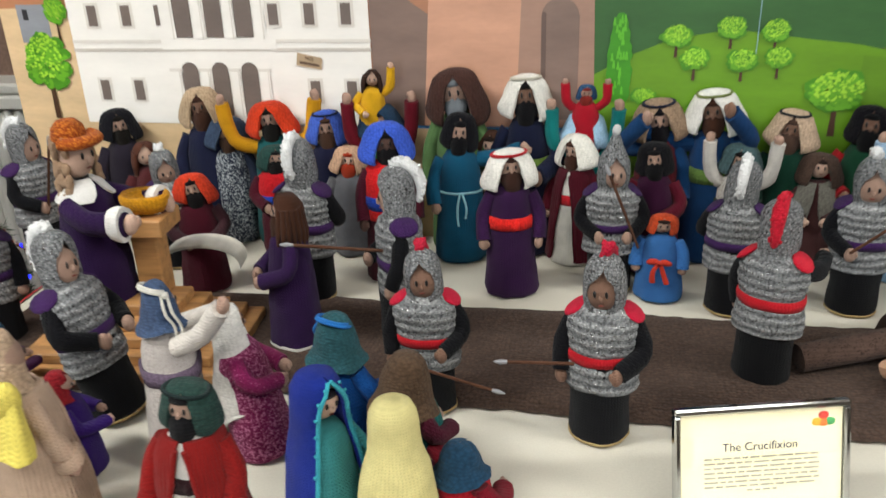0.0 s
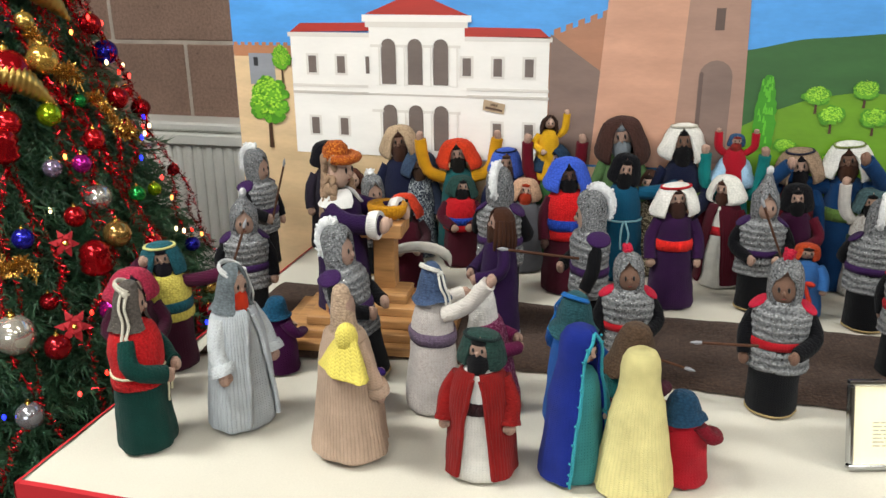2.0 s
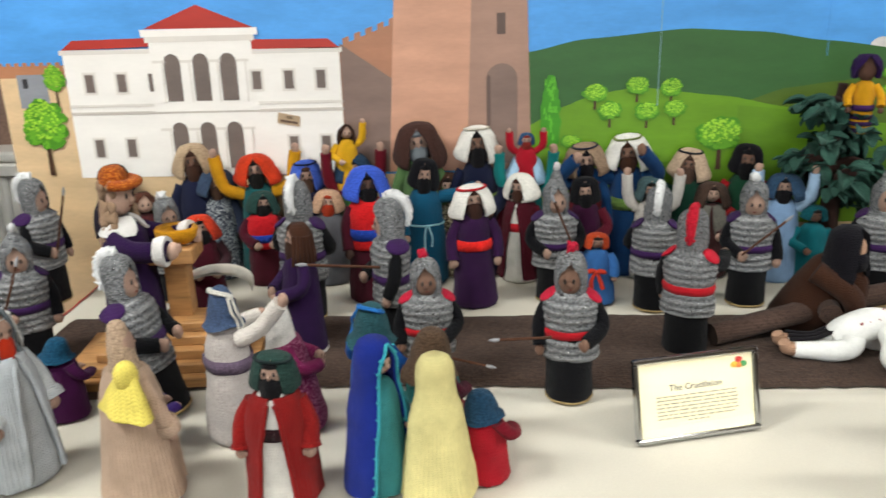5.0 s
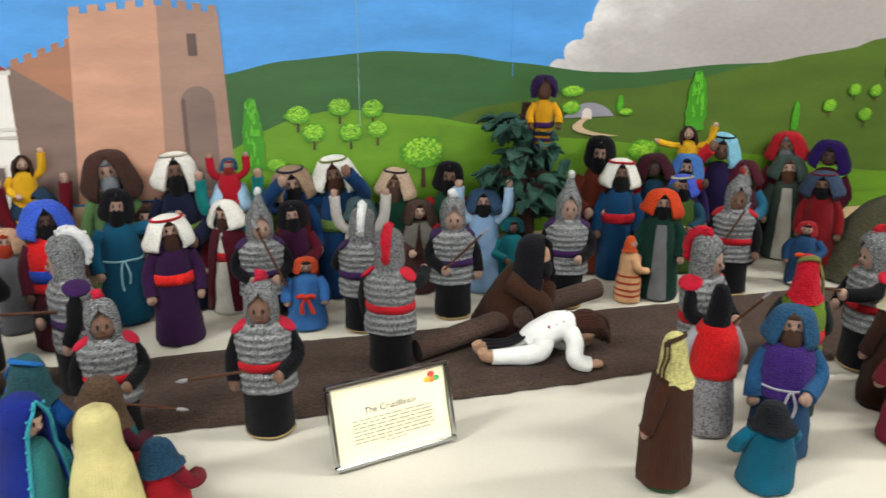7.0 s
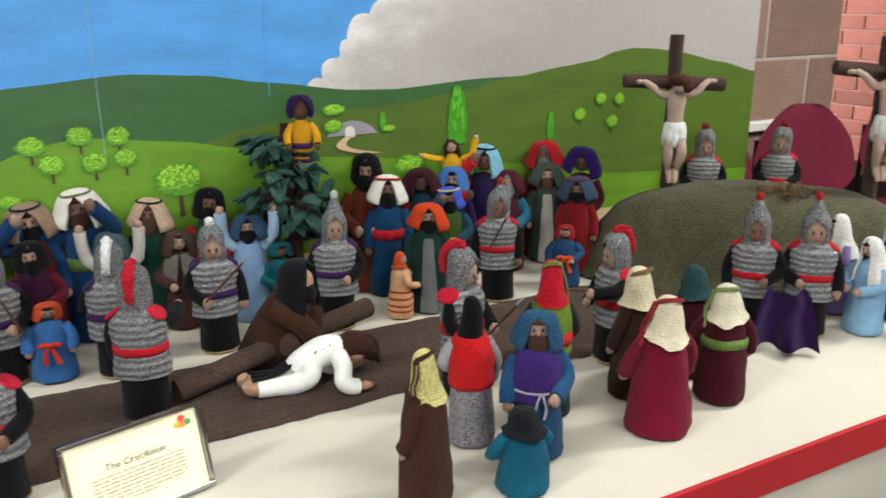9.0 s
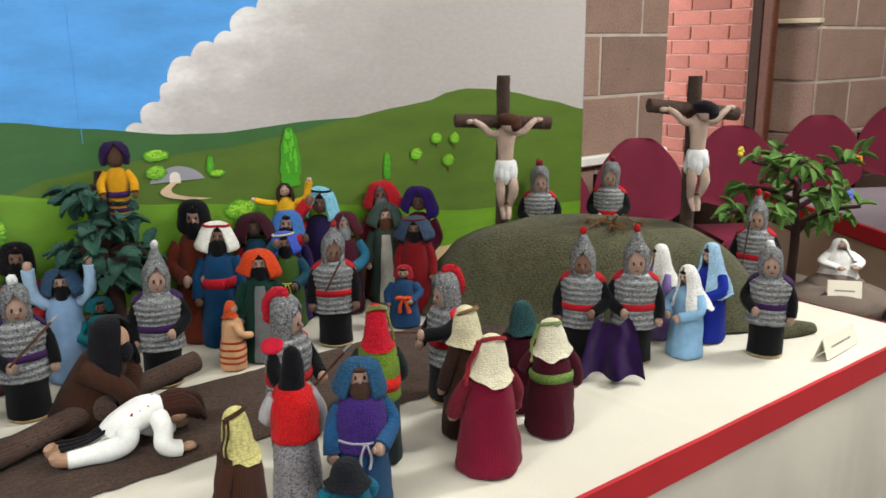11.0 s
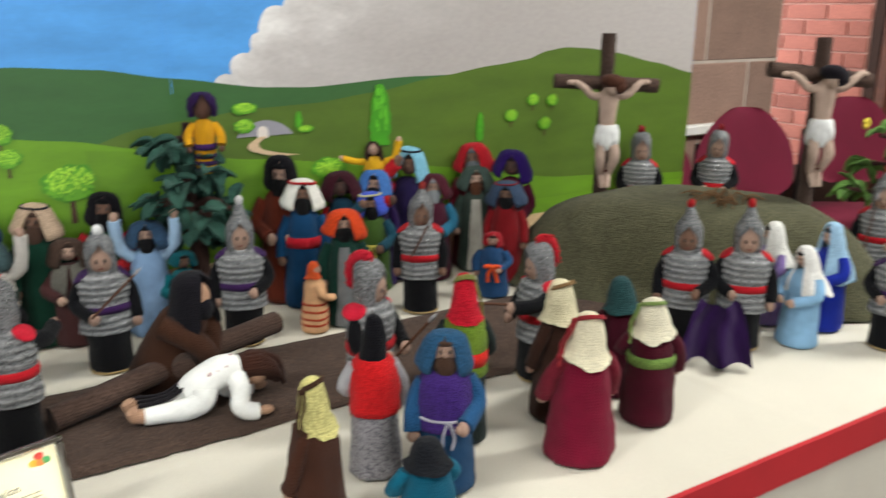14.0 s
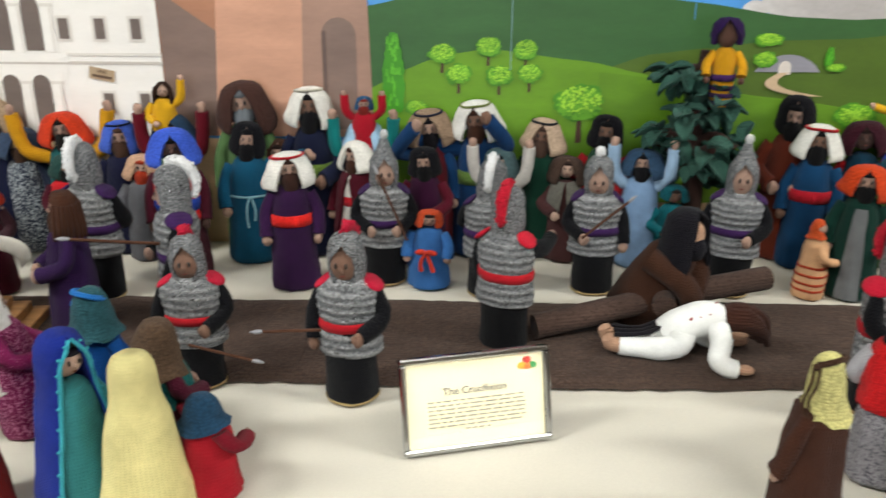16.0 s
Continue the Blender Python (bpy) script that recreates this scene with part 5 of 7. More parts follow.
soldier((1.536, 2.193), -8, "grey soldier doll with raspberry plume at the road's edge", RED, crest="d0203f", pads="d0203f", arms=("down", "front"), spear=((-0.03, -0.05, 0.125), (-0.125, -0.06, 0.12)), skin="brown", tall=0.198)
doll((1.630, 2.580), -5, "small girl doll with orange hair, blue dress and red bow", "3a6fb0", "tan", "", "d2502a", 0.86, arms=("down", "down"), drop=0.045, bow="c43a2a", fat=1.06, tall=0.125)

# onlookers at the left front
doll((0.598, 2.092, 0.955), 22, "doll with teal hood and yellow tunic, hand to its face", "3c1226", "tan", "14101a", "27606c", 1.0, trim="dcd98a", sleeve="4a1430", belt="1f5560", vest="d9c860", arms=("face", "out"))
doll((0.605, 2.0, 0.945), 40, "doll with rose pink hood and maroon robe", "3c1226", "pale", "16121c", "b0304a", 1.05, arms=("front", "front"))
doll((0.675, 1.89), 105, "doll with grey-brown corded hood and bottle green robe", "0e3a34", "tan", "", "5d5650", 0.88, trim="ddd6c4", sleeve="0e3a34", cord="d8cfae", vest="c81f22", arms=("front", "front"), eyes=True, drop=0.05, tall=0.212)
doll((0.78, 1.977), 70, "doll in pale grey robe with grey hood and ginger beard", "b9bec2", "tan", "c23418", "70787c", 0.9, trim="d8d8d6", coat="b9bec2", sleeve="c2c6c8", cuff="c2c6c8", arms=("down", "down"), fat=1.0, flare=1.08, tall=0.215)
doll((0.758, 2.143), 150, "small doll with blue hood in a plum robe, seen from behind", "4a1448", "tan", "", "1d5272", 0.9, arms=("front", "front"), drop=0.04, fat=1.1, tall=0.112)
doll((0.962, 1.937), 150, "doll in beige coat with yellow shawl, seen from behind", "c2a690", "tan", "", "c4a88e", 0.72, cape="ecd96a", coat="c2a690", sleeve="c2a690", cuff="c2a690", arms=("down", "down"), fat=0.90, flare=1.22, drop=0.05, tall=0.215)
doll((0.925, 2.035), 130, "small doll in a violet robe half hidden behind the beige one", "2f1460", "tan", "", "8a1c24", 0.8, arms=("front", "front"), drop=0.04, tall=0.118, fat=1.1)
soldier((0.915, 2.152), 85, "grey soldier doll with a thick white crest looking along the road", PURPLE, crest="f4f4f4", arms=("front", "front"), tall=0.215, lean=-13)
doll((1.042, 2.085), 140, "doll in speckled cream robe with corded blue cap, arm raised", "c9c0ba", "tan", "", "4a5c7c", 0.84, fleck="aaa19c", trim="e8e4da", arms=("reach", "fwd"), belt="6d5c70", drop=0.04, sleeve="d8d0c8", tall=0.203)
doll((1.145, 1.935), 2, "black-bearded doll in open red coat with dark green head cloth", "e8e4dc", "tan", "0f0e12", "2c4640", 0.96, coat="8a1a18", sleeve="8a1a18", belt="2c1418", arms=("down", "down"), fat=1.05, trim="1c2c2c", tall=0.178)
doll((1.135, 2.112), 110, "doll in a speckled raspberry robe with a white shawl", "7c1f50", "tan", "", "ece8e2", 0.9, fleck="b06a8a", arms=("front", "front"), drop=0.15, tall=0.175, lean=-8)
doll((1.268, 1.957), 62, "lady doll in turquoise-edged royal blue cloak over teal dress", "3f8f92", "pale", "", hair="1c1620", cloak="1c2f8c", trim="3fa8b8", arms=("", "down"), fat=0.96, tall=0.178)
doll((1.343, 1.95), 172, "doll wrapped in a plain pale yellow cloak down to the ground", "e6d47a", "tan", "", cloak="efe29e", arms=("", ""), fat=0.94, eyes=False, tall=0.162, flare=1.14)
doll((1.256, 2.055, 0.946), 150, "doll with blue-corded teal hood and bright blue robe", "1858a8", "tan", "", "2f5a62", 1.05, trim="2a78c8", arms=("front", "front"), drop=0.05)
doll((1.338, 2.02, 0.925), 130, "doll with brown hood and teal scarf in a maroon robe", "4a1226", "tan", "", "5a4636", 1.22, shawl="1c6a68", arms=("front", "front"), drop=0.075)
doll((1.4, 1.985), 140, "small doll with slate blue hood and red robe", "b01a28", "tan", "", "274a66", 0.95, sleeve="7a1424", arms=("front", "out"), fat=1.15, tall=0.106)

# crowd round the green tree
doll((1.85, 2.79, 0.984), 0, "doll with beige head cloth in a dark green robe", "123a2c", "brown", "4f3a30", "d0b49a", 1.05, band="20242c", arms=("down", "down"))
doll((1.967, 2.772, 0.995), -5, "black-hooded doll in green with red sleeves", "16402c", "brown", "0d0c0f", "121016", 0.95, sleeve="a01c22", arms=("front", "front"))
doll((1.868, 2.636, 0.958), 5, "doll with long brown hood and grey shawl", "4a2c2c", "pale", "", "4d3b32", 1.05, shawl="77746c", arms=("front", "front"), drop=0.065)
soldier((1.736, 2.545), 165, "grey soldier doll with purple belt and white crest, seen from behind", PURPLE, crest="f2f2f2", tall=0.202)
soldier((1.752, 2.348), 152, "grey soldier doll with red belt and red crest, seen from behind", RED, crest="cf2036", pads="cf2036", arms=("fwd", "down"), tall=0.212)
soldier((1.922, 2.566), 15, "grey soldier doll with white crest holding a dark spear", PURPLE, crest="f2f2f2", arms=("front", "down"), spear=((-0.03, -0.065, 0.12), (0.055, -0.065, 0.19)), tall=0.205)
doll((1.999, 2.609, 0.977), 0, "doll with slate blue hood, black beard and pale blue sleeves raised", "8fb0d8", "tan", "0f0e12", "35506c", 1.1, sleeve="a8c6e4", arms=("up", "up"))
soldier((2.163, 2.56), 2, "grey soldier doll with purple belt and tall white-tipped helmet", PURPLE, plume="efefef", peak=0.055, arms=("down", "front"), tall=0.208)
doll((2.327, 2.773, 1.03), 0, "black-hooded doll in a rust brown robe", "6a2c1c", "tan", "0c0b0e", "100f14", 0.95, arms=("front", "front"))
doll((2.343, 2.695), 0, "doll with white head cloth and red-belted petrol blue robe", "123f66", "brown", "0f0e10", "f0ede4", 1.05, trim="b82028", belt="c01c2c", arms=("down", "down"), tall=0.243)
doll((2.449, 2.735, 0.996), 0, "dark-faced doll with a maroon hood and teal robe", "153c52", "dark", "", "3c1420", 1.15, sleeve="a81c20", arms=("down", "out"))
doll((2.561, 2.785, 1.06), 5, "woman doll in yellow waving one arm over the crowd", "e4ae22", "pale", "", hair="3c2820", arms=("out", "wave"), base=0.93, fat=0.85)
doll((2.343, 2.502, 0.977), 0, "doll with orange hood in a dark green robe with grey front", "12372e", "tan", "0f0e10", "d9481e", 1.1, front="7c7e80", arms=("down", "down"), grow=0.02)
doll((2.519, 2.714, 0.998), 0, "doll with mid blue hood in a purple robe", "2c1a4c", "tan", "14131a", "4a7cc4", 1.0, arms=("down", "down"))
doll((2.458, 2.619, 0.977), 0, "doll with violet-blue hood in an olive robe with yellow cord", "3f5a24", "brown", "0e0d10", "4c62d0", 1.0, trim="d8d2a0", cord="c9bb58", sleeve="1f4a5c", arms=("face", "front"))
doll((2.639, 2.769, 1.025), 0, "doll with light blue turban, red sleeve raised to its face", "241a44", "brown", "", "8fd0ea", 1.05, band="181a2a", sleeve="c8242c", arms=("face", "down"))
soldier((2.538, 2.54), 0, "grey soldier doll with red belt holding a spear on its shoulder", RED, plume="a83a34", peak=0.035, arms=("down", "down"), spear=((-0.02, -0.05, 0.13), (0.02, -0.05, 0.20)), skin="brown", tall=0.21)
doll((2.795, 2.731, 1.028), 0, "doll with red hood and grey beard", "5a1420", "brown", "6f7478", "b81c28", 1.1, arms=("down", "down"))
doll((2.8, 2.725), 0, "doll with grey-green hood in a long grey-green robe with pale front", "39463f", "pale", "5a3826", "465650", 1.1, front="b9b4aa", sleeve="39463f", arms=("down", "down"), tall=0.225)
doll((2.615, 2.63, 0.995), 0, "doll with maroon hood and long grey beard", "4a1a2c", "tan", "8c9094", "4c1826", 1.05, sleeve="2a6a88", arms=("down", "front"))
doll((2.854, 2.66, 1.018), -5, "dark-faced doll with deep purple hood in a maroon robe", "4a1024", "dark", "", "2c1460", 1.1, arms=("down", "front"))
doll((2.807, 2.61), -5, "doll with slate head cloth, black beard and red robe", "7c141a", "brown", "0e0d10", "3a4a62", 1.2, sleeve="7c141a", arms=("down", "down"), band="7a1c28", tall=0.21)
doll((2.722, 2.538), -5, "small doll with red hood in a blue dress with orange bow", "23466e", "tan", "", "a3202a", 0.8, arms=("down", "front"), bow="e0562a", drop=0.045, tall=0.128)
doll((2.302, 2.547), 85, "child doll in a peach striped dress with orange hood", "e8b487", "tan", "", "d2562a", 0.72, stripe="b8442a", arms=("front", "front"), drop=0.035, fat=0.88, tall=0.124)
doll((2.054, 2.589, 0.897), 10, "small doll with teal hat and teal dress", "12707a", "brown", "", "16606a", 0.95, tall=0.145, arms=("front", "down"), drop=0.03)

# onlookers at the right front
soldier((2.212, 2.13, 0.972), 28, "grey soldier doll with red crest and spear, seen from the side", RED, crest="c81f34", pads="d0203a", arms=("front", "front"), spear=((-0.02, -0.05, 0.10), (0.03, -0.10, 0.165)), tall=0.215, grow=0.02)
doll((2.17, 2.025), 165, "doll with long black hair, red waistcoat and speckled grey robe", "a29ea2", "tan", "", "0f0e14", 0.8, fleck="5c5860", vest="d81f22", sleeve="b4b2b6", arms=("down", "front"), drop=0.074, opening=30, fat=0.86, tall=0.202)
doll((2.04, 1.919), -142, "doll with pale yellow head cloth and brown coat over green", "0f6a3c", "tan", "", "e2d98e", 0.92, trim="4a3222", coat="46281c", sleeve="46281c", arms=("down", "down"), fat=0.82, drop=0.060, tall=0.19)
doll((2.236, 1.950), -25, "doll with denim blue hood, purple shawl and blue robe", "1f4468", "tan", "4a3428", "2a5578", 1.02, vest="452a78", cord="b8b4c0", sleeve="24507a", arms=("down", "front"), drop=0.06, tall=0.195)
doll((2.168, 1.88), 175, "child doll with black hood and teal dress, seen from behind", "0f5f7a", "dark", "", "1a1c22", 1.0, sleeve="0f6884", arms=("down", "down"), drop=0.05, fat=1.15, opening=25, tall=0.104)
doll((2.325, 2.042), 150, "doll with olive-corded red hood and moss green top", "1c2624", "tan", "", "c81a2e", 0.86, trim="8a8a4c", vest="6f8a2c", belt="d8281e", arms=("front", "front"), fat=0.84, drop=0.05, tall=0.225)
soldier((2.548, 2.152), -95, "grey soldier doll with red crest aiming a spear, in profile", RED, crest="c81f2c", pads="cf2036", arms=("front", "fwd"), spear=((0.04, -0.02, 0.15), (0.05, -0.20, 0.185)), tall=0.203)
doll((2.49, 2.03), -165, "doll with cream head cloth and brown robe, seen from behind", "38221a", "tan", "", "e6dcb8", 0.99, trim="8a6c48", arms=("down", "down"), drop=0.055, tall=0.195)
doll((2.442, 1.913), 160, "doll with cream head cloth in a crimson robe, seen from behind", "7c1230", "tan", "", "ece2c4", 0.99, trim="9c2c34", sleeve="741c2c", arms=("down", "down"), fat=1.06, flare=1.2, drop=0.06, tall=0.19)
doll((2.63, 2.04), 160, "doll with bottle green hood in a maroon robe", "4a0f22", "tan", "", "2c4e50", 0.99, arms=("down", "front"), drop=0.05, tall=0.175)
doll((2.604, 1.943), 140, "doll with green-corded cream head cloth and maroon robe", "4c0e20", "tan", "", "ece4ca", 0.99, trim="8aa25c", belt="7c9a4c", arms=("down", "front"), fat=1.06, drop=0.055, tall=0.175)
soldier((2.885, 2.135), -52, "grey soldier doll with red belt and red-tipped helmet holding purple cloth", RED, plume="b81f24", peak=0.05, arms=("down", "front"), skin="brown", tall=0.208)
soldier((2.962, 2.062), -47, "grey soldier doll with red belt and pointed helmet holding purple cloth", RED, plume="b81f24", peak=0.05, arms=("front", "down"), tall=0.212)
doll((3.12, 2.123), -112, "woman doll in a lilac robe with white head cloth", "8f78b4", "pale", "", hair="2c2020", hood="eceae4", wide=0.92, drop=0.085, arms=("front", "front"), opening=36, tall=0.183)
doll((3.07, 2.01), -98, "woman doll in a pale blue robe with long white head cloth", "8fbbe0", "pale", "", hair="241a18", hood="eeece8", wide=0.98, drop=0.095, arms=("front", "front"), opening=36, tall=0.17)
doll((3.186, 2.04), -96, "woman doll in a bright blue robe with long pale blue veil", "1c2f9c", "pale", "", hair="241a18", hood="a4c8e4", wide=0.98, drop=0.115, arms=("front", "front"), opening=36, tall=0.19)
soldier((3.205, 1.91), -62, "grey soldier doll with purple belt and a white plume", PURPLE, crest="f2f2f2", arms=("front", "down"), tall=0.192)
soldier((3.45, 2.10, 0.965), -62, "grey soldier doll with red belt and spear behind the green mound", RED, plume="b82024", peak=0.045, arms=("down", "front"), tall=0.214, spear=((-0.03, -0.05, 0.06), (-0.015, -0.06, 0.22)))
soldier((3.31, 2.70, 1.0), -44, "grey soldier doll with red crest behind the green mound", RED, crest="8a1c24", pads="c01e2c", tall=0.245)
soldier((3.49, 2.60, 1.0), -50, "grey soldier doll with red crest beside the board's end", RED, crest="8a1c24", pads="c01e2c", tall=0.245)

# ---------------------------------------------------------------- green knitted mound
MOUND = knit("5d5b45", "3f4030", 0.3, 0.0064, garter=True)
mound = Shape()
A, B = Vector((2.96, 2.58)), Vector((3.36, 2.16))
AX = (B - A).normalized()
NM = Vector((-AX.y, AX.x))


def mound_point(u, v):
    """u round the mound, v from its foot to its crown."""
    a = 2 * math.pi * u
    c, w = (A + B) / 2, abs(math.cos(a)) ** 0.75 * math.copysign(1, math.cos(a))
    h = abs(math.sin(a)) ** 0.85 * math.copysign(1, math.sin(a))
    k = (1 - v) ** 0.42 if v < 1 else 0.0
    q = c + AX * (0.44 * w * k) + NM * ((0.20 if h > 0 else 0.20) * h * k)
    z = 0.215 * (1 - (1 - v) ** 1.7) + 0.010 * noise.noise(Vector((q.x * 8, q.y * 8, 1))) * min(1.0, v * 4)
    seam = max(0.0, 1 - abs(((u * 9) % 1.0) - 0.5) / 0.035)
    k2 = 1 + 0.012 * noise.noise(Vector((u * 30, v * 9, 4))) - 0.012 * seam
    q = c + (q - c) * k2
    flare = 0.02 * max(0.0, 1 - v * 9) * (1 + noise.noise(Vector((u * 14, 2, 0))))
    q += (q - c).normalized() * flare if (q - c).length > 1e-4 else Vector((0, 0))
    return (q.x, q.y, TOP + 0.003 + max(0.0, z))


mound.grid([[mound_point(i / 220, j / 26) for i in range(220)] for j in range(27)], MOUND, True)
mound.tube([(3.30, 1.965, TOP + 0.012), (3.355, 1.935, TOP + 0.012), (3.41, 1.912, TOP + 0.009)], [0.026, 0.018, 0.009], MOUND, 10, 1.3)
tuft = random.Random(8)
for i in range(26):
    x, y = 3.17 + tuft.uniform(-0.05, 0.05), 2.30 + tuft.uniform(-0.05, 0.05)
    mound.tube([(x, y, TOP + 0.205), (x + tuft.uniform(-0.02, 0.02), y + tuft.uniform(-0.02, 0.02), TOP + 0.226 + tuft.uniform(0, 0.006)), (x + tuft.uniform(-0.04, 0.04), y + tuft.uniform(-0.04, 0.04), TOP + 0.212)], 0.0016, knit("7a5a3c"), 5)
thing("knitted_mound", mound, label="moss green knitted mound with a flat crown on the table", category="mound")


# ---------------------------------------------------------------- crosses
BARK = knit("54423a", "2c201c", 0.3, 0.005)


def cross(x, y, z0, z1, zb, half, yaw, label, hair, droop):
    c = holder("wooden_cross", pose(x, y, z0, 0, 0, yaw), label, "cross")
    for nm, a, b, sd in (("post", (0, 0, -0.03), (0, 0, z1 - z0), x), ("beam", (-half, 0.0, zb - z0 + droop), (half, 0.0, zb - z0 - droop), y)):
        s = Shape(0.0016, sd)
        a, b = Vector(a), Vector(b)
        pts = [a.lerp(b, k / 30) for k in range(31)]
        s.tube(pts, [0.0160 + 0.0009 * (k % 2) for k in range(31)], BARK, 14)
        part(nm, s, c, "brown knitted " + nm)
    f = Shape(0.0018, x * 3)
    sk, cl = knit("c4aa9a", "", 0, 0.0030), knit("e8e8e6")
    h = zb - z0
    f.lathe([(0.010, h - 0.112), (0.018, h - 0.102), (0.0185, h - 0.080), (0.021, h - 0.055), (0.024, h - 0.034), (0.022, h - 0.018), (0.010, h - 0.008)], sk, (0, -0.030, 0), n=18, sy=0.72)
    f.lathe([(0.016, h - 0.140), (0.024, h - 0.136), (0.0285, h - 0.122), (0.0275, h - 0.108), (0.0255, h - 0.094), (0.0215, h - 0.090)], cl, (0, -0.030, 0), n=20, sy=0.82)
    for k in range(11):
        a = 2 * math.pi * k / 11
        f.ball((0.0215 * math.cos(a), -0.030 + 0.0175 * math.sin(a), h - 0.116 - 0.012 * (k % 3) / 2), (0.0095, 0.008, 0.021), cl, 9, 7)
    f.ball((0.003, -0.048, h - 0.002), (0.019, 0.019, 0.022), sk, 12, 9)
    f.ball((0.004, -0.048, h + 0.007), (0.031, 0.024, 0.0175), knit(hair), 16, 10, Matrix.Rotation(radians(12), 3, "Y"))
    f.ball((0.014, -0.052, h - 0.004), (0.020, 0.020, 0.016), knit(hair), 12, 8)
    for e in (-1, 1):
        f.tube([(e * 0.018, -0.030, h - 0.026), (e * 0.040, -0.032, h - 0.024), (e * 0.060, -0.030, h - 0.006), (e * 0.078, -0.022, h + 0.006)], [0.0095, 0.0090, 0.0080, 0.0065], sk, 9)
        f.ball((e * 0.086, -0.020, h + 0.004), (0.011, 0.007, 0.0065), sk, 8, 6)
        f.tube([(e * 0.012, -0.030, h - 0.126), (e * 0.017, -0.044, h - 0.162), (e * 0.009, -0.026, h - 0.205)], [0.0125, 0.0120, 0.0080], sk, 10)
        f.tube([(e * 0.008, -0.026, h - 0.203), (e * 0.007, -0.034, h - 0.220), (e * 0.006, -0.040, h - 0.236)], [0.0075, 0.0075, 0.005], sk, 8)
    f.ring((0, -0.028, h - 0.196), 0.016, 0.0025, knit("5a2c24"), 1, 0.6)
    thing("cross_doll", f, pose(x, y, z0, 0, 0, yaw), "plain pale knitted doll with white loincloth hung on the cross", "doll")


cross(3.035, 2.548, 0.945, 1.313, 1.202, 0.121, -27, "brown knitted cross standing on the green mound", "4a2c20", 0.006)
cross(3.345, 2.222, 0.945, 1.310, 1.232, 0.115, -26, "second brown knitted cross at the mound's far end", "17131a", 0.013)

# purple cloth between the two soldiers
pc = Shape(0.0016, 3.3)
PCL = knit("2a1140", stitch=0.0030)
RIGHT, NEAR = Vector((0.66, -0.75)), Vector((-0.75, -0.66))


def fall(u, v, off):
    """Hanging cloth gathered at the hands, spreading in folds to the table."""
    half = 0.030 + 0.034 * v ** 0.6
    deep = (0.008 + 0.016 * v) * (math.sin(u * 11 + 1.5 * math.sin(v * 2.4)) + 0.9 * noise.noise(Vector((u * 5, v * 1.5, 3)))) + 0.050 * v ** 1.4 + off
    q = Vector((2.880, 2.046)) + RIGHT * (half * (2 * u - 1)) + NEAR * (0.010 + deep)
    return (q.x, q.y, TOP + 0.006 + (0.108 - 0.014 * math.sin(math.pi * u)) * (1 - v) ** 0.9 + 0.005 * v * (1 + math.sin(u * 11)))


pc.grid([[fall(i / 60, j / 24, 0.0) for i in range(61)] for j in range(25)], PCL)
pc.grid([[fall(i / 60, j / 24, -0.005) for i in range(61)] for j in range(25)], PCL, flip=True)
thing("purple_cloth", pc, label="purple knitted cloth held in folds by two soldiers", category="cloth")

# ---------------------------------------------------------------- fallen figure, the beam and the kneeling man
beam = holder("fallen_cross", pose(0, 0, 0), "brown knitted cross lying across the road", "cross")
s = Shape(0.0015, 3.1)
s.tube([(2.195, 2.475, 0.812), (2.03, 2.415, 0.806), (1.80, 2.355, 0.776)], 0.020, BARK, 14)
part("post", s, beam)
s = Shape(0.0015, 5.1)
s.tube([(1.998, 2.352, 0.812), (2.012, 2.42, 0.812), (2.03, 2.52, 0.790)], 0.0185, BARK, 14)
part("beam", s, beam)
WHITE_W = surface("white_felted_wool", "e6e6e3", 0.95, 330, 40, 0.12, 0.5, spec=0.05)
fx = Shape(0.0018, 9.0)
sk = knit("c49a7e", "", 0, 0.0034)
fx.tube([(1.990, 2.316, 0.786), (2.008, 2.315, 0.798), (2.036, 2.312, 0.812), (2.060, 2.309, 0.815), (2.074, 2.307, 0.808)], [0.022, 0.0265, 0.027, 0.0255, 0.015], WHITE_W, 16)
for dy in (-0.018, 0.016):
    fx.tube([(2.012, 2.314 + dy, 0.798), (2.006, 2.308 + dy, 0.782), (1.984, 2.310 + dy, 0.774), (1.955, 2.316 + dy, 0.772), (1.922, 2.322 + dy, 0.772)], [0.019, 0.0190, 0.0180, 0.0155, 0.0140], WHITE_W, 14)
    fx.tube([(1.927, 2.321 + dy, 0.772), (1.910, 2.323 + dy, 0.775), (1.904, 2.323 + dy, 0.785)], [0.0120, 0.0120, 0.010], sk, 10)
for dy, ex in ((-0.034, 2.092), (0.036, 2.112)):
    fx.tube([(2.060, 2.306 + dy * 0.5, 0.810), (2.060, 2.300 + dy, 0.796), (2.052, 2.292 + dy * 1.25, 0.780), (2.062, 2.288 + dy * 1.3, 0.771), (ex - 0.014, 2.286 + dy * 1.3, 0.767)], [0.0155, 0.0150, 0.0150, 0.0145, 0.0130], WHITE_W, 12)
    fx.ball((ex - 0.002, 2.286 + dy * 1.3, 0.766), (0.013, 0.009, 0.0075), sk, 10, 7)
fx.ball((2.096, 2.308, 0.804), (0.022, 0.021, 0.022), sk, 14, 10)
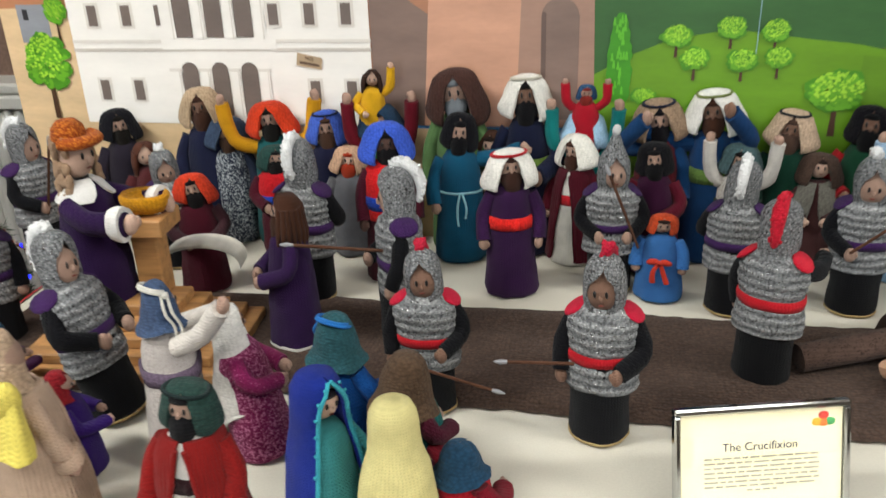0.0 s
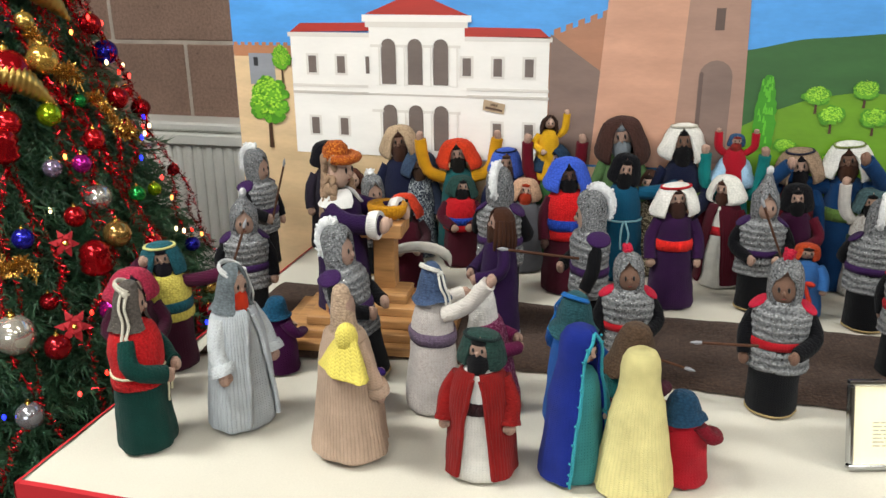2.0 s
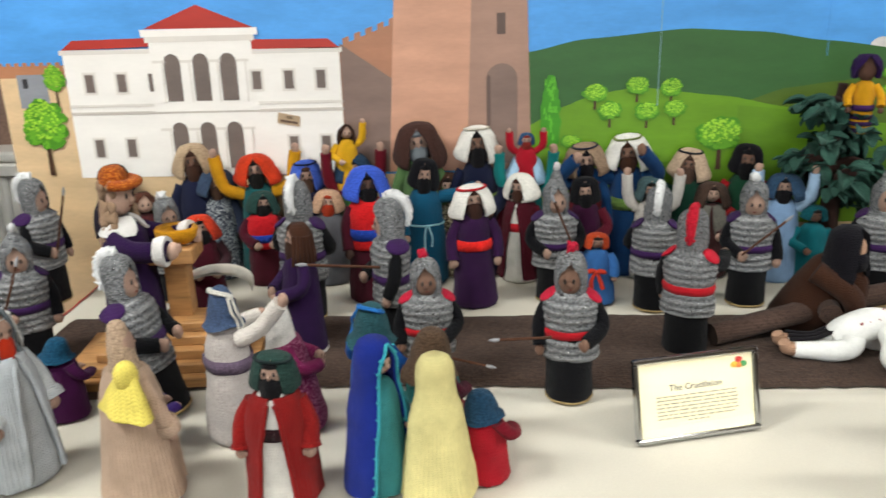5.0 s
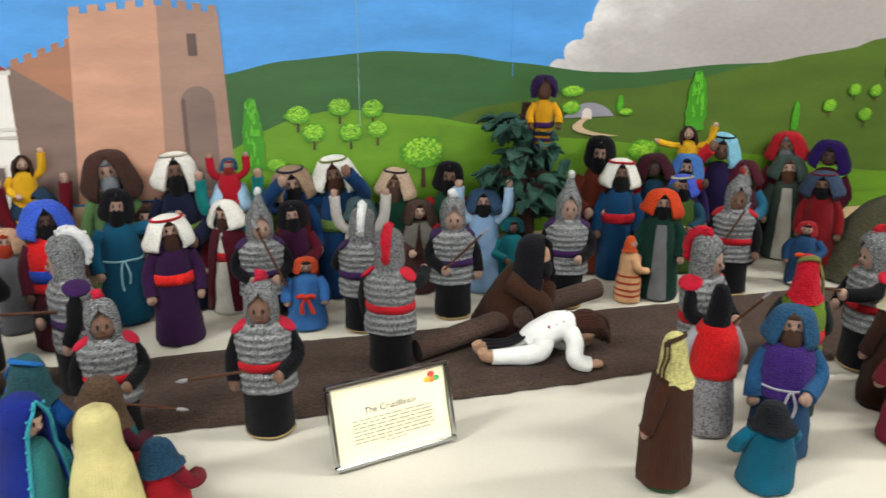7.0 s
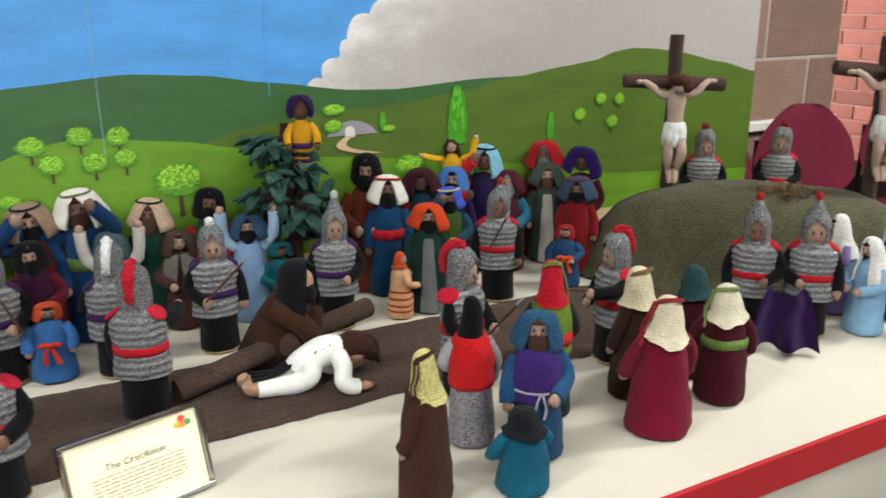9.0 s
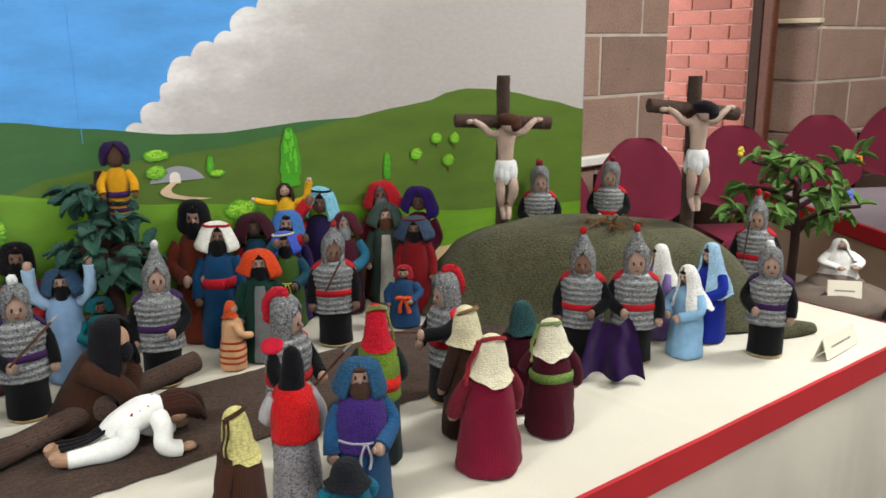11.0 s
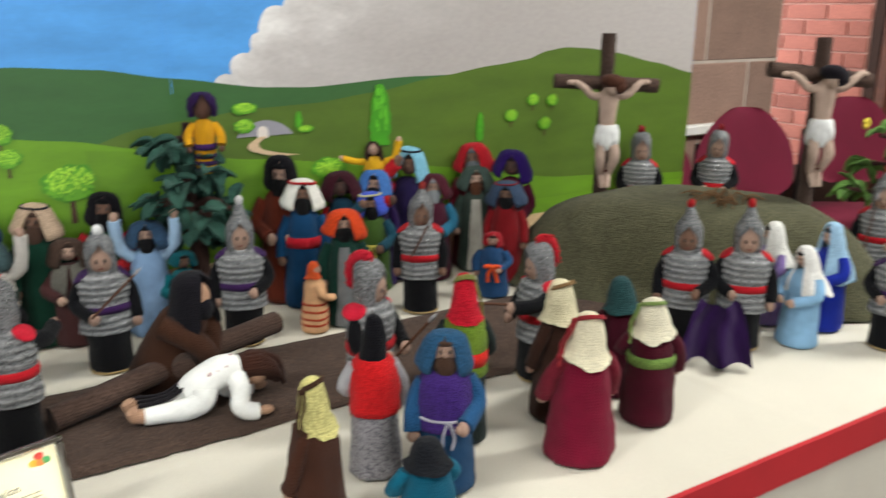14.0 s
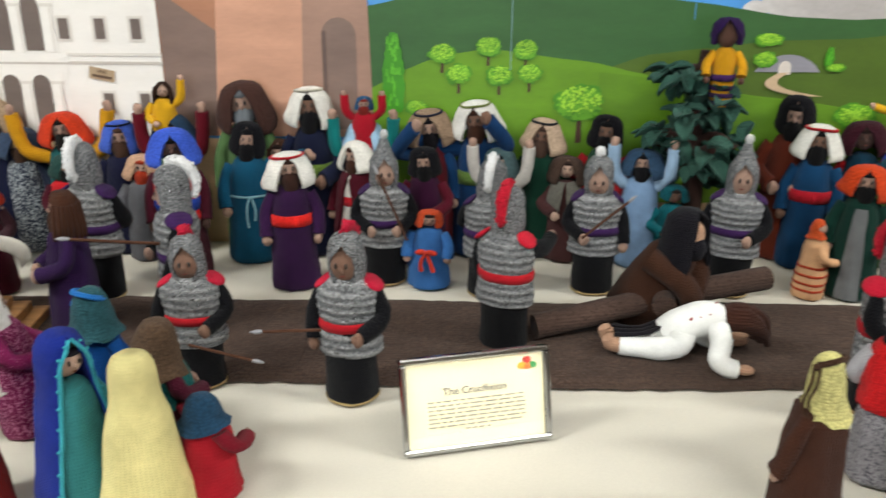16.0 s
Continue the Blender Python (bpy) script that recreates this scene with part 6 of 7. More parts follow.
for k in range(22):
    a, u = k * 2.4, (k % 7) / 7
    o = Vector((0, math.cos(a), math.sin(a))) * 0.017
    fx.tube([Vector((2.072, 2.308, 0.815)) + o * 0.7, Vector((2.099, 2.310, 0.815)) + o, Vector((2.124 + 0.010 * u, 2.312, 0.802)) + o * 0.8, Vector((2.132 + 0.014 * u, 2.313, 0.784 - 0.008 * u)) + o * 0.4], [0.0080, 0.0088, 0.0080, 0.0045], knit("3c2219"), 7)
for k in range(3):
    fx.tube([(2.020 + k * 0.013, 2.290, 0.8290 - 0.004 * (2 - k)), (2.034 + k * 0.013, 2.310, 0.8400 - 0.003 * (2 - k))], 0.0022, knit("9c1c20"), 6)
thing("fallen_doll", fx, label="plain white knitted doll fallen on its hands and knees", category="doll")
wp = Shape(0.0012, 15.0)
for k in range(3):
    wp.tube([(1.914, 2.304 + 0.012 * k, 0.790 + 0.002 * k), (1.955, 2.304 + 0.010 * k, 0.792), (1.995, 2.306 + 0.012 * k, 0.808)], 0.0034, knit("1b181c"), 7)
thing("knitted_whip", wp, label="black knitted whip lying over the fallen doll's legs", category="whip")
kn = Shape(0.0018, 12.0)
BR = knit("3f261a")
kn.lathe([(0.056, 0.0), (0.064, 0.006), (0.066, 0.03), (0.058, 0.070), (0.047, 0.105), (0.036, 0.135), (0.018, 0.150)], BR, n=28, sy=0.9, lean=(0.28, -0.2))
kn.ball((0.056, -0.052, 0.162), (0.024, 0.023, 0.028), sk, 14, 10)
kn.ball((0.066, -0.060, 0.145), (0.018, 0.018, 0.020), knit("15131a"), 12, 9)
kn.shell([(0.003, 0.038, 0), (0.019, 0.035, 0), (0.031, 0.022, 26), (0.036, 0.0, 36), (0.038, -0.020, 40), (0.044, -0.042, 46), (0.046, -0.058, 52)], knit("15131a", garter=True), (0.052, -0.044, 0.166), 0.007, turn=55)
for side in (-1, 1):
    kn.tube([(0.03 + side * 0.03, -0.03 + side * 0.035, 0.125), (0.066 + side * 0.012, -0.055 + side * 0.026, 0.092), (0.070, -0.066 + side * 0.010, 0.058)], [0.020, 0.0195, 0.0165], BR, 12)
    kn.ball((0.071, -0.068 + side * 0.010, 0.047), (0.009, 0.009, 0.011), sk, 8, 6)
thing("kneeling_doll", kn, pose(1.985, 2.445, TOP + 0.006, 0, 0, -10), "brown-robed doll with black hood bending over the fallen cross", "doll")

# scroll, podium, bowl and steps by the governor
sc = Shape()
rows = []
for j in range(13):
    v = j / 12 - 0.5
    rows.append([(0.052 * math.sin(v * 3.4) * 1.2, -0.002 + 0.05 * u, 0.052 * math.cos(v * 2.6) - 0.01) for u in (0.0, 0.5, 1.0)])
sc.grid(rows, knit("e8e2d4")), sc.grid([[(x, y, z - 0.004) for x, y, z in r] for r in rows], knit("e8e2d4"), flip=True)
thing("scroll", sc, pose(0.927, 2.395, 0.845, 0, 0, 10), "unrolled cream knitted scroll held before a doll", "scroll")
pod = holder("podium", pose(0.886, 2.338, TOP + 0.085, 0, 0, 5), "small pale wooden podium with a square top", "podium")
part("column", one_box((-0.019, -0.019, 0.0), (0.019, 0.019, 0.10), PALE_WOOD, 0.002), pod, smooth=False)
part("top", one_box((-0.037, -0.036, 0.10), (0.037, 0.036, 0.126), PALE_WOOD, 0.002), pod, smooth=False)
stp = holder("wooden_steps", pose(0.893, 2.325, TOP + 0.004, 0, 0, 5), "stepped pale wooden stand laid like a low stair", "steps")
for i in range(5):
    e = 0.125 - i * 0.021
    part("step", one_box((-e * 1.45 - 0.012, -e * 0.9, i * 0.0165), (e, e * 0.75, (i + 1) * 0.0165 - 0.0006), PALE_WOOD, 0.0015), stp, smooth=False)
bw = Shape(0.0016, 4.0)
bw.lathe([(0.012, 0.0), (0.026, 0.004), (0.035, 0.015), (0.037, 0.026), (0.033, 0.031), (0.025, 0.025), (0.005, 0.020)], knit("d8951c", garter=True), n=22, sy=0.8)
thing("bowl", bw, pose(0.892, 2.336, TOP + 0.2115), "mustard yellow knitted bowl on the podium", "bowl")

# ---------------------------------------------------------------- notice in its frame
CHROME = shiny("chrome", "c8cacc", 0.12)
CARD = surface("cream_card", "d2c8a6", 0.7, 300, 8, 0.04, 0.1)
INK = surface("ink", "3a3a4a", 0.8, 200, 10, 0.1, 0.0)
notice = holder("framed_notice", pose(1.708, 2.068, TOP + 0.001, -15, 0, 14), "cream notice in a slim chrome photo frame", "notice")
W2, H2 = 0.0905, 0.118
part("backing", one_box((-W2, 0.004, 0.002), (W2, 0.010, H2), surface("black_card", "1c1c1e", 0.8, 90, 8, 0.1, 0.05), 0.001), notice, smooth=False)
part("sheet", one_box((-W2 + 0.004, 0.0012, 0.006), (W2 - 0.004, 0.0035, H2 - 0.004), CARD), notice, smooth=False)
for lo, hi in (((-W2 - 0.004, -0.004, 0.0), (W2 + 0.004, 0.008, 0.007)), ((-W2 - 0.004, -0.004, H2 - 0.005), (W2 + 0.004, 0.008, H2 + 0.002)), ((-W2 - 0.004, -0.004, 0.0075), (-W2 + 0.003, 0.008, H2 - 0.0055)), ((W2 - 0.003, -0.004, 0.0075), (W2 + 0.004, 0.008, H2 - 0.0055))):
    part("frame_bar", one_box(lo, hi, CHROME, 0.0018), notice, smooth=False)
gm, gt, gb, gnode, glink = nodes_of("clear_glass")
gb.inputs["Base Color"].default_value = (1, 1, 1, 1)
gb.inputs["Transmission Weight"].default_value, gb.inputs["Roughness"].default_value, gb.inputs["IOR"].default_value = 1.0, 0.02, 1.45
pane = part("glass", one_box((-W2 + 0.003, -0.0012, 0.007), (W2 - 0.003, 0.0002, H2 - 0.005), gm), notice, smooth=False)
pane.visible_shadow = False
part("strut", one_box((-0.02, 0.012, 0.0), (0.02, 0.05, 0.07), surface("black_card", "1c1c1e"), 0.001), notice, smooth=False)


def text(words, size, mat, m, parent=None, name="lettering", label=""):
    cu = bpy.data.curves.new(name, "FONT")
    cu.body, cu.size, cu.align_x, cu.align_y, cu.extrude = words, size, "CENTER", "CENTER", 0.0002
    tmp = bpy.data.objects.new(name, cu)
    me = bpy.data.meshes.new_from_object(tmp)
    bpy.data.objects.remove(tmp)
    me.materials.clear()
    me.materials.append(mat)
    ob = new(name, me)
    if parent:
        ob.parent = parent
    ob.matrix_basis = m
    return ob


text("FREE", 0.0085, paint("4a3628"), pose(0.9925, BY - 0.0075, 1.0945, 90, 10.5, 0), board, "painted_lettering")
text("The Crucifixion", 0.0128, INK, pose(-0.002, 0.0009, 0.0745, 90), notice)
rndl = random.Random(4)
for i in range(8):
    x, end = -0.062 + (0.0 if i < 7 else 0.046), 0.062 if i < 7 else 0.016
    words = Shape()
    while x < end - 0.004:
        w = min(rndl.uniform(0.005, 0.017), end - x)
        words.box((x, 0.0004, 0.0622 - i * 0.0052), (x + w, 0.0010, 0.0638 - i * 0.0052), surface("faded_ink", "8f8b7c", 0.8, 900, 60, 0.3, 0.0))
        x += w + 0.0026
    part("text_line", words, notice, smooth=False)
for i, (dx, dz, h) in enumerate(((0.0, 0.004, "c8392c"), (-0.007, -0.003, "d8a02c"), (0.007, -0.003, "3a8a4c"), (0.0, -0.004, "c86a2c"))):
    s = Shape()
    s.ball((0.066 + dx, 0.0009, 0.100 + dz), (0.0058, 0.0005, 0.0045), surface("print_" + h, h, 0.8), 10, 6)
    part("printed_mark", s, notice)


WHITE_CARD = surface("white_card", "ddd6c4", 0.7, 300, 8, 0.04, 0.1)


def tent_card(x, y, z, rz, w, h, lines):
    c = holder("tent_card", pose(x, y, z, 0, 0, rz), "folded cream name card standing like a tent", "card", "name cards")
    for sgn in (-1, 1):
        s = Shape()
        d = h * 0.32
        s.add([(-w / 2, sgn * d, 0), (w / 2, sgn * d, 0), (w / 2, 0, h), (-w / 2, 0, h), (-w / 2, sgn * (d - 0.001), 0), (w / 2, sgn * (d - 0.001), 0), (w / 2, 0, h - 0.0015), (-w / 2, 0, h - 0.0015)],
              [(0, 1, 2, 3), (7, 6, 5, 4), (0, 4, 5, 1), (1, 5, 6, 2), (3, 7, 4, 0)], WHITE_CARD)
        part("flap", s, c, smooth=False, fix=True)
    for i in range(lines):
        s = Shape()
        s.box((-w * 0.30, -0.0006, 0), (w * 0.30, 0.0, h * 0.09), surface("faded_ink", "a8a494"))
        part("text_line", s, c, smooth=False, m=pose(0, -h * 0.32 * (0.58 - 0.25 * i), h * (0.42 + 0.25 * i), -17.7))


tent_card(3.335, 1.822, TOP + 0.001, 4, 0.15, 0.044, 1)

# ---------------------------------------------------------------- knitted trees
LEAF_D, LEAF_L, STEM = knit("3a5f52", "2c4a42", 0.4), knit("5f8440", "40602f", 0.25), knit("46302a")


def leaf(s, at, d, size, mat, rnd, slim=1.0):
    """One folded wool leaf with a midrib and thickness."""
    d = d.normalized()
    side = d.cross(Vector((0, 0, 1)))
    side = side.normalized() if side.length > 0.05 else Vector((1, 0, 0))
    side = (side + Vector((rnd.uniform(-0.5, 0.5), rnd.uniform(-0.5, 0.5), rnd.uniform(-0.5, 0.5)))).normalized()
    up = side.cross(d).normalized()
    rows = []
    for u, w in ((0, 0.2), (0.25, 0.85), (0.5, 1.0), (0.75, 0.88), (1.0, 0.35)):
        c = at + d * size * u - up * size * 0.35 * u * u
        row = []
        for k in (-1, -0.5, 0, 0.5, 1):
            row.append(c + side * (size * 0.42 * slim * w * k) + up * (size * 0.20 * abs(k) * w))
        rows.append(row)
    top = rows
    low = [[p - up * 0.0035 for p in r] for r in rows]
    s.grid(top, mat), s.grid(low, mat, flip=True)
    s.grid([[r[0] for r in top], [r[0] for r in low]], mat), s.grid([[r[-1] for r in low], [r[-1] for r in top]], mat)


def wool_tree(name, x, y, z, tall, spread, leaves, mat, size, seed, label, fork, limb=0.010, rise=0.025, slim=1.0):
    rnd = random.Random(seed)
    tr = holder(name, pose(x, y, z), label, "tree")
    s = Shape(0.002, seed)
    tips = []
    s.tube([(0, 0, 0), (0.004, 0.0, tall * 0.35), (-0.006, 0.004, tall * 0.7), (0.0, 0, tall * fork)], [limb * q for q in (1.83, 1.58, 1.25, 0.75)], STEM, 12)
    for i in range(13):
        a, h = i * 2.4, tall * (0.38 + 0.55 * i / 13)
        r = spread * (1.0 - 0.45 * (i / 13)) * rnd.uniform(0.75, 1.0)
        p0, p1 = Vector((0, 0, h)), Vector((math.cos(a) * r, math.sin(a) * r, h + rise + rnd.uniform(-0.035, 0.035)))
        mid = (p0 + p1) / 2 + Vector((0, 0, 0.015))
        s.tube([p0, mid, p1], [limb, limb * 0.85, limb * 0.6], STEM, 8)
        tips.append((p0, mid, p1))
    part("trunk", s, tr, "brown knitted trunk and limbs")
    for i in range(leaves):
        p0, mid, p1 = tips[i % len(tips)]
        u = rnd.uniform(0.25, 1.05)
        at = p0.lerp(p1, u) + Vector((rnd.uniform(-1, 1), rnd.uniform(-1, 1), rnd.uniform(-0.6, 1))) * 0.018
        d = (p1 - p0).normalized() * 0.6 + Vector((rnd.uniform(-1, 1), rnd.uniform(-1, 1), rnd.uniform(-0.9, 0.7)))
        q = Shape(0.0008, i)
        leaf(q, at, d, size * rnd.uniform(0.8, 1.25), mat, rnd, slim)
        part("leaf", q, tr)
    return tr


wool_tree("knitted_tree", 2.120, 2.70, TOP, 0.405, 0.090, 300, LEAF_D, 0.037, 5, "dark green knitted tree with thick folded leaves on the table", 1.0, 0.012, 0.025, 0.85)
cs = Shape(0.0012, 33)
cs.lathe([(0.020, 0.0), (0.024, 0.006), (0.024, 0.055), (0.026, 0.085), (0.020, 0.105), (0.010, 0.112)], knit("e0a11c"), n=18)
for z in (0.008, 0.022, 0.036):
    cs.ring((0, 0, z), 0.0238, 0.003, knit("38204a"), tall=1.7)
cs.ring((0, 0, 0.056), 0.025, 0.004, knit("45245c"), tall=1.8)
cs.ball((0, 0, 0.135), (0.022, 0.021, 0.026), knit("6a4c40"), 12, 9)
cs.shell([(0.004, 0.032, 0), (0.020, 0.030, 0), (0.032, 0.018, 20), (0.036, 0.0, 48), (0.032, -0.018, 60)], knit("2c1248"), (0, 0.002, 0.135), 0.010)
for e in (-1, 1):
    cs.tube([(e * 0.022, 0, 0.10), (e * 0.036, -0.010, 0.08), (e * 0.036, -0.022, 0.06)], 0.010, knit("e0a11c"), 8)
    cs.ball((e * 0.036, -0.026, 0.052), 0.007, knit("6a4c40"), 8, 6)
thing("climbing_doll", cs, pose(2.138, 2.650, 1.066, 0, 0, -12) @ Matrix.Diagonal((0.80, 0.80, 0.90, 1.0)), "doll in yellow and purple perched in the tree top", "doll")

# ---------------------------------------------------------------- things beyond the table's end
CLOTH_B = surface("brown_blanket", "5f5148", 0.95, 260, 6, 0.25, 0.5, depth=0.003)
low = holder("side_table", pose(0, 0, 0), "low side table under a brown blanket", "table")
part("tabletop", one_box((3.70, 2.00, 0.64), (4.10, 2.46, 0.672), CLOTH_B, 0.012), low, "brown blanket top")
part("skirt", one_box((3.715, 2.015, 0.02), (4.085, 2.445, 0.6395), CLOTH_B, 0.012), low)
bl = Shape(0.012, 5)
bl.ball((0, 0, -0.02), (0.155, 0.135, 0.048), CLOTH_B, 44, 24)
bl.ball((0.03, 0.03, 0.0), (0.09, 0.08, 0.05), CLOTH_B, 36, 20)
thing("folded_blanket", bl, pose(3.90, 2.10, 0.70), "crumpled grey-brown blanket on the side table", "blanket")
rt = wool_tree("knitted_tree", 3.955, 2.275, 0.672, 0.40, 0.235, 200, LEAF_L, 0.046, 21, "green knitted tree with brown limbs and tiny flowers", 0.8, 0.0085, 0.06, 0.56)
for i, (dx, dy, dz, h) in enumerate(((-0.11, 0.13, 0.40, "e8cf4a"), (0.13, -0.10, 0.38, "e08a1c"), (0.16, -0.09, 0.37, "e0a01c"), (-0.02, -0.16, 0.30, "6a7ad0"))):
    s = Shape()
    for k in range(5):
        s.ball((dx + 0.009 * math.cos(k * 1.257), dy, dz + 0.009 * math.sin(k * 1.257)), (0.008, 0.005, 0.008), knit(h), 7, 5)
    part("flower", s, rt)
doll((3.955, 2.135), -38, "doll in a loose white robe kneeling on the side table", "e6e4e0", "tan", "", "e8e6e2", 0.95, arms=("front", "front"), base=0.705, tall=0.120, fat=1.25, flare=1.55, drop=0.095)
tent_card(3.835, 2.055, 0.708, -52, 0.085, 0.05, 1)

ot = holder("display_table_far", pose(0, 0, 0), "second display table with grey-brown top, red ribbon and beige cloth", "table")
TOPM, BEIGE = surface("mauve_cloth", "6c6068", 0.8, 200, 5, 0.15, 0.3), surface("beige_cloth", "b6a68e", 0.9, 300, 4, 0.12, 0.3)
m2 = pose(4.38, 1.92, 0, 0, 0, -30)
for nm, lo, hi, mt in (("tabletop", (0.0, -0.9, 0.70), (1.5, 1.25, 0.74), TOPM), ("skirt", (0.012, -0.89, 0.02), (1.48, 1.24, 0.699), BEIGE), ("ribbon", (-0.004, -0.902, 0.675), (0.010, 1.252, 0.738), RIBBON)):
    s = Shape()
    s.box(lo, hi, mt, 0.004, m2)
    part(nm, s, ot, smooth=False)
sf = holder("white_display_frame", pose(4.62, 2.175, 0.742, 0, 0, -52), "white painted display case frame standing on the far table", "display frame")
part("post", one_box((-0.020, -0.02, 0.0), (0.014, 0.02, 0.76), WHITE_PAINT, 0.004), sf, smooth=False)
part("back_panel", one_box((0.0145, 0.06, 0.0), (0.9, 0.075, 0.76), PLASTER, 0.002), sf, smooth=False)
part("top_rail", one_box((-0.020, -0.018, 0.7605), (0.9, 0.02, 0.78), WHITE_PAINT, 0.004), sf, smooth=False)
part("side_rail", one_box((-0.034, 0.0, 0.0), (-0.0215, 0.03, 0.72), WHITE_PAINT, 0.003), sf, smooth=False)
part("bracket", one_box((-0.036, -0.026, 0.335), (-0.004, 0.032, 0.405), WHITE_PAINT, 0.004), sf, smooth=False)
am = Shape()
pts = [(0.06, 0.0), (0.50, 0.0)] + [(0.28 + 0.22 * math.cos(math.pi * k / 20), 0.40 + 0.20 * math.sin(math.pi * k / 20)) for k in range(21)]
rim = [[(x, y, z) for x, z in pts] for y in (0.050, 0.0595)]
PALE_CARD = surface("pale_card", "c9c0ae", 0.8, 120, 3, 0.08, 0.1)
am.grid(rim, PALE_CARD, True), am.add(rim[0], [tuple(range(len(pts)))], PALE_CARD)
part("arched_panel", am, sf, "pale arched card", smooth=False, fix=True)
part("foot", one_box((-0.022, -0.10, 0.0), (0.016, 0.05, 0.010), WHITE_PAINT, 0.003), sf, smooth=False)

wt = Shape(0.002, 6)
wt.box((0.06, -0.16, 0.0), (0.62, 0.05, 0.09), surface("white_linen", "ded8cc", 0.9, 300, 5, 0.08, 0.2), 0.012)
thing("white_box", wt, pose(4.60, 2.13, 0.7425, 0, 0, -42), "low box under white linen inside the display frame", "box", smooth=False)
for dx, dy, h, lab in ((0.12, -0.02, "18161c", "small black-robed doll on the white linen"), (0.19, -0.05, "2a2420", "small dark brown doll on the white linen"), (0.27, -0.03, "30343c", "small slate-robed doll on the white linen")):
    q = Vector((4.60, 2.13, 0)) + Matrix.Rotation(radians(-42), 3, "Z") @ Vector((dx, dy, 0))
    doll((q.x, q.y), -40, lab, h, "brown", "", "1c1a20", 0.9, arms=("down", "down"), base=0.833, tall=0.11)

# stool with a knitted cover and its dolls
st = holder("stool", pose(3.88, 1.80, 0.0, 0, 0, -28), "brown wooden stool with turned legs under a knitted cover", "stool")
for lx, ly in ((-0.14, -0.14), (0.14, -0.14), (-0.14, 0.14), (0.14, 0.14)):
    s = Shape()
    s.lathe([(0.016, 0), (0.02, 0.05), (0.026, 0.12), (0.022, 0.2), (0.026, 0.3), (0.02, 0.40), (0.022, 0.455)], PINE, (lx, ly, 0), n=14)
    part("leg", s, st)
part("seat", one_box((-0.19, -0.19, 0.455), (0.19, 0.19, 0.50), PINE, 0.01), st, smooth=False)
for a, b in (((-0.14, -0.15, 0.16), (0.14, -0.13, 0.19)), ((-0.14, 0.13, 0.16), (0.14, 0.15, 0.19))):
    part("stretcher", one_box(a, b, PINE, 0.006), st, smooth=False)
cv = Shape(0.003, 8)
cv.lathe([(0.225, 0.0), (0.235, 0.006), (0.23, 0.014), (0.10, 0.018), (0.002, 0.018)], knit("4a3c34", "38302a", 0.4), n=28)
thing("knitted_cover", cv, pose(3.88, 1.80, 0.5005), "round brown knitted cover on the stool", "cover")
doll((3.96, 1.83), -58, "doll in a bright pink robe with rose veil on the stool", "a83468", "brown", "", hood="b05a74", wide=0.92, drop=0.085, arms=("front", "front"), base=0.519, tall=0.172, shawl="2c3a5c")
doll((3.97, 1.955), -100, "doll with cream hood tied in green beside the pink one", "5a3a2c", "brown", "", hood="e6dcc4", wide=0.86, trim="2c5a48", arms=("down", "down"), base=0.519, grow=0.0, tall=0.158)
tent_card(3.73, 1.73, 0.519, 55, 0.08, 0.075, 1)

# stacking chairs along the wall
MAG = surface("magenta_fabric", "6c0f2d", 0.9, 420, 5, 0.18, 0.4, depth=0.001)
STEEL = shiny("black_steel", "26262a", 0.35, 0.8)


def chair(x, y, top, rz):
    c = holder("stacking_chair", pose(x, y, 0, 0, 0, rz), "stacking chair with magenta upholstered back and seat on black steel legs", "chair", "chairs along the wall")
    s = Shape()
    rows_f, rows_b = [], []
    for j in range(25):
        v = math.sin(math.pi / 2 * j / 24)
        half = 0.232 * (0.86 + 0.14 * math.sin(math.pi * min(1.0, 0.15 + v))) * (1 - max(0.0, (v - 0.30) / 0.74) ** 3.0) ** 0.62 * min(1.0, (v + 0.004) / 0.17) ** 0.30
        z = top - 0.40 + 0.40 * v
        rf, rb = [], []
        for i in range(13):
            u = i / 6 - 1
            edge = (1 - abs(u) ** 6) * (1 - abs(2 * v - 1) ** 8)
            bow = 0.035 * u * u
            rf.append((half * u, 0.17 - bow - 0.018 * edge + 0.06 * v, z)), rb.append((half * u, 0.17 - bow + 0.018 * edge + 0.06 * v, z))
        rows_f.append(rf), rows_b.append(rb)
    s.grid(rows_f, MAG), s.grid(rows_b, MAG, flip=True)
    part("backrest", s, c)
    q = Shape()
    q.box((-0.22, -0.24, 0.42), (0.22, 0.17, 0.475), MAG, 0.02)
    part("seat", q, c)
    for sx in (-0.21, 0.21):
        l = Shape()
        l.tube([(sx, 0.22, 0.0), (sx, 0.20, 0.25), (sx, 0.19, top - 0.15)], 0.011, STEEL, 8)
        part("leg", l, c)
        l = Shape()
        l.tube([(sx, -0.25, 0.0), (sx, -0.22, 0.25), (sx, -0.20, 0.41), (sx, 0.1, 0.425)], 0.011, STEEL, 8)
        part("leg", l, c)


for x, y, top, rz in CHAIRS:
    chair(x, y, top, rz)

# ---------------------------------------------------------------- Christmas tree
CTX, CTY = -0.115, 2.50
NEEDLE = surface("fir_needles", "3f6a4a", 0.5, 200, 12, 0.5, 0.1)
xt = holder("christmas_tree", pose(CTX, CTY, 0), "artificial fir Christmas tree decked with baubles, tinsel and lights", "christmas tree")
tk = Shape()
tk.lathe([(0.035, 0.0), (0.03, 0.8), (0.015, 1.7), (0.004, 2.15)], surface("bark", "3a2a1e"), n=10)
part("trunk", tk, xt)
rnd = random.Random(77)
TREE_TOP, TREE_R = 2.2, 0.66


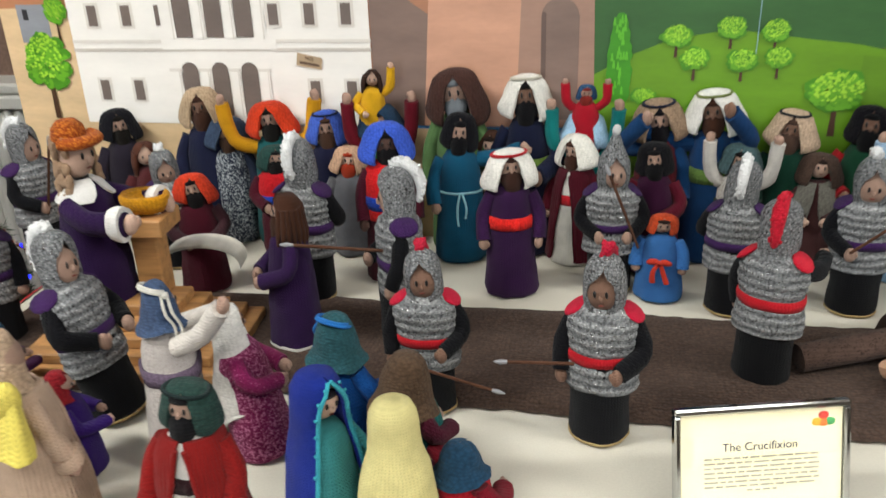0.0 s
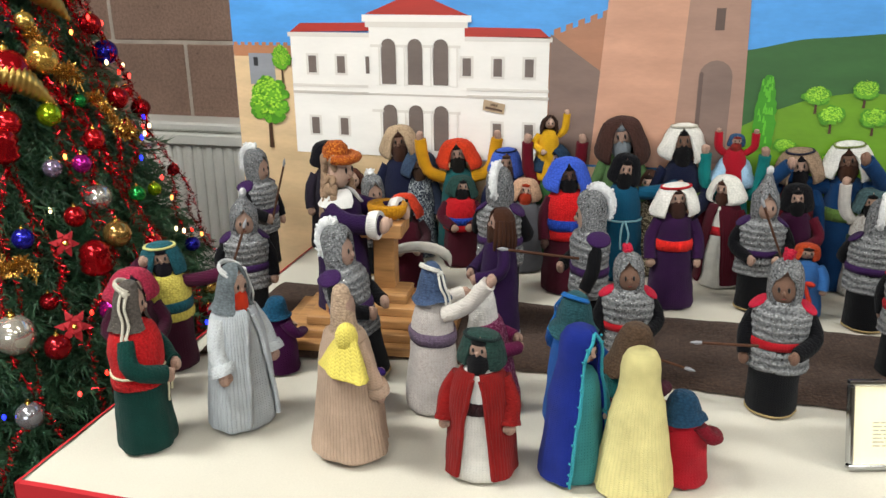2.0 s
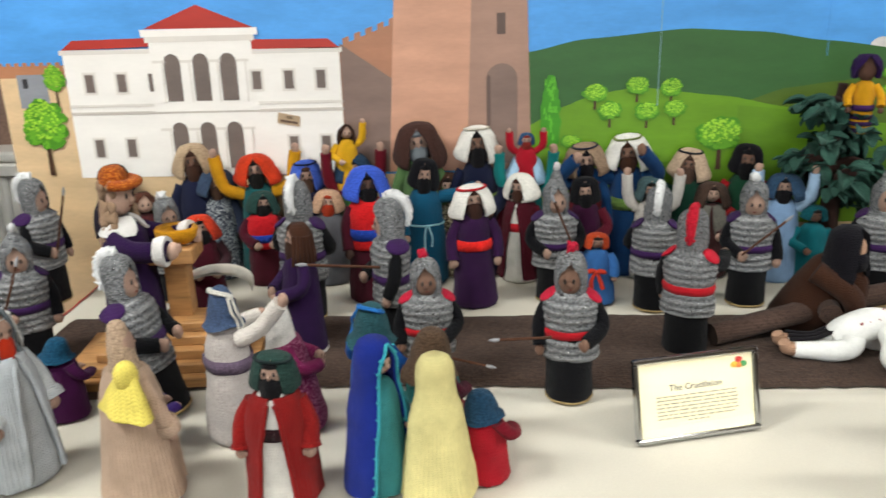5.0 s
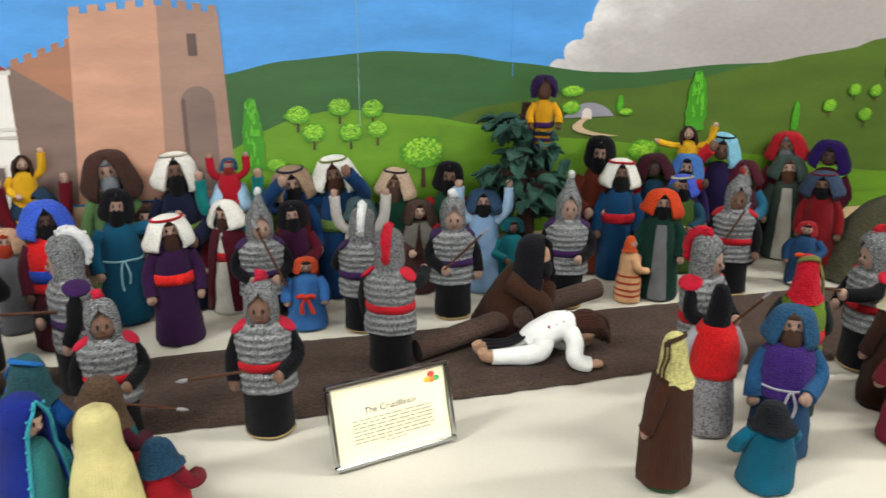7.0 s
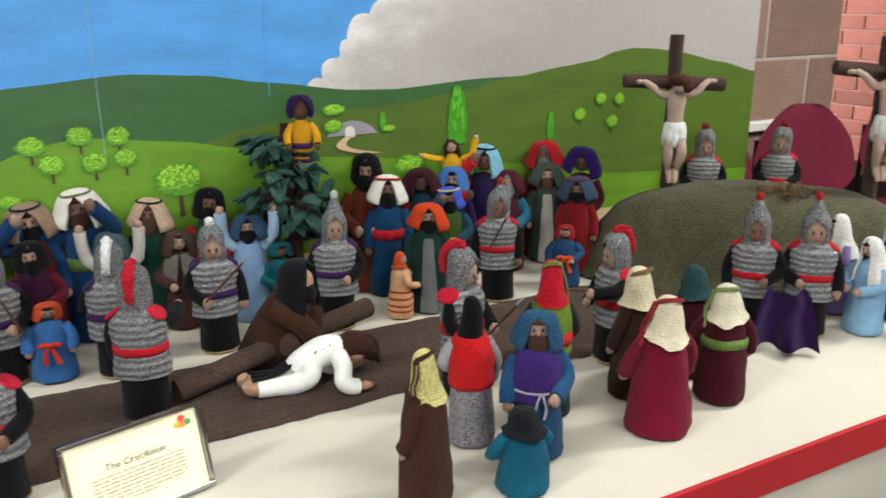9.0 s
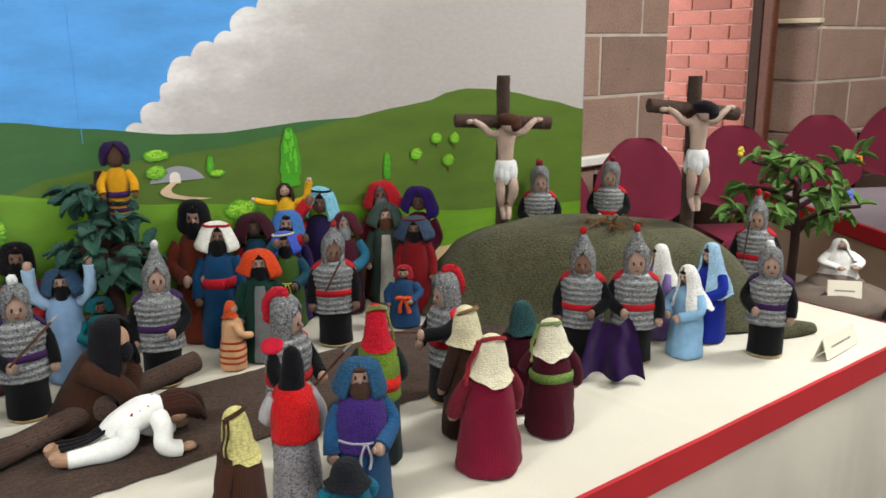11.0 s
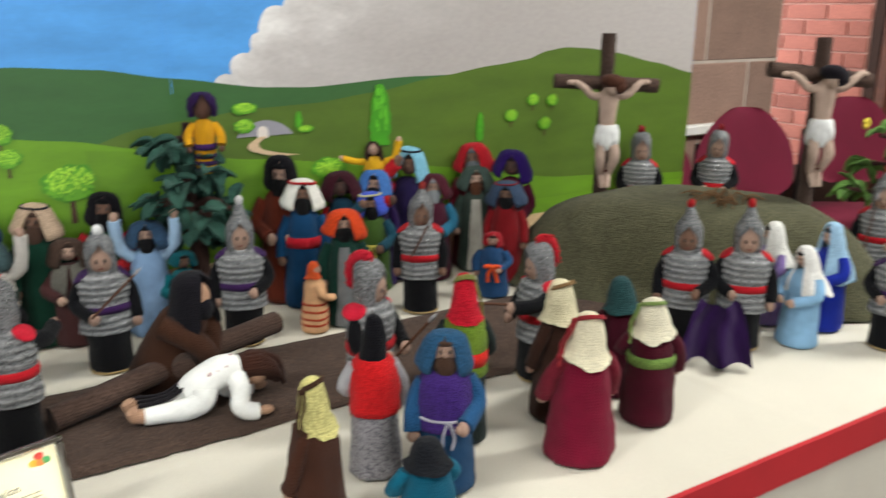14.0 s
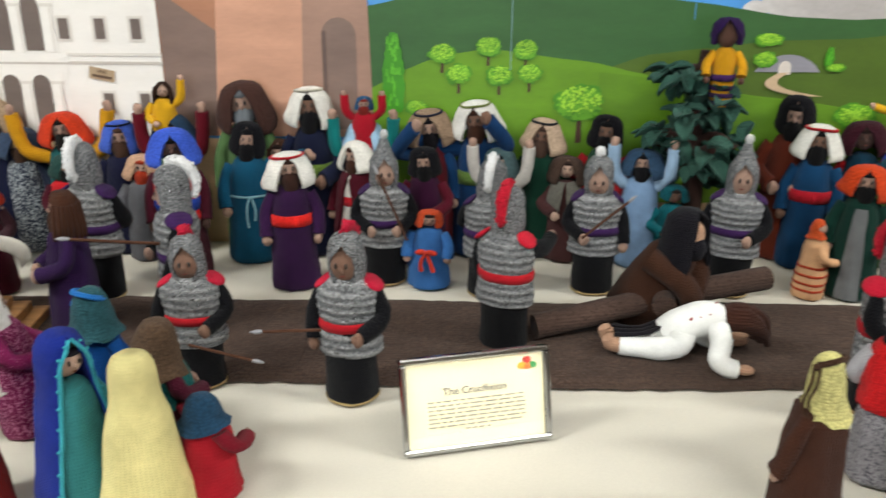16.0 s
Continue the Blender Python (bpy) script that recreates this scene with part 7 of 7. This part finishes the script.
def tree_radius(z):
    return 0.345 * max(0.03, 2.12 - z)


gen = np.random.default_rng(77)


def boughs(count, a0, a1, z0, z1, per):
    """Roots, tips and axes of drooping twigs with side shoots, and their needles as thin triangles."""
    z = gen.uniform(z0, z1, count)
    a = np.radians(gen.uniform(a0, a1, count))
    R = 0.345 * np.maximum(0.03, 2.12 - z) * gen.uniform(0.70, 1.05, count)
    L = np.minimum(0.22, R * 0.7)
    o = np.stack([np.cos(a), np.sin(a), np.zeros(count)], 1)
    t = np.stack([-np.sin(a), np.cos(a), np.zeros(count)], 1)
    up = np.array([0, 0, 1.0])
    root = o * (R - L)[:, None] + up * (z + 0.02)[:, None]
    out = []
    for shoot, start, share in ((0.0, 0.0, 1.0), (0.8, 0.35, 0.5), (-0.8, 0.35, 0.5), (0.7, 0.65, 0.35), (-0.7, 0.65, 0.35)):
        d = o + t * shoot - up * gen.uniform(0.15, 0.6, count)[:, None]
        d /= np.linalg.norm(d, axis=1)[:, None]
        main = o - up * 0.35
        q0 = root + main * (L * start)[:, None]
        n = int(per * share)
        u = gen.uniform(0, 1, (count, n, 1))
        c = q0[:, None] + d[:, None] * u * (L * share)[:, None, None]
        v = gen.normal(size=(count, n, 3))
        v -= (v * d[:, None]).sum(2, keepdims=True) * d[:, None]
        v /= np.linalg.norm(v, axis=2, keepdims=True)
        tip = c + (v * 0.75 + d[:, None] * 0.65) * gen.uniform(0.018, 0.034, (count, n, 1))
        w = np.cross(np.broadcast_to(d[:, None], v.shape), v) * 0.0019
        out.append(np.stack([c + w, c - w, tip], 2).reshape(-1, 3))
    return np.concatenate(out)


tri = np.concatenate([boughs(2300, -150, 70, 0.45, 1.85, 62), boughs(500, 70, 210, 0.3, 2.0, 40), boughs(300, -150, 70, 0.2, 0.5, 50)])
vv, ff = tri.tolist(), np.arange(len(tri)).reshape(-1, 3).tolist()
me = bpy.data.meshes.new("needles")
me.from_pydata(vv, [], ff)
me.materials.append(NEEDLE)
part("needles", me, xt, "dark green needles")
# Solid filler cone closes the view through; its dark green paints the inner shade.
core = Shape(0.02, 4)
core.lathe([(0.25, 0.25), (0.36, 0.35), (0.26, 0.8), (0.15, 1.3), (0.06, 1.8), (0.01, 2.0)], surface("core_shade", "14241a", 0.9), n=20)
part("inner_bough", core, xt, "dark filler cone added inside the boughs, coloured as their shade")

BAUBLES = ["b0141c", "98161e", "a8121a", "8c141c", "b0141c", "a8121a", "c01a20", "98161e", "b01a1c", "9c1f24", "8fae1c", "b0208a", "1f8a3c", "b08a4c", "8a8a90", "2a2ab0", "c25a24", "a01c2c", "c0a050", "c8c4bc"]


def on_tree(az, z, out=1.0):
    r = tree_radius(z) * out
    return Vector((CTX + math.cos(az) * r, CTY + math.sin(az) * r, z))


def bauble(p, r, h, i):
    b = holder("bauble", pose(*p), "glossy glass bauble hanging on the fir tree", "bauble", "baubles on the tree")
    s = Shape()
    s.ball((0, 0, 0), r, shiny("glass_" + h, h, 0.13, 0.75), 20, 14)
    part("ball", s, b)
    s = Shape()
    s.lathe([(r * 0.2, r * 0.96), (r * 0.2, r * 1.14), (r * 0.08, r * 1.18)], shiny("gold_cap", "c8a24c", 0.25), n=10)
    s.ring((0, 0, r * 1.28), r * 0.1, r * 0.025, shiny("gold_cap", "c8a24c"), turn=Matrix.Rotation(1.57, 3, "X"), n=10, k=5)
    part("cap", s, b)


rnd = random.Random(12)
hung = []
for az, z, r, h in ((-46, 0.743, 0.038, "e2ddd0"), (-33, 1.203, 0.042, "b0141c"), (-20, 1.219, 0.030, "c9a04a"), (-24, 1.119, 0.023, "9ab81c"), (-12, 1.060, 0.022, "c01a20"),
                    (7, 1.125, 0.023, "a8121a"), (-19, 1.020, 0.019, "b0208a"), (-4, 0.936, 0.018, "1f8a3c"), (-40, 0.907, 0.020, "2a2ab0"), (-16, 0.876, 0.028, "a07c44"),
                    (-46, 0.598, 0.026, "a8a8ae"), (-28, 1.022, 0.018, "9c8ca8"), (-37, 1.112, 0.025, "c01a20"), (-26, 0.928, 0.021, "a8121a"), (-38, 0.705, 0.025, "98161e"), (-22, 1.291, 0.019, "c0a050")):
    p = on_tree(radians(az), z, 1.0)
    hung.append((p, r))
    bauble(p, r, h, len(hung))
while len(hung) < 92:
    az, z, r = radians(rnd.uniform(-128, 44)), rnd.uniform(0.5, 1.62), rnd.choice((0.018, 0.021, 0.024, 0.027, 0.032))
    r *= 0.85
    p = on_tree(az, z, rnd.uniform(0.90, 0.99))
    if all((p - q).length > r + s + 0.016 for q, s in hung):
        hung.append((p, r))
        bauble(p, r, BAUBLES[len(hung) % len(BAUBLES)], len(hung))
LIGHTS = {"red": (1.0, 0.02, 0.01), "warm": (1.0, 0.32, 0.06), "scarlet": (1.0, 0.04, 0.03), "blue": (0.01, 0.02, 1.0), "white": (1.0, 0.72, 0.38)}
keys = list(LIGHTS)
for i in range(130):
    az = radians(rnd.uniform(-125, 46))
    z = rnd.uniform(0.45, 1.75)
    s = Shape()
    s.ball((0, 0, 0), (0.0036, 0.0036, 0.006), glow("fairy_" + keys[i % 5], LIGHTS[keys[i % 5]], 5.0), 8, 6)
    thing("fairy_light", s, Matrix.Translation(on_tree(az, z, rnd.uniform(0.92, 1.0))), "tiny glowing coloured bulb on the fir tree", "fairy light", "fairy lights")
TIN_R, TIN_G = shiny("red_tinsel", "b0101c", 0.25, 0.9), shiny("gold_tinsel", "c89a4c", 0.25, 0.9)
for g in range(38):
    s = Shape()
    a0, z0 = radians(-125 + (g * 61) % 150), 1.95 - 0.11 * (g % 7)
    red = g % 5
    pts = []
    for k in range(40):
        u = k / 39
        az = a0 + u * (0.42 if g % 2 else -0.34) + 0.05 * math.sin(u * 13 + g)
        z = z0 - (0.75 + 0.08 * (g % 5)) * u + 0.03 * math.sin(u * 17 + g)
        pts.append(on_tree(az, max(0.3, z), 0.985 + 0.03 * math.sin(u * 23 + g * 2)))
    v2, f2 = [], []
    for k in range(39):
        for q in range(16):
            c = pts[k].lerp(pts[k + 1], q / 16)
            d = Vector((rnd.gauss(0, 1), rnd.gauss(0, 1), rnd.gauss(0, 1))).normalized()
            w = d.orthogonal().normalized() * 0.0008
            k0 = len(v2)
            L = rnd.uniform(0.006, 0.014)
            v2 += [c + w, c - w, c + d * L - w, c + d * L + w]
            f2.append((k0, k0 + 1, k0 + 2, k0 + 3))
    s.add(v2, f2, TIN_R if red else TIN_G)
    thing("tinsel", s, None, "strand of %s tinsel hung on the fir tree" % ("red" if red else "gold"), "tinsel", "tinsel strands", smooth=False)

# ornaments of other shapes: ribbed gold horns, red flowers, striped drums, a fluffy gold garland
def horn(p, az):
    h = Shape()
    rows = []
    for k in range(34):
        u = k / 33
        r = 0.006 + 0.021 * math.sin(math.pi * min(1.0, 0.12 + u * 0.9)) + 0.0022 * math.sin(k * 2.1)
        c = Vector((-0.055 + 0.11 * u, 0, 0.035 - 0.075 * u * u))
        rows.append([c + Vector((0.3 * r * math.sin(a), r * math.cos(a), r * math.sin(a))) for a in (2 * math.pi * j / 14 for j in range(14))])
    h.grid(rows, shiny("gold_foil", "c9a558", 0.3, 0.85), True)
    thing("gold_horn", h, pose(*p, 0, 0, math.degrees(az) + 90), "ribbed gold foil horn hanging on the fir tree", "ornament", fix=True)


def poinsettia(p, az, r):
    f = Shape()
    out = Vector((math.cos(az), math.sin(az), 0.25)).normalized()
    side = out.cross(Vector((0, 0, 1))).normalized()
    up = side.cross(out)
    red = surface("red_velvet", "b01420", 0.7, 200, 30, 0.25, 0.3)
    for ring, n, k in ((0.006, 6, 1.0), (0.012, 5, 0.62)):
        for j in range(n):
            a = 2 * math.pi * (j + ring * 40) / n
            d = side * math.cos(a) + up * math.sin(a)
            w = d.cross(out)
            tip = d * r * k + out * ring
            f.add([out * ring, d * r * k * 0.5 + w * r * 0.22 + out * (ring + 0.004), tip, d * r * k * 0.5 - w * r * 0.22 + out * (ring + 0.004)], [(0, 1, 2, 3), (3, 2, 1, 0)], red)
    f.ball(out * 0.014, 0.006, shiny("gold_cap", "c8a24c"), 8, 6)
    thing("poinsettia", f, Matrix.Translation(p), "red velvet poinsettia flower on the fir tree", "ornament", smooth=False)


def drum(p):
    d = Shape()
    d.lathe([(0.005, -0.034), (0.024, -0.031), (0.031, -0.020), (0.027, -0.013), (0.032, -0.006), (0.027, 0.001), (0.032, 0.008), (0.027, 0.015), (0.029, 0.022), (0.014, 0.032), (0.004, 0.036)], shiny("glass_a8121a", "a8121a", 0.13, 0.75), n=22)
    thing("ribbed_bauble", d, Matrix.Translation(p), "ribbed shiny red bauble hanging on the fir tree", "bauble", "baubles on the tree")


for az, z in ((-30, 1.172), (-12, 1.33), (-58, 1.05)):
    horn(on_tree(radians(az), z, 1.02), radians(az))
for az, z, r in ((-34, 0.735, 0.036), (-60, 0.86, 0.04), (-31, 0.885, 0.030), (-15, 0.79, 0.032), (-48, 1.02, 0.036)):
    poinsettia(on_tree(radians(az), z, 1.0), radians(az), r)
for az, z in ((-40, 1.075), (-24, 0.845), (-66, 0.70)):
    drum(on_tree(radians(az), z, 1.0))
for a0, z0 in ((-22, 1.26), (-6, 1.13), (-52, 0.93)):
    gs, v2, f2 = Shape(), [], []
    for q in range(900):
        u = q / 900
        c = on_tree(radians(a0 + 13 * u), z0 - 0.10 * u + 0.02 * math.sin(u * 9), 1.0)
        d = Vector((rnd.gauss(0, 1), rnd.gauss(0, 1), rnd.gauss(0, 1))).normalized()
        w = d.orthogonal().normalized() * 0.0009
        k0, L = len(v2), rnd.uniform(0.010, 0.022)
        v2 += [c + w, c - w, c + d * L - w, c + d * L + w]
        f2.append((k0, k0 + 1, k0 + 2, k0 + 3))
    gs.add(v2, f2, TIN_G)
    thing("tinsel", gs, None, "fluffy bunch of gold tinsel on the fir tree", "tinsel", "tinsel strands", smooth=False)

# ---------------------------------------------------------------- blocks and bricks, piece by piece
def piece_mesh(name, w, h, d, mat, bevel=0.004):
    return one_box((0, 0, 0), (w, d, h), mat, bevel).mesh(name, False)


BW, BH, J = 0.586, 0.277, 0.014
full = piece_mesh("block", BW, BH, 0.05, BLOCK)
for row in range(11):
    z = 0.84 - 3 * 0.291 + 0.291 * row + 0.0
    for k in range(-6, 16):
        x = -0.35 + k * (BW + J) - (0 if row % 2 else (BW + J) / 2)
        if x + 0.05 > X_END or x < -3.5 or z < -0.05 or z + BH > ROOM_TOP:
            continue
        if x + BW + J > X_END:
            part("block", piece_mesh("cut_block", X_END - x - J, BH, 0.05, BLOCK), wall, m=pose(x + J / 2, WALL_Y, z + J / 2))
            continue
        part("block", full, wall, m=pose(x + J / 2, WALL_Y, z + J / 2))
px0 = X_FRAME + 0.17
PW = 0.742
wide_block = piece_mesh("wide_block", PW, BH, 0.05, BLOCK)
for row in range(11):
    z = 0.873 - 3 * 0.291 + 0.291 * row
    if z < -0.05 or z + BH > ROOM_TOP:
        continue
    for k in range(5):
        x = px0 + k * (PW + J) - ((PW + J) / 2 if row % 2 else 0)
        w = PW
        if x < px0 - 0.01:
            part("block", piece_mesh("half_block", PW / 2 - J, BH, 0.05, BLOCK), pier, m=pose(px0 + J / 2, PIER_Y, z + J / 2))
            continue
        if x + w > 9.0:
            continue
        part("block", wide_block, pier, m=pose(x + J / 2, PIER_Y, z + J / 2))
    side = piece_mesh("side_block", 0.05, BH, 0.44 if row % 2 else 0.30, BLOCK)
    part("block", side, pier, m=pose(px0 - 0.012, PIER_Y + 0.012, z + J / 2))
    part("block", piece_mesh("side_block", 0.05, BH, 0.5, BLOCK), pier, m=pose(px0 - 0.012, PIER_Y + (0.464 if row % 2 else 0.324), z + J / 2))
brick = piece_mesh("brick", 0.05, 0.076, 0.252, BRICK, 0.004)
half_brick = piece_mesh("half_brick", 0.05, 0.076, 0.121, BRICK, 0.004)
for row in range(32):
    for k in range(-1, 7):
        y = 3.755 + k * 0.262 - (0.131 if row % 2 else 0)
        if y < 3.74:
            if row % 2 and k == 0:
                part("brick", half_brick, reveal, m=pose(5.985 - 0.012, 3.755, 0.3 + row * 0.0845))
            continue
        part("brick", brick, reveal, m=pose(5.985 - 0.012, y, 0.3 + row * 0.0845))
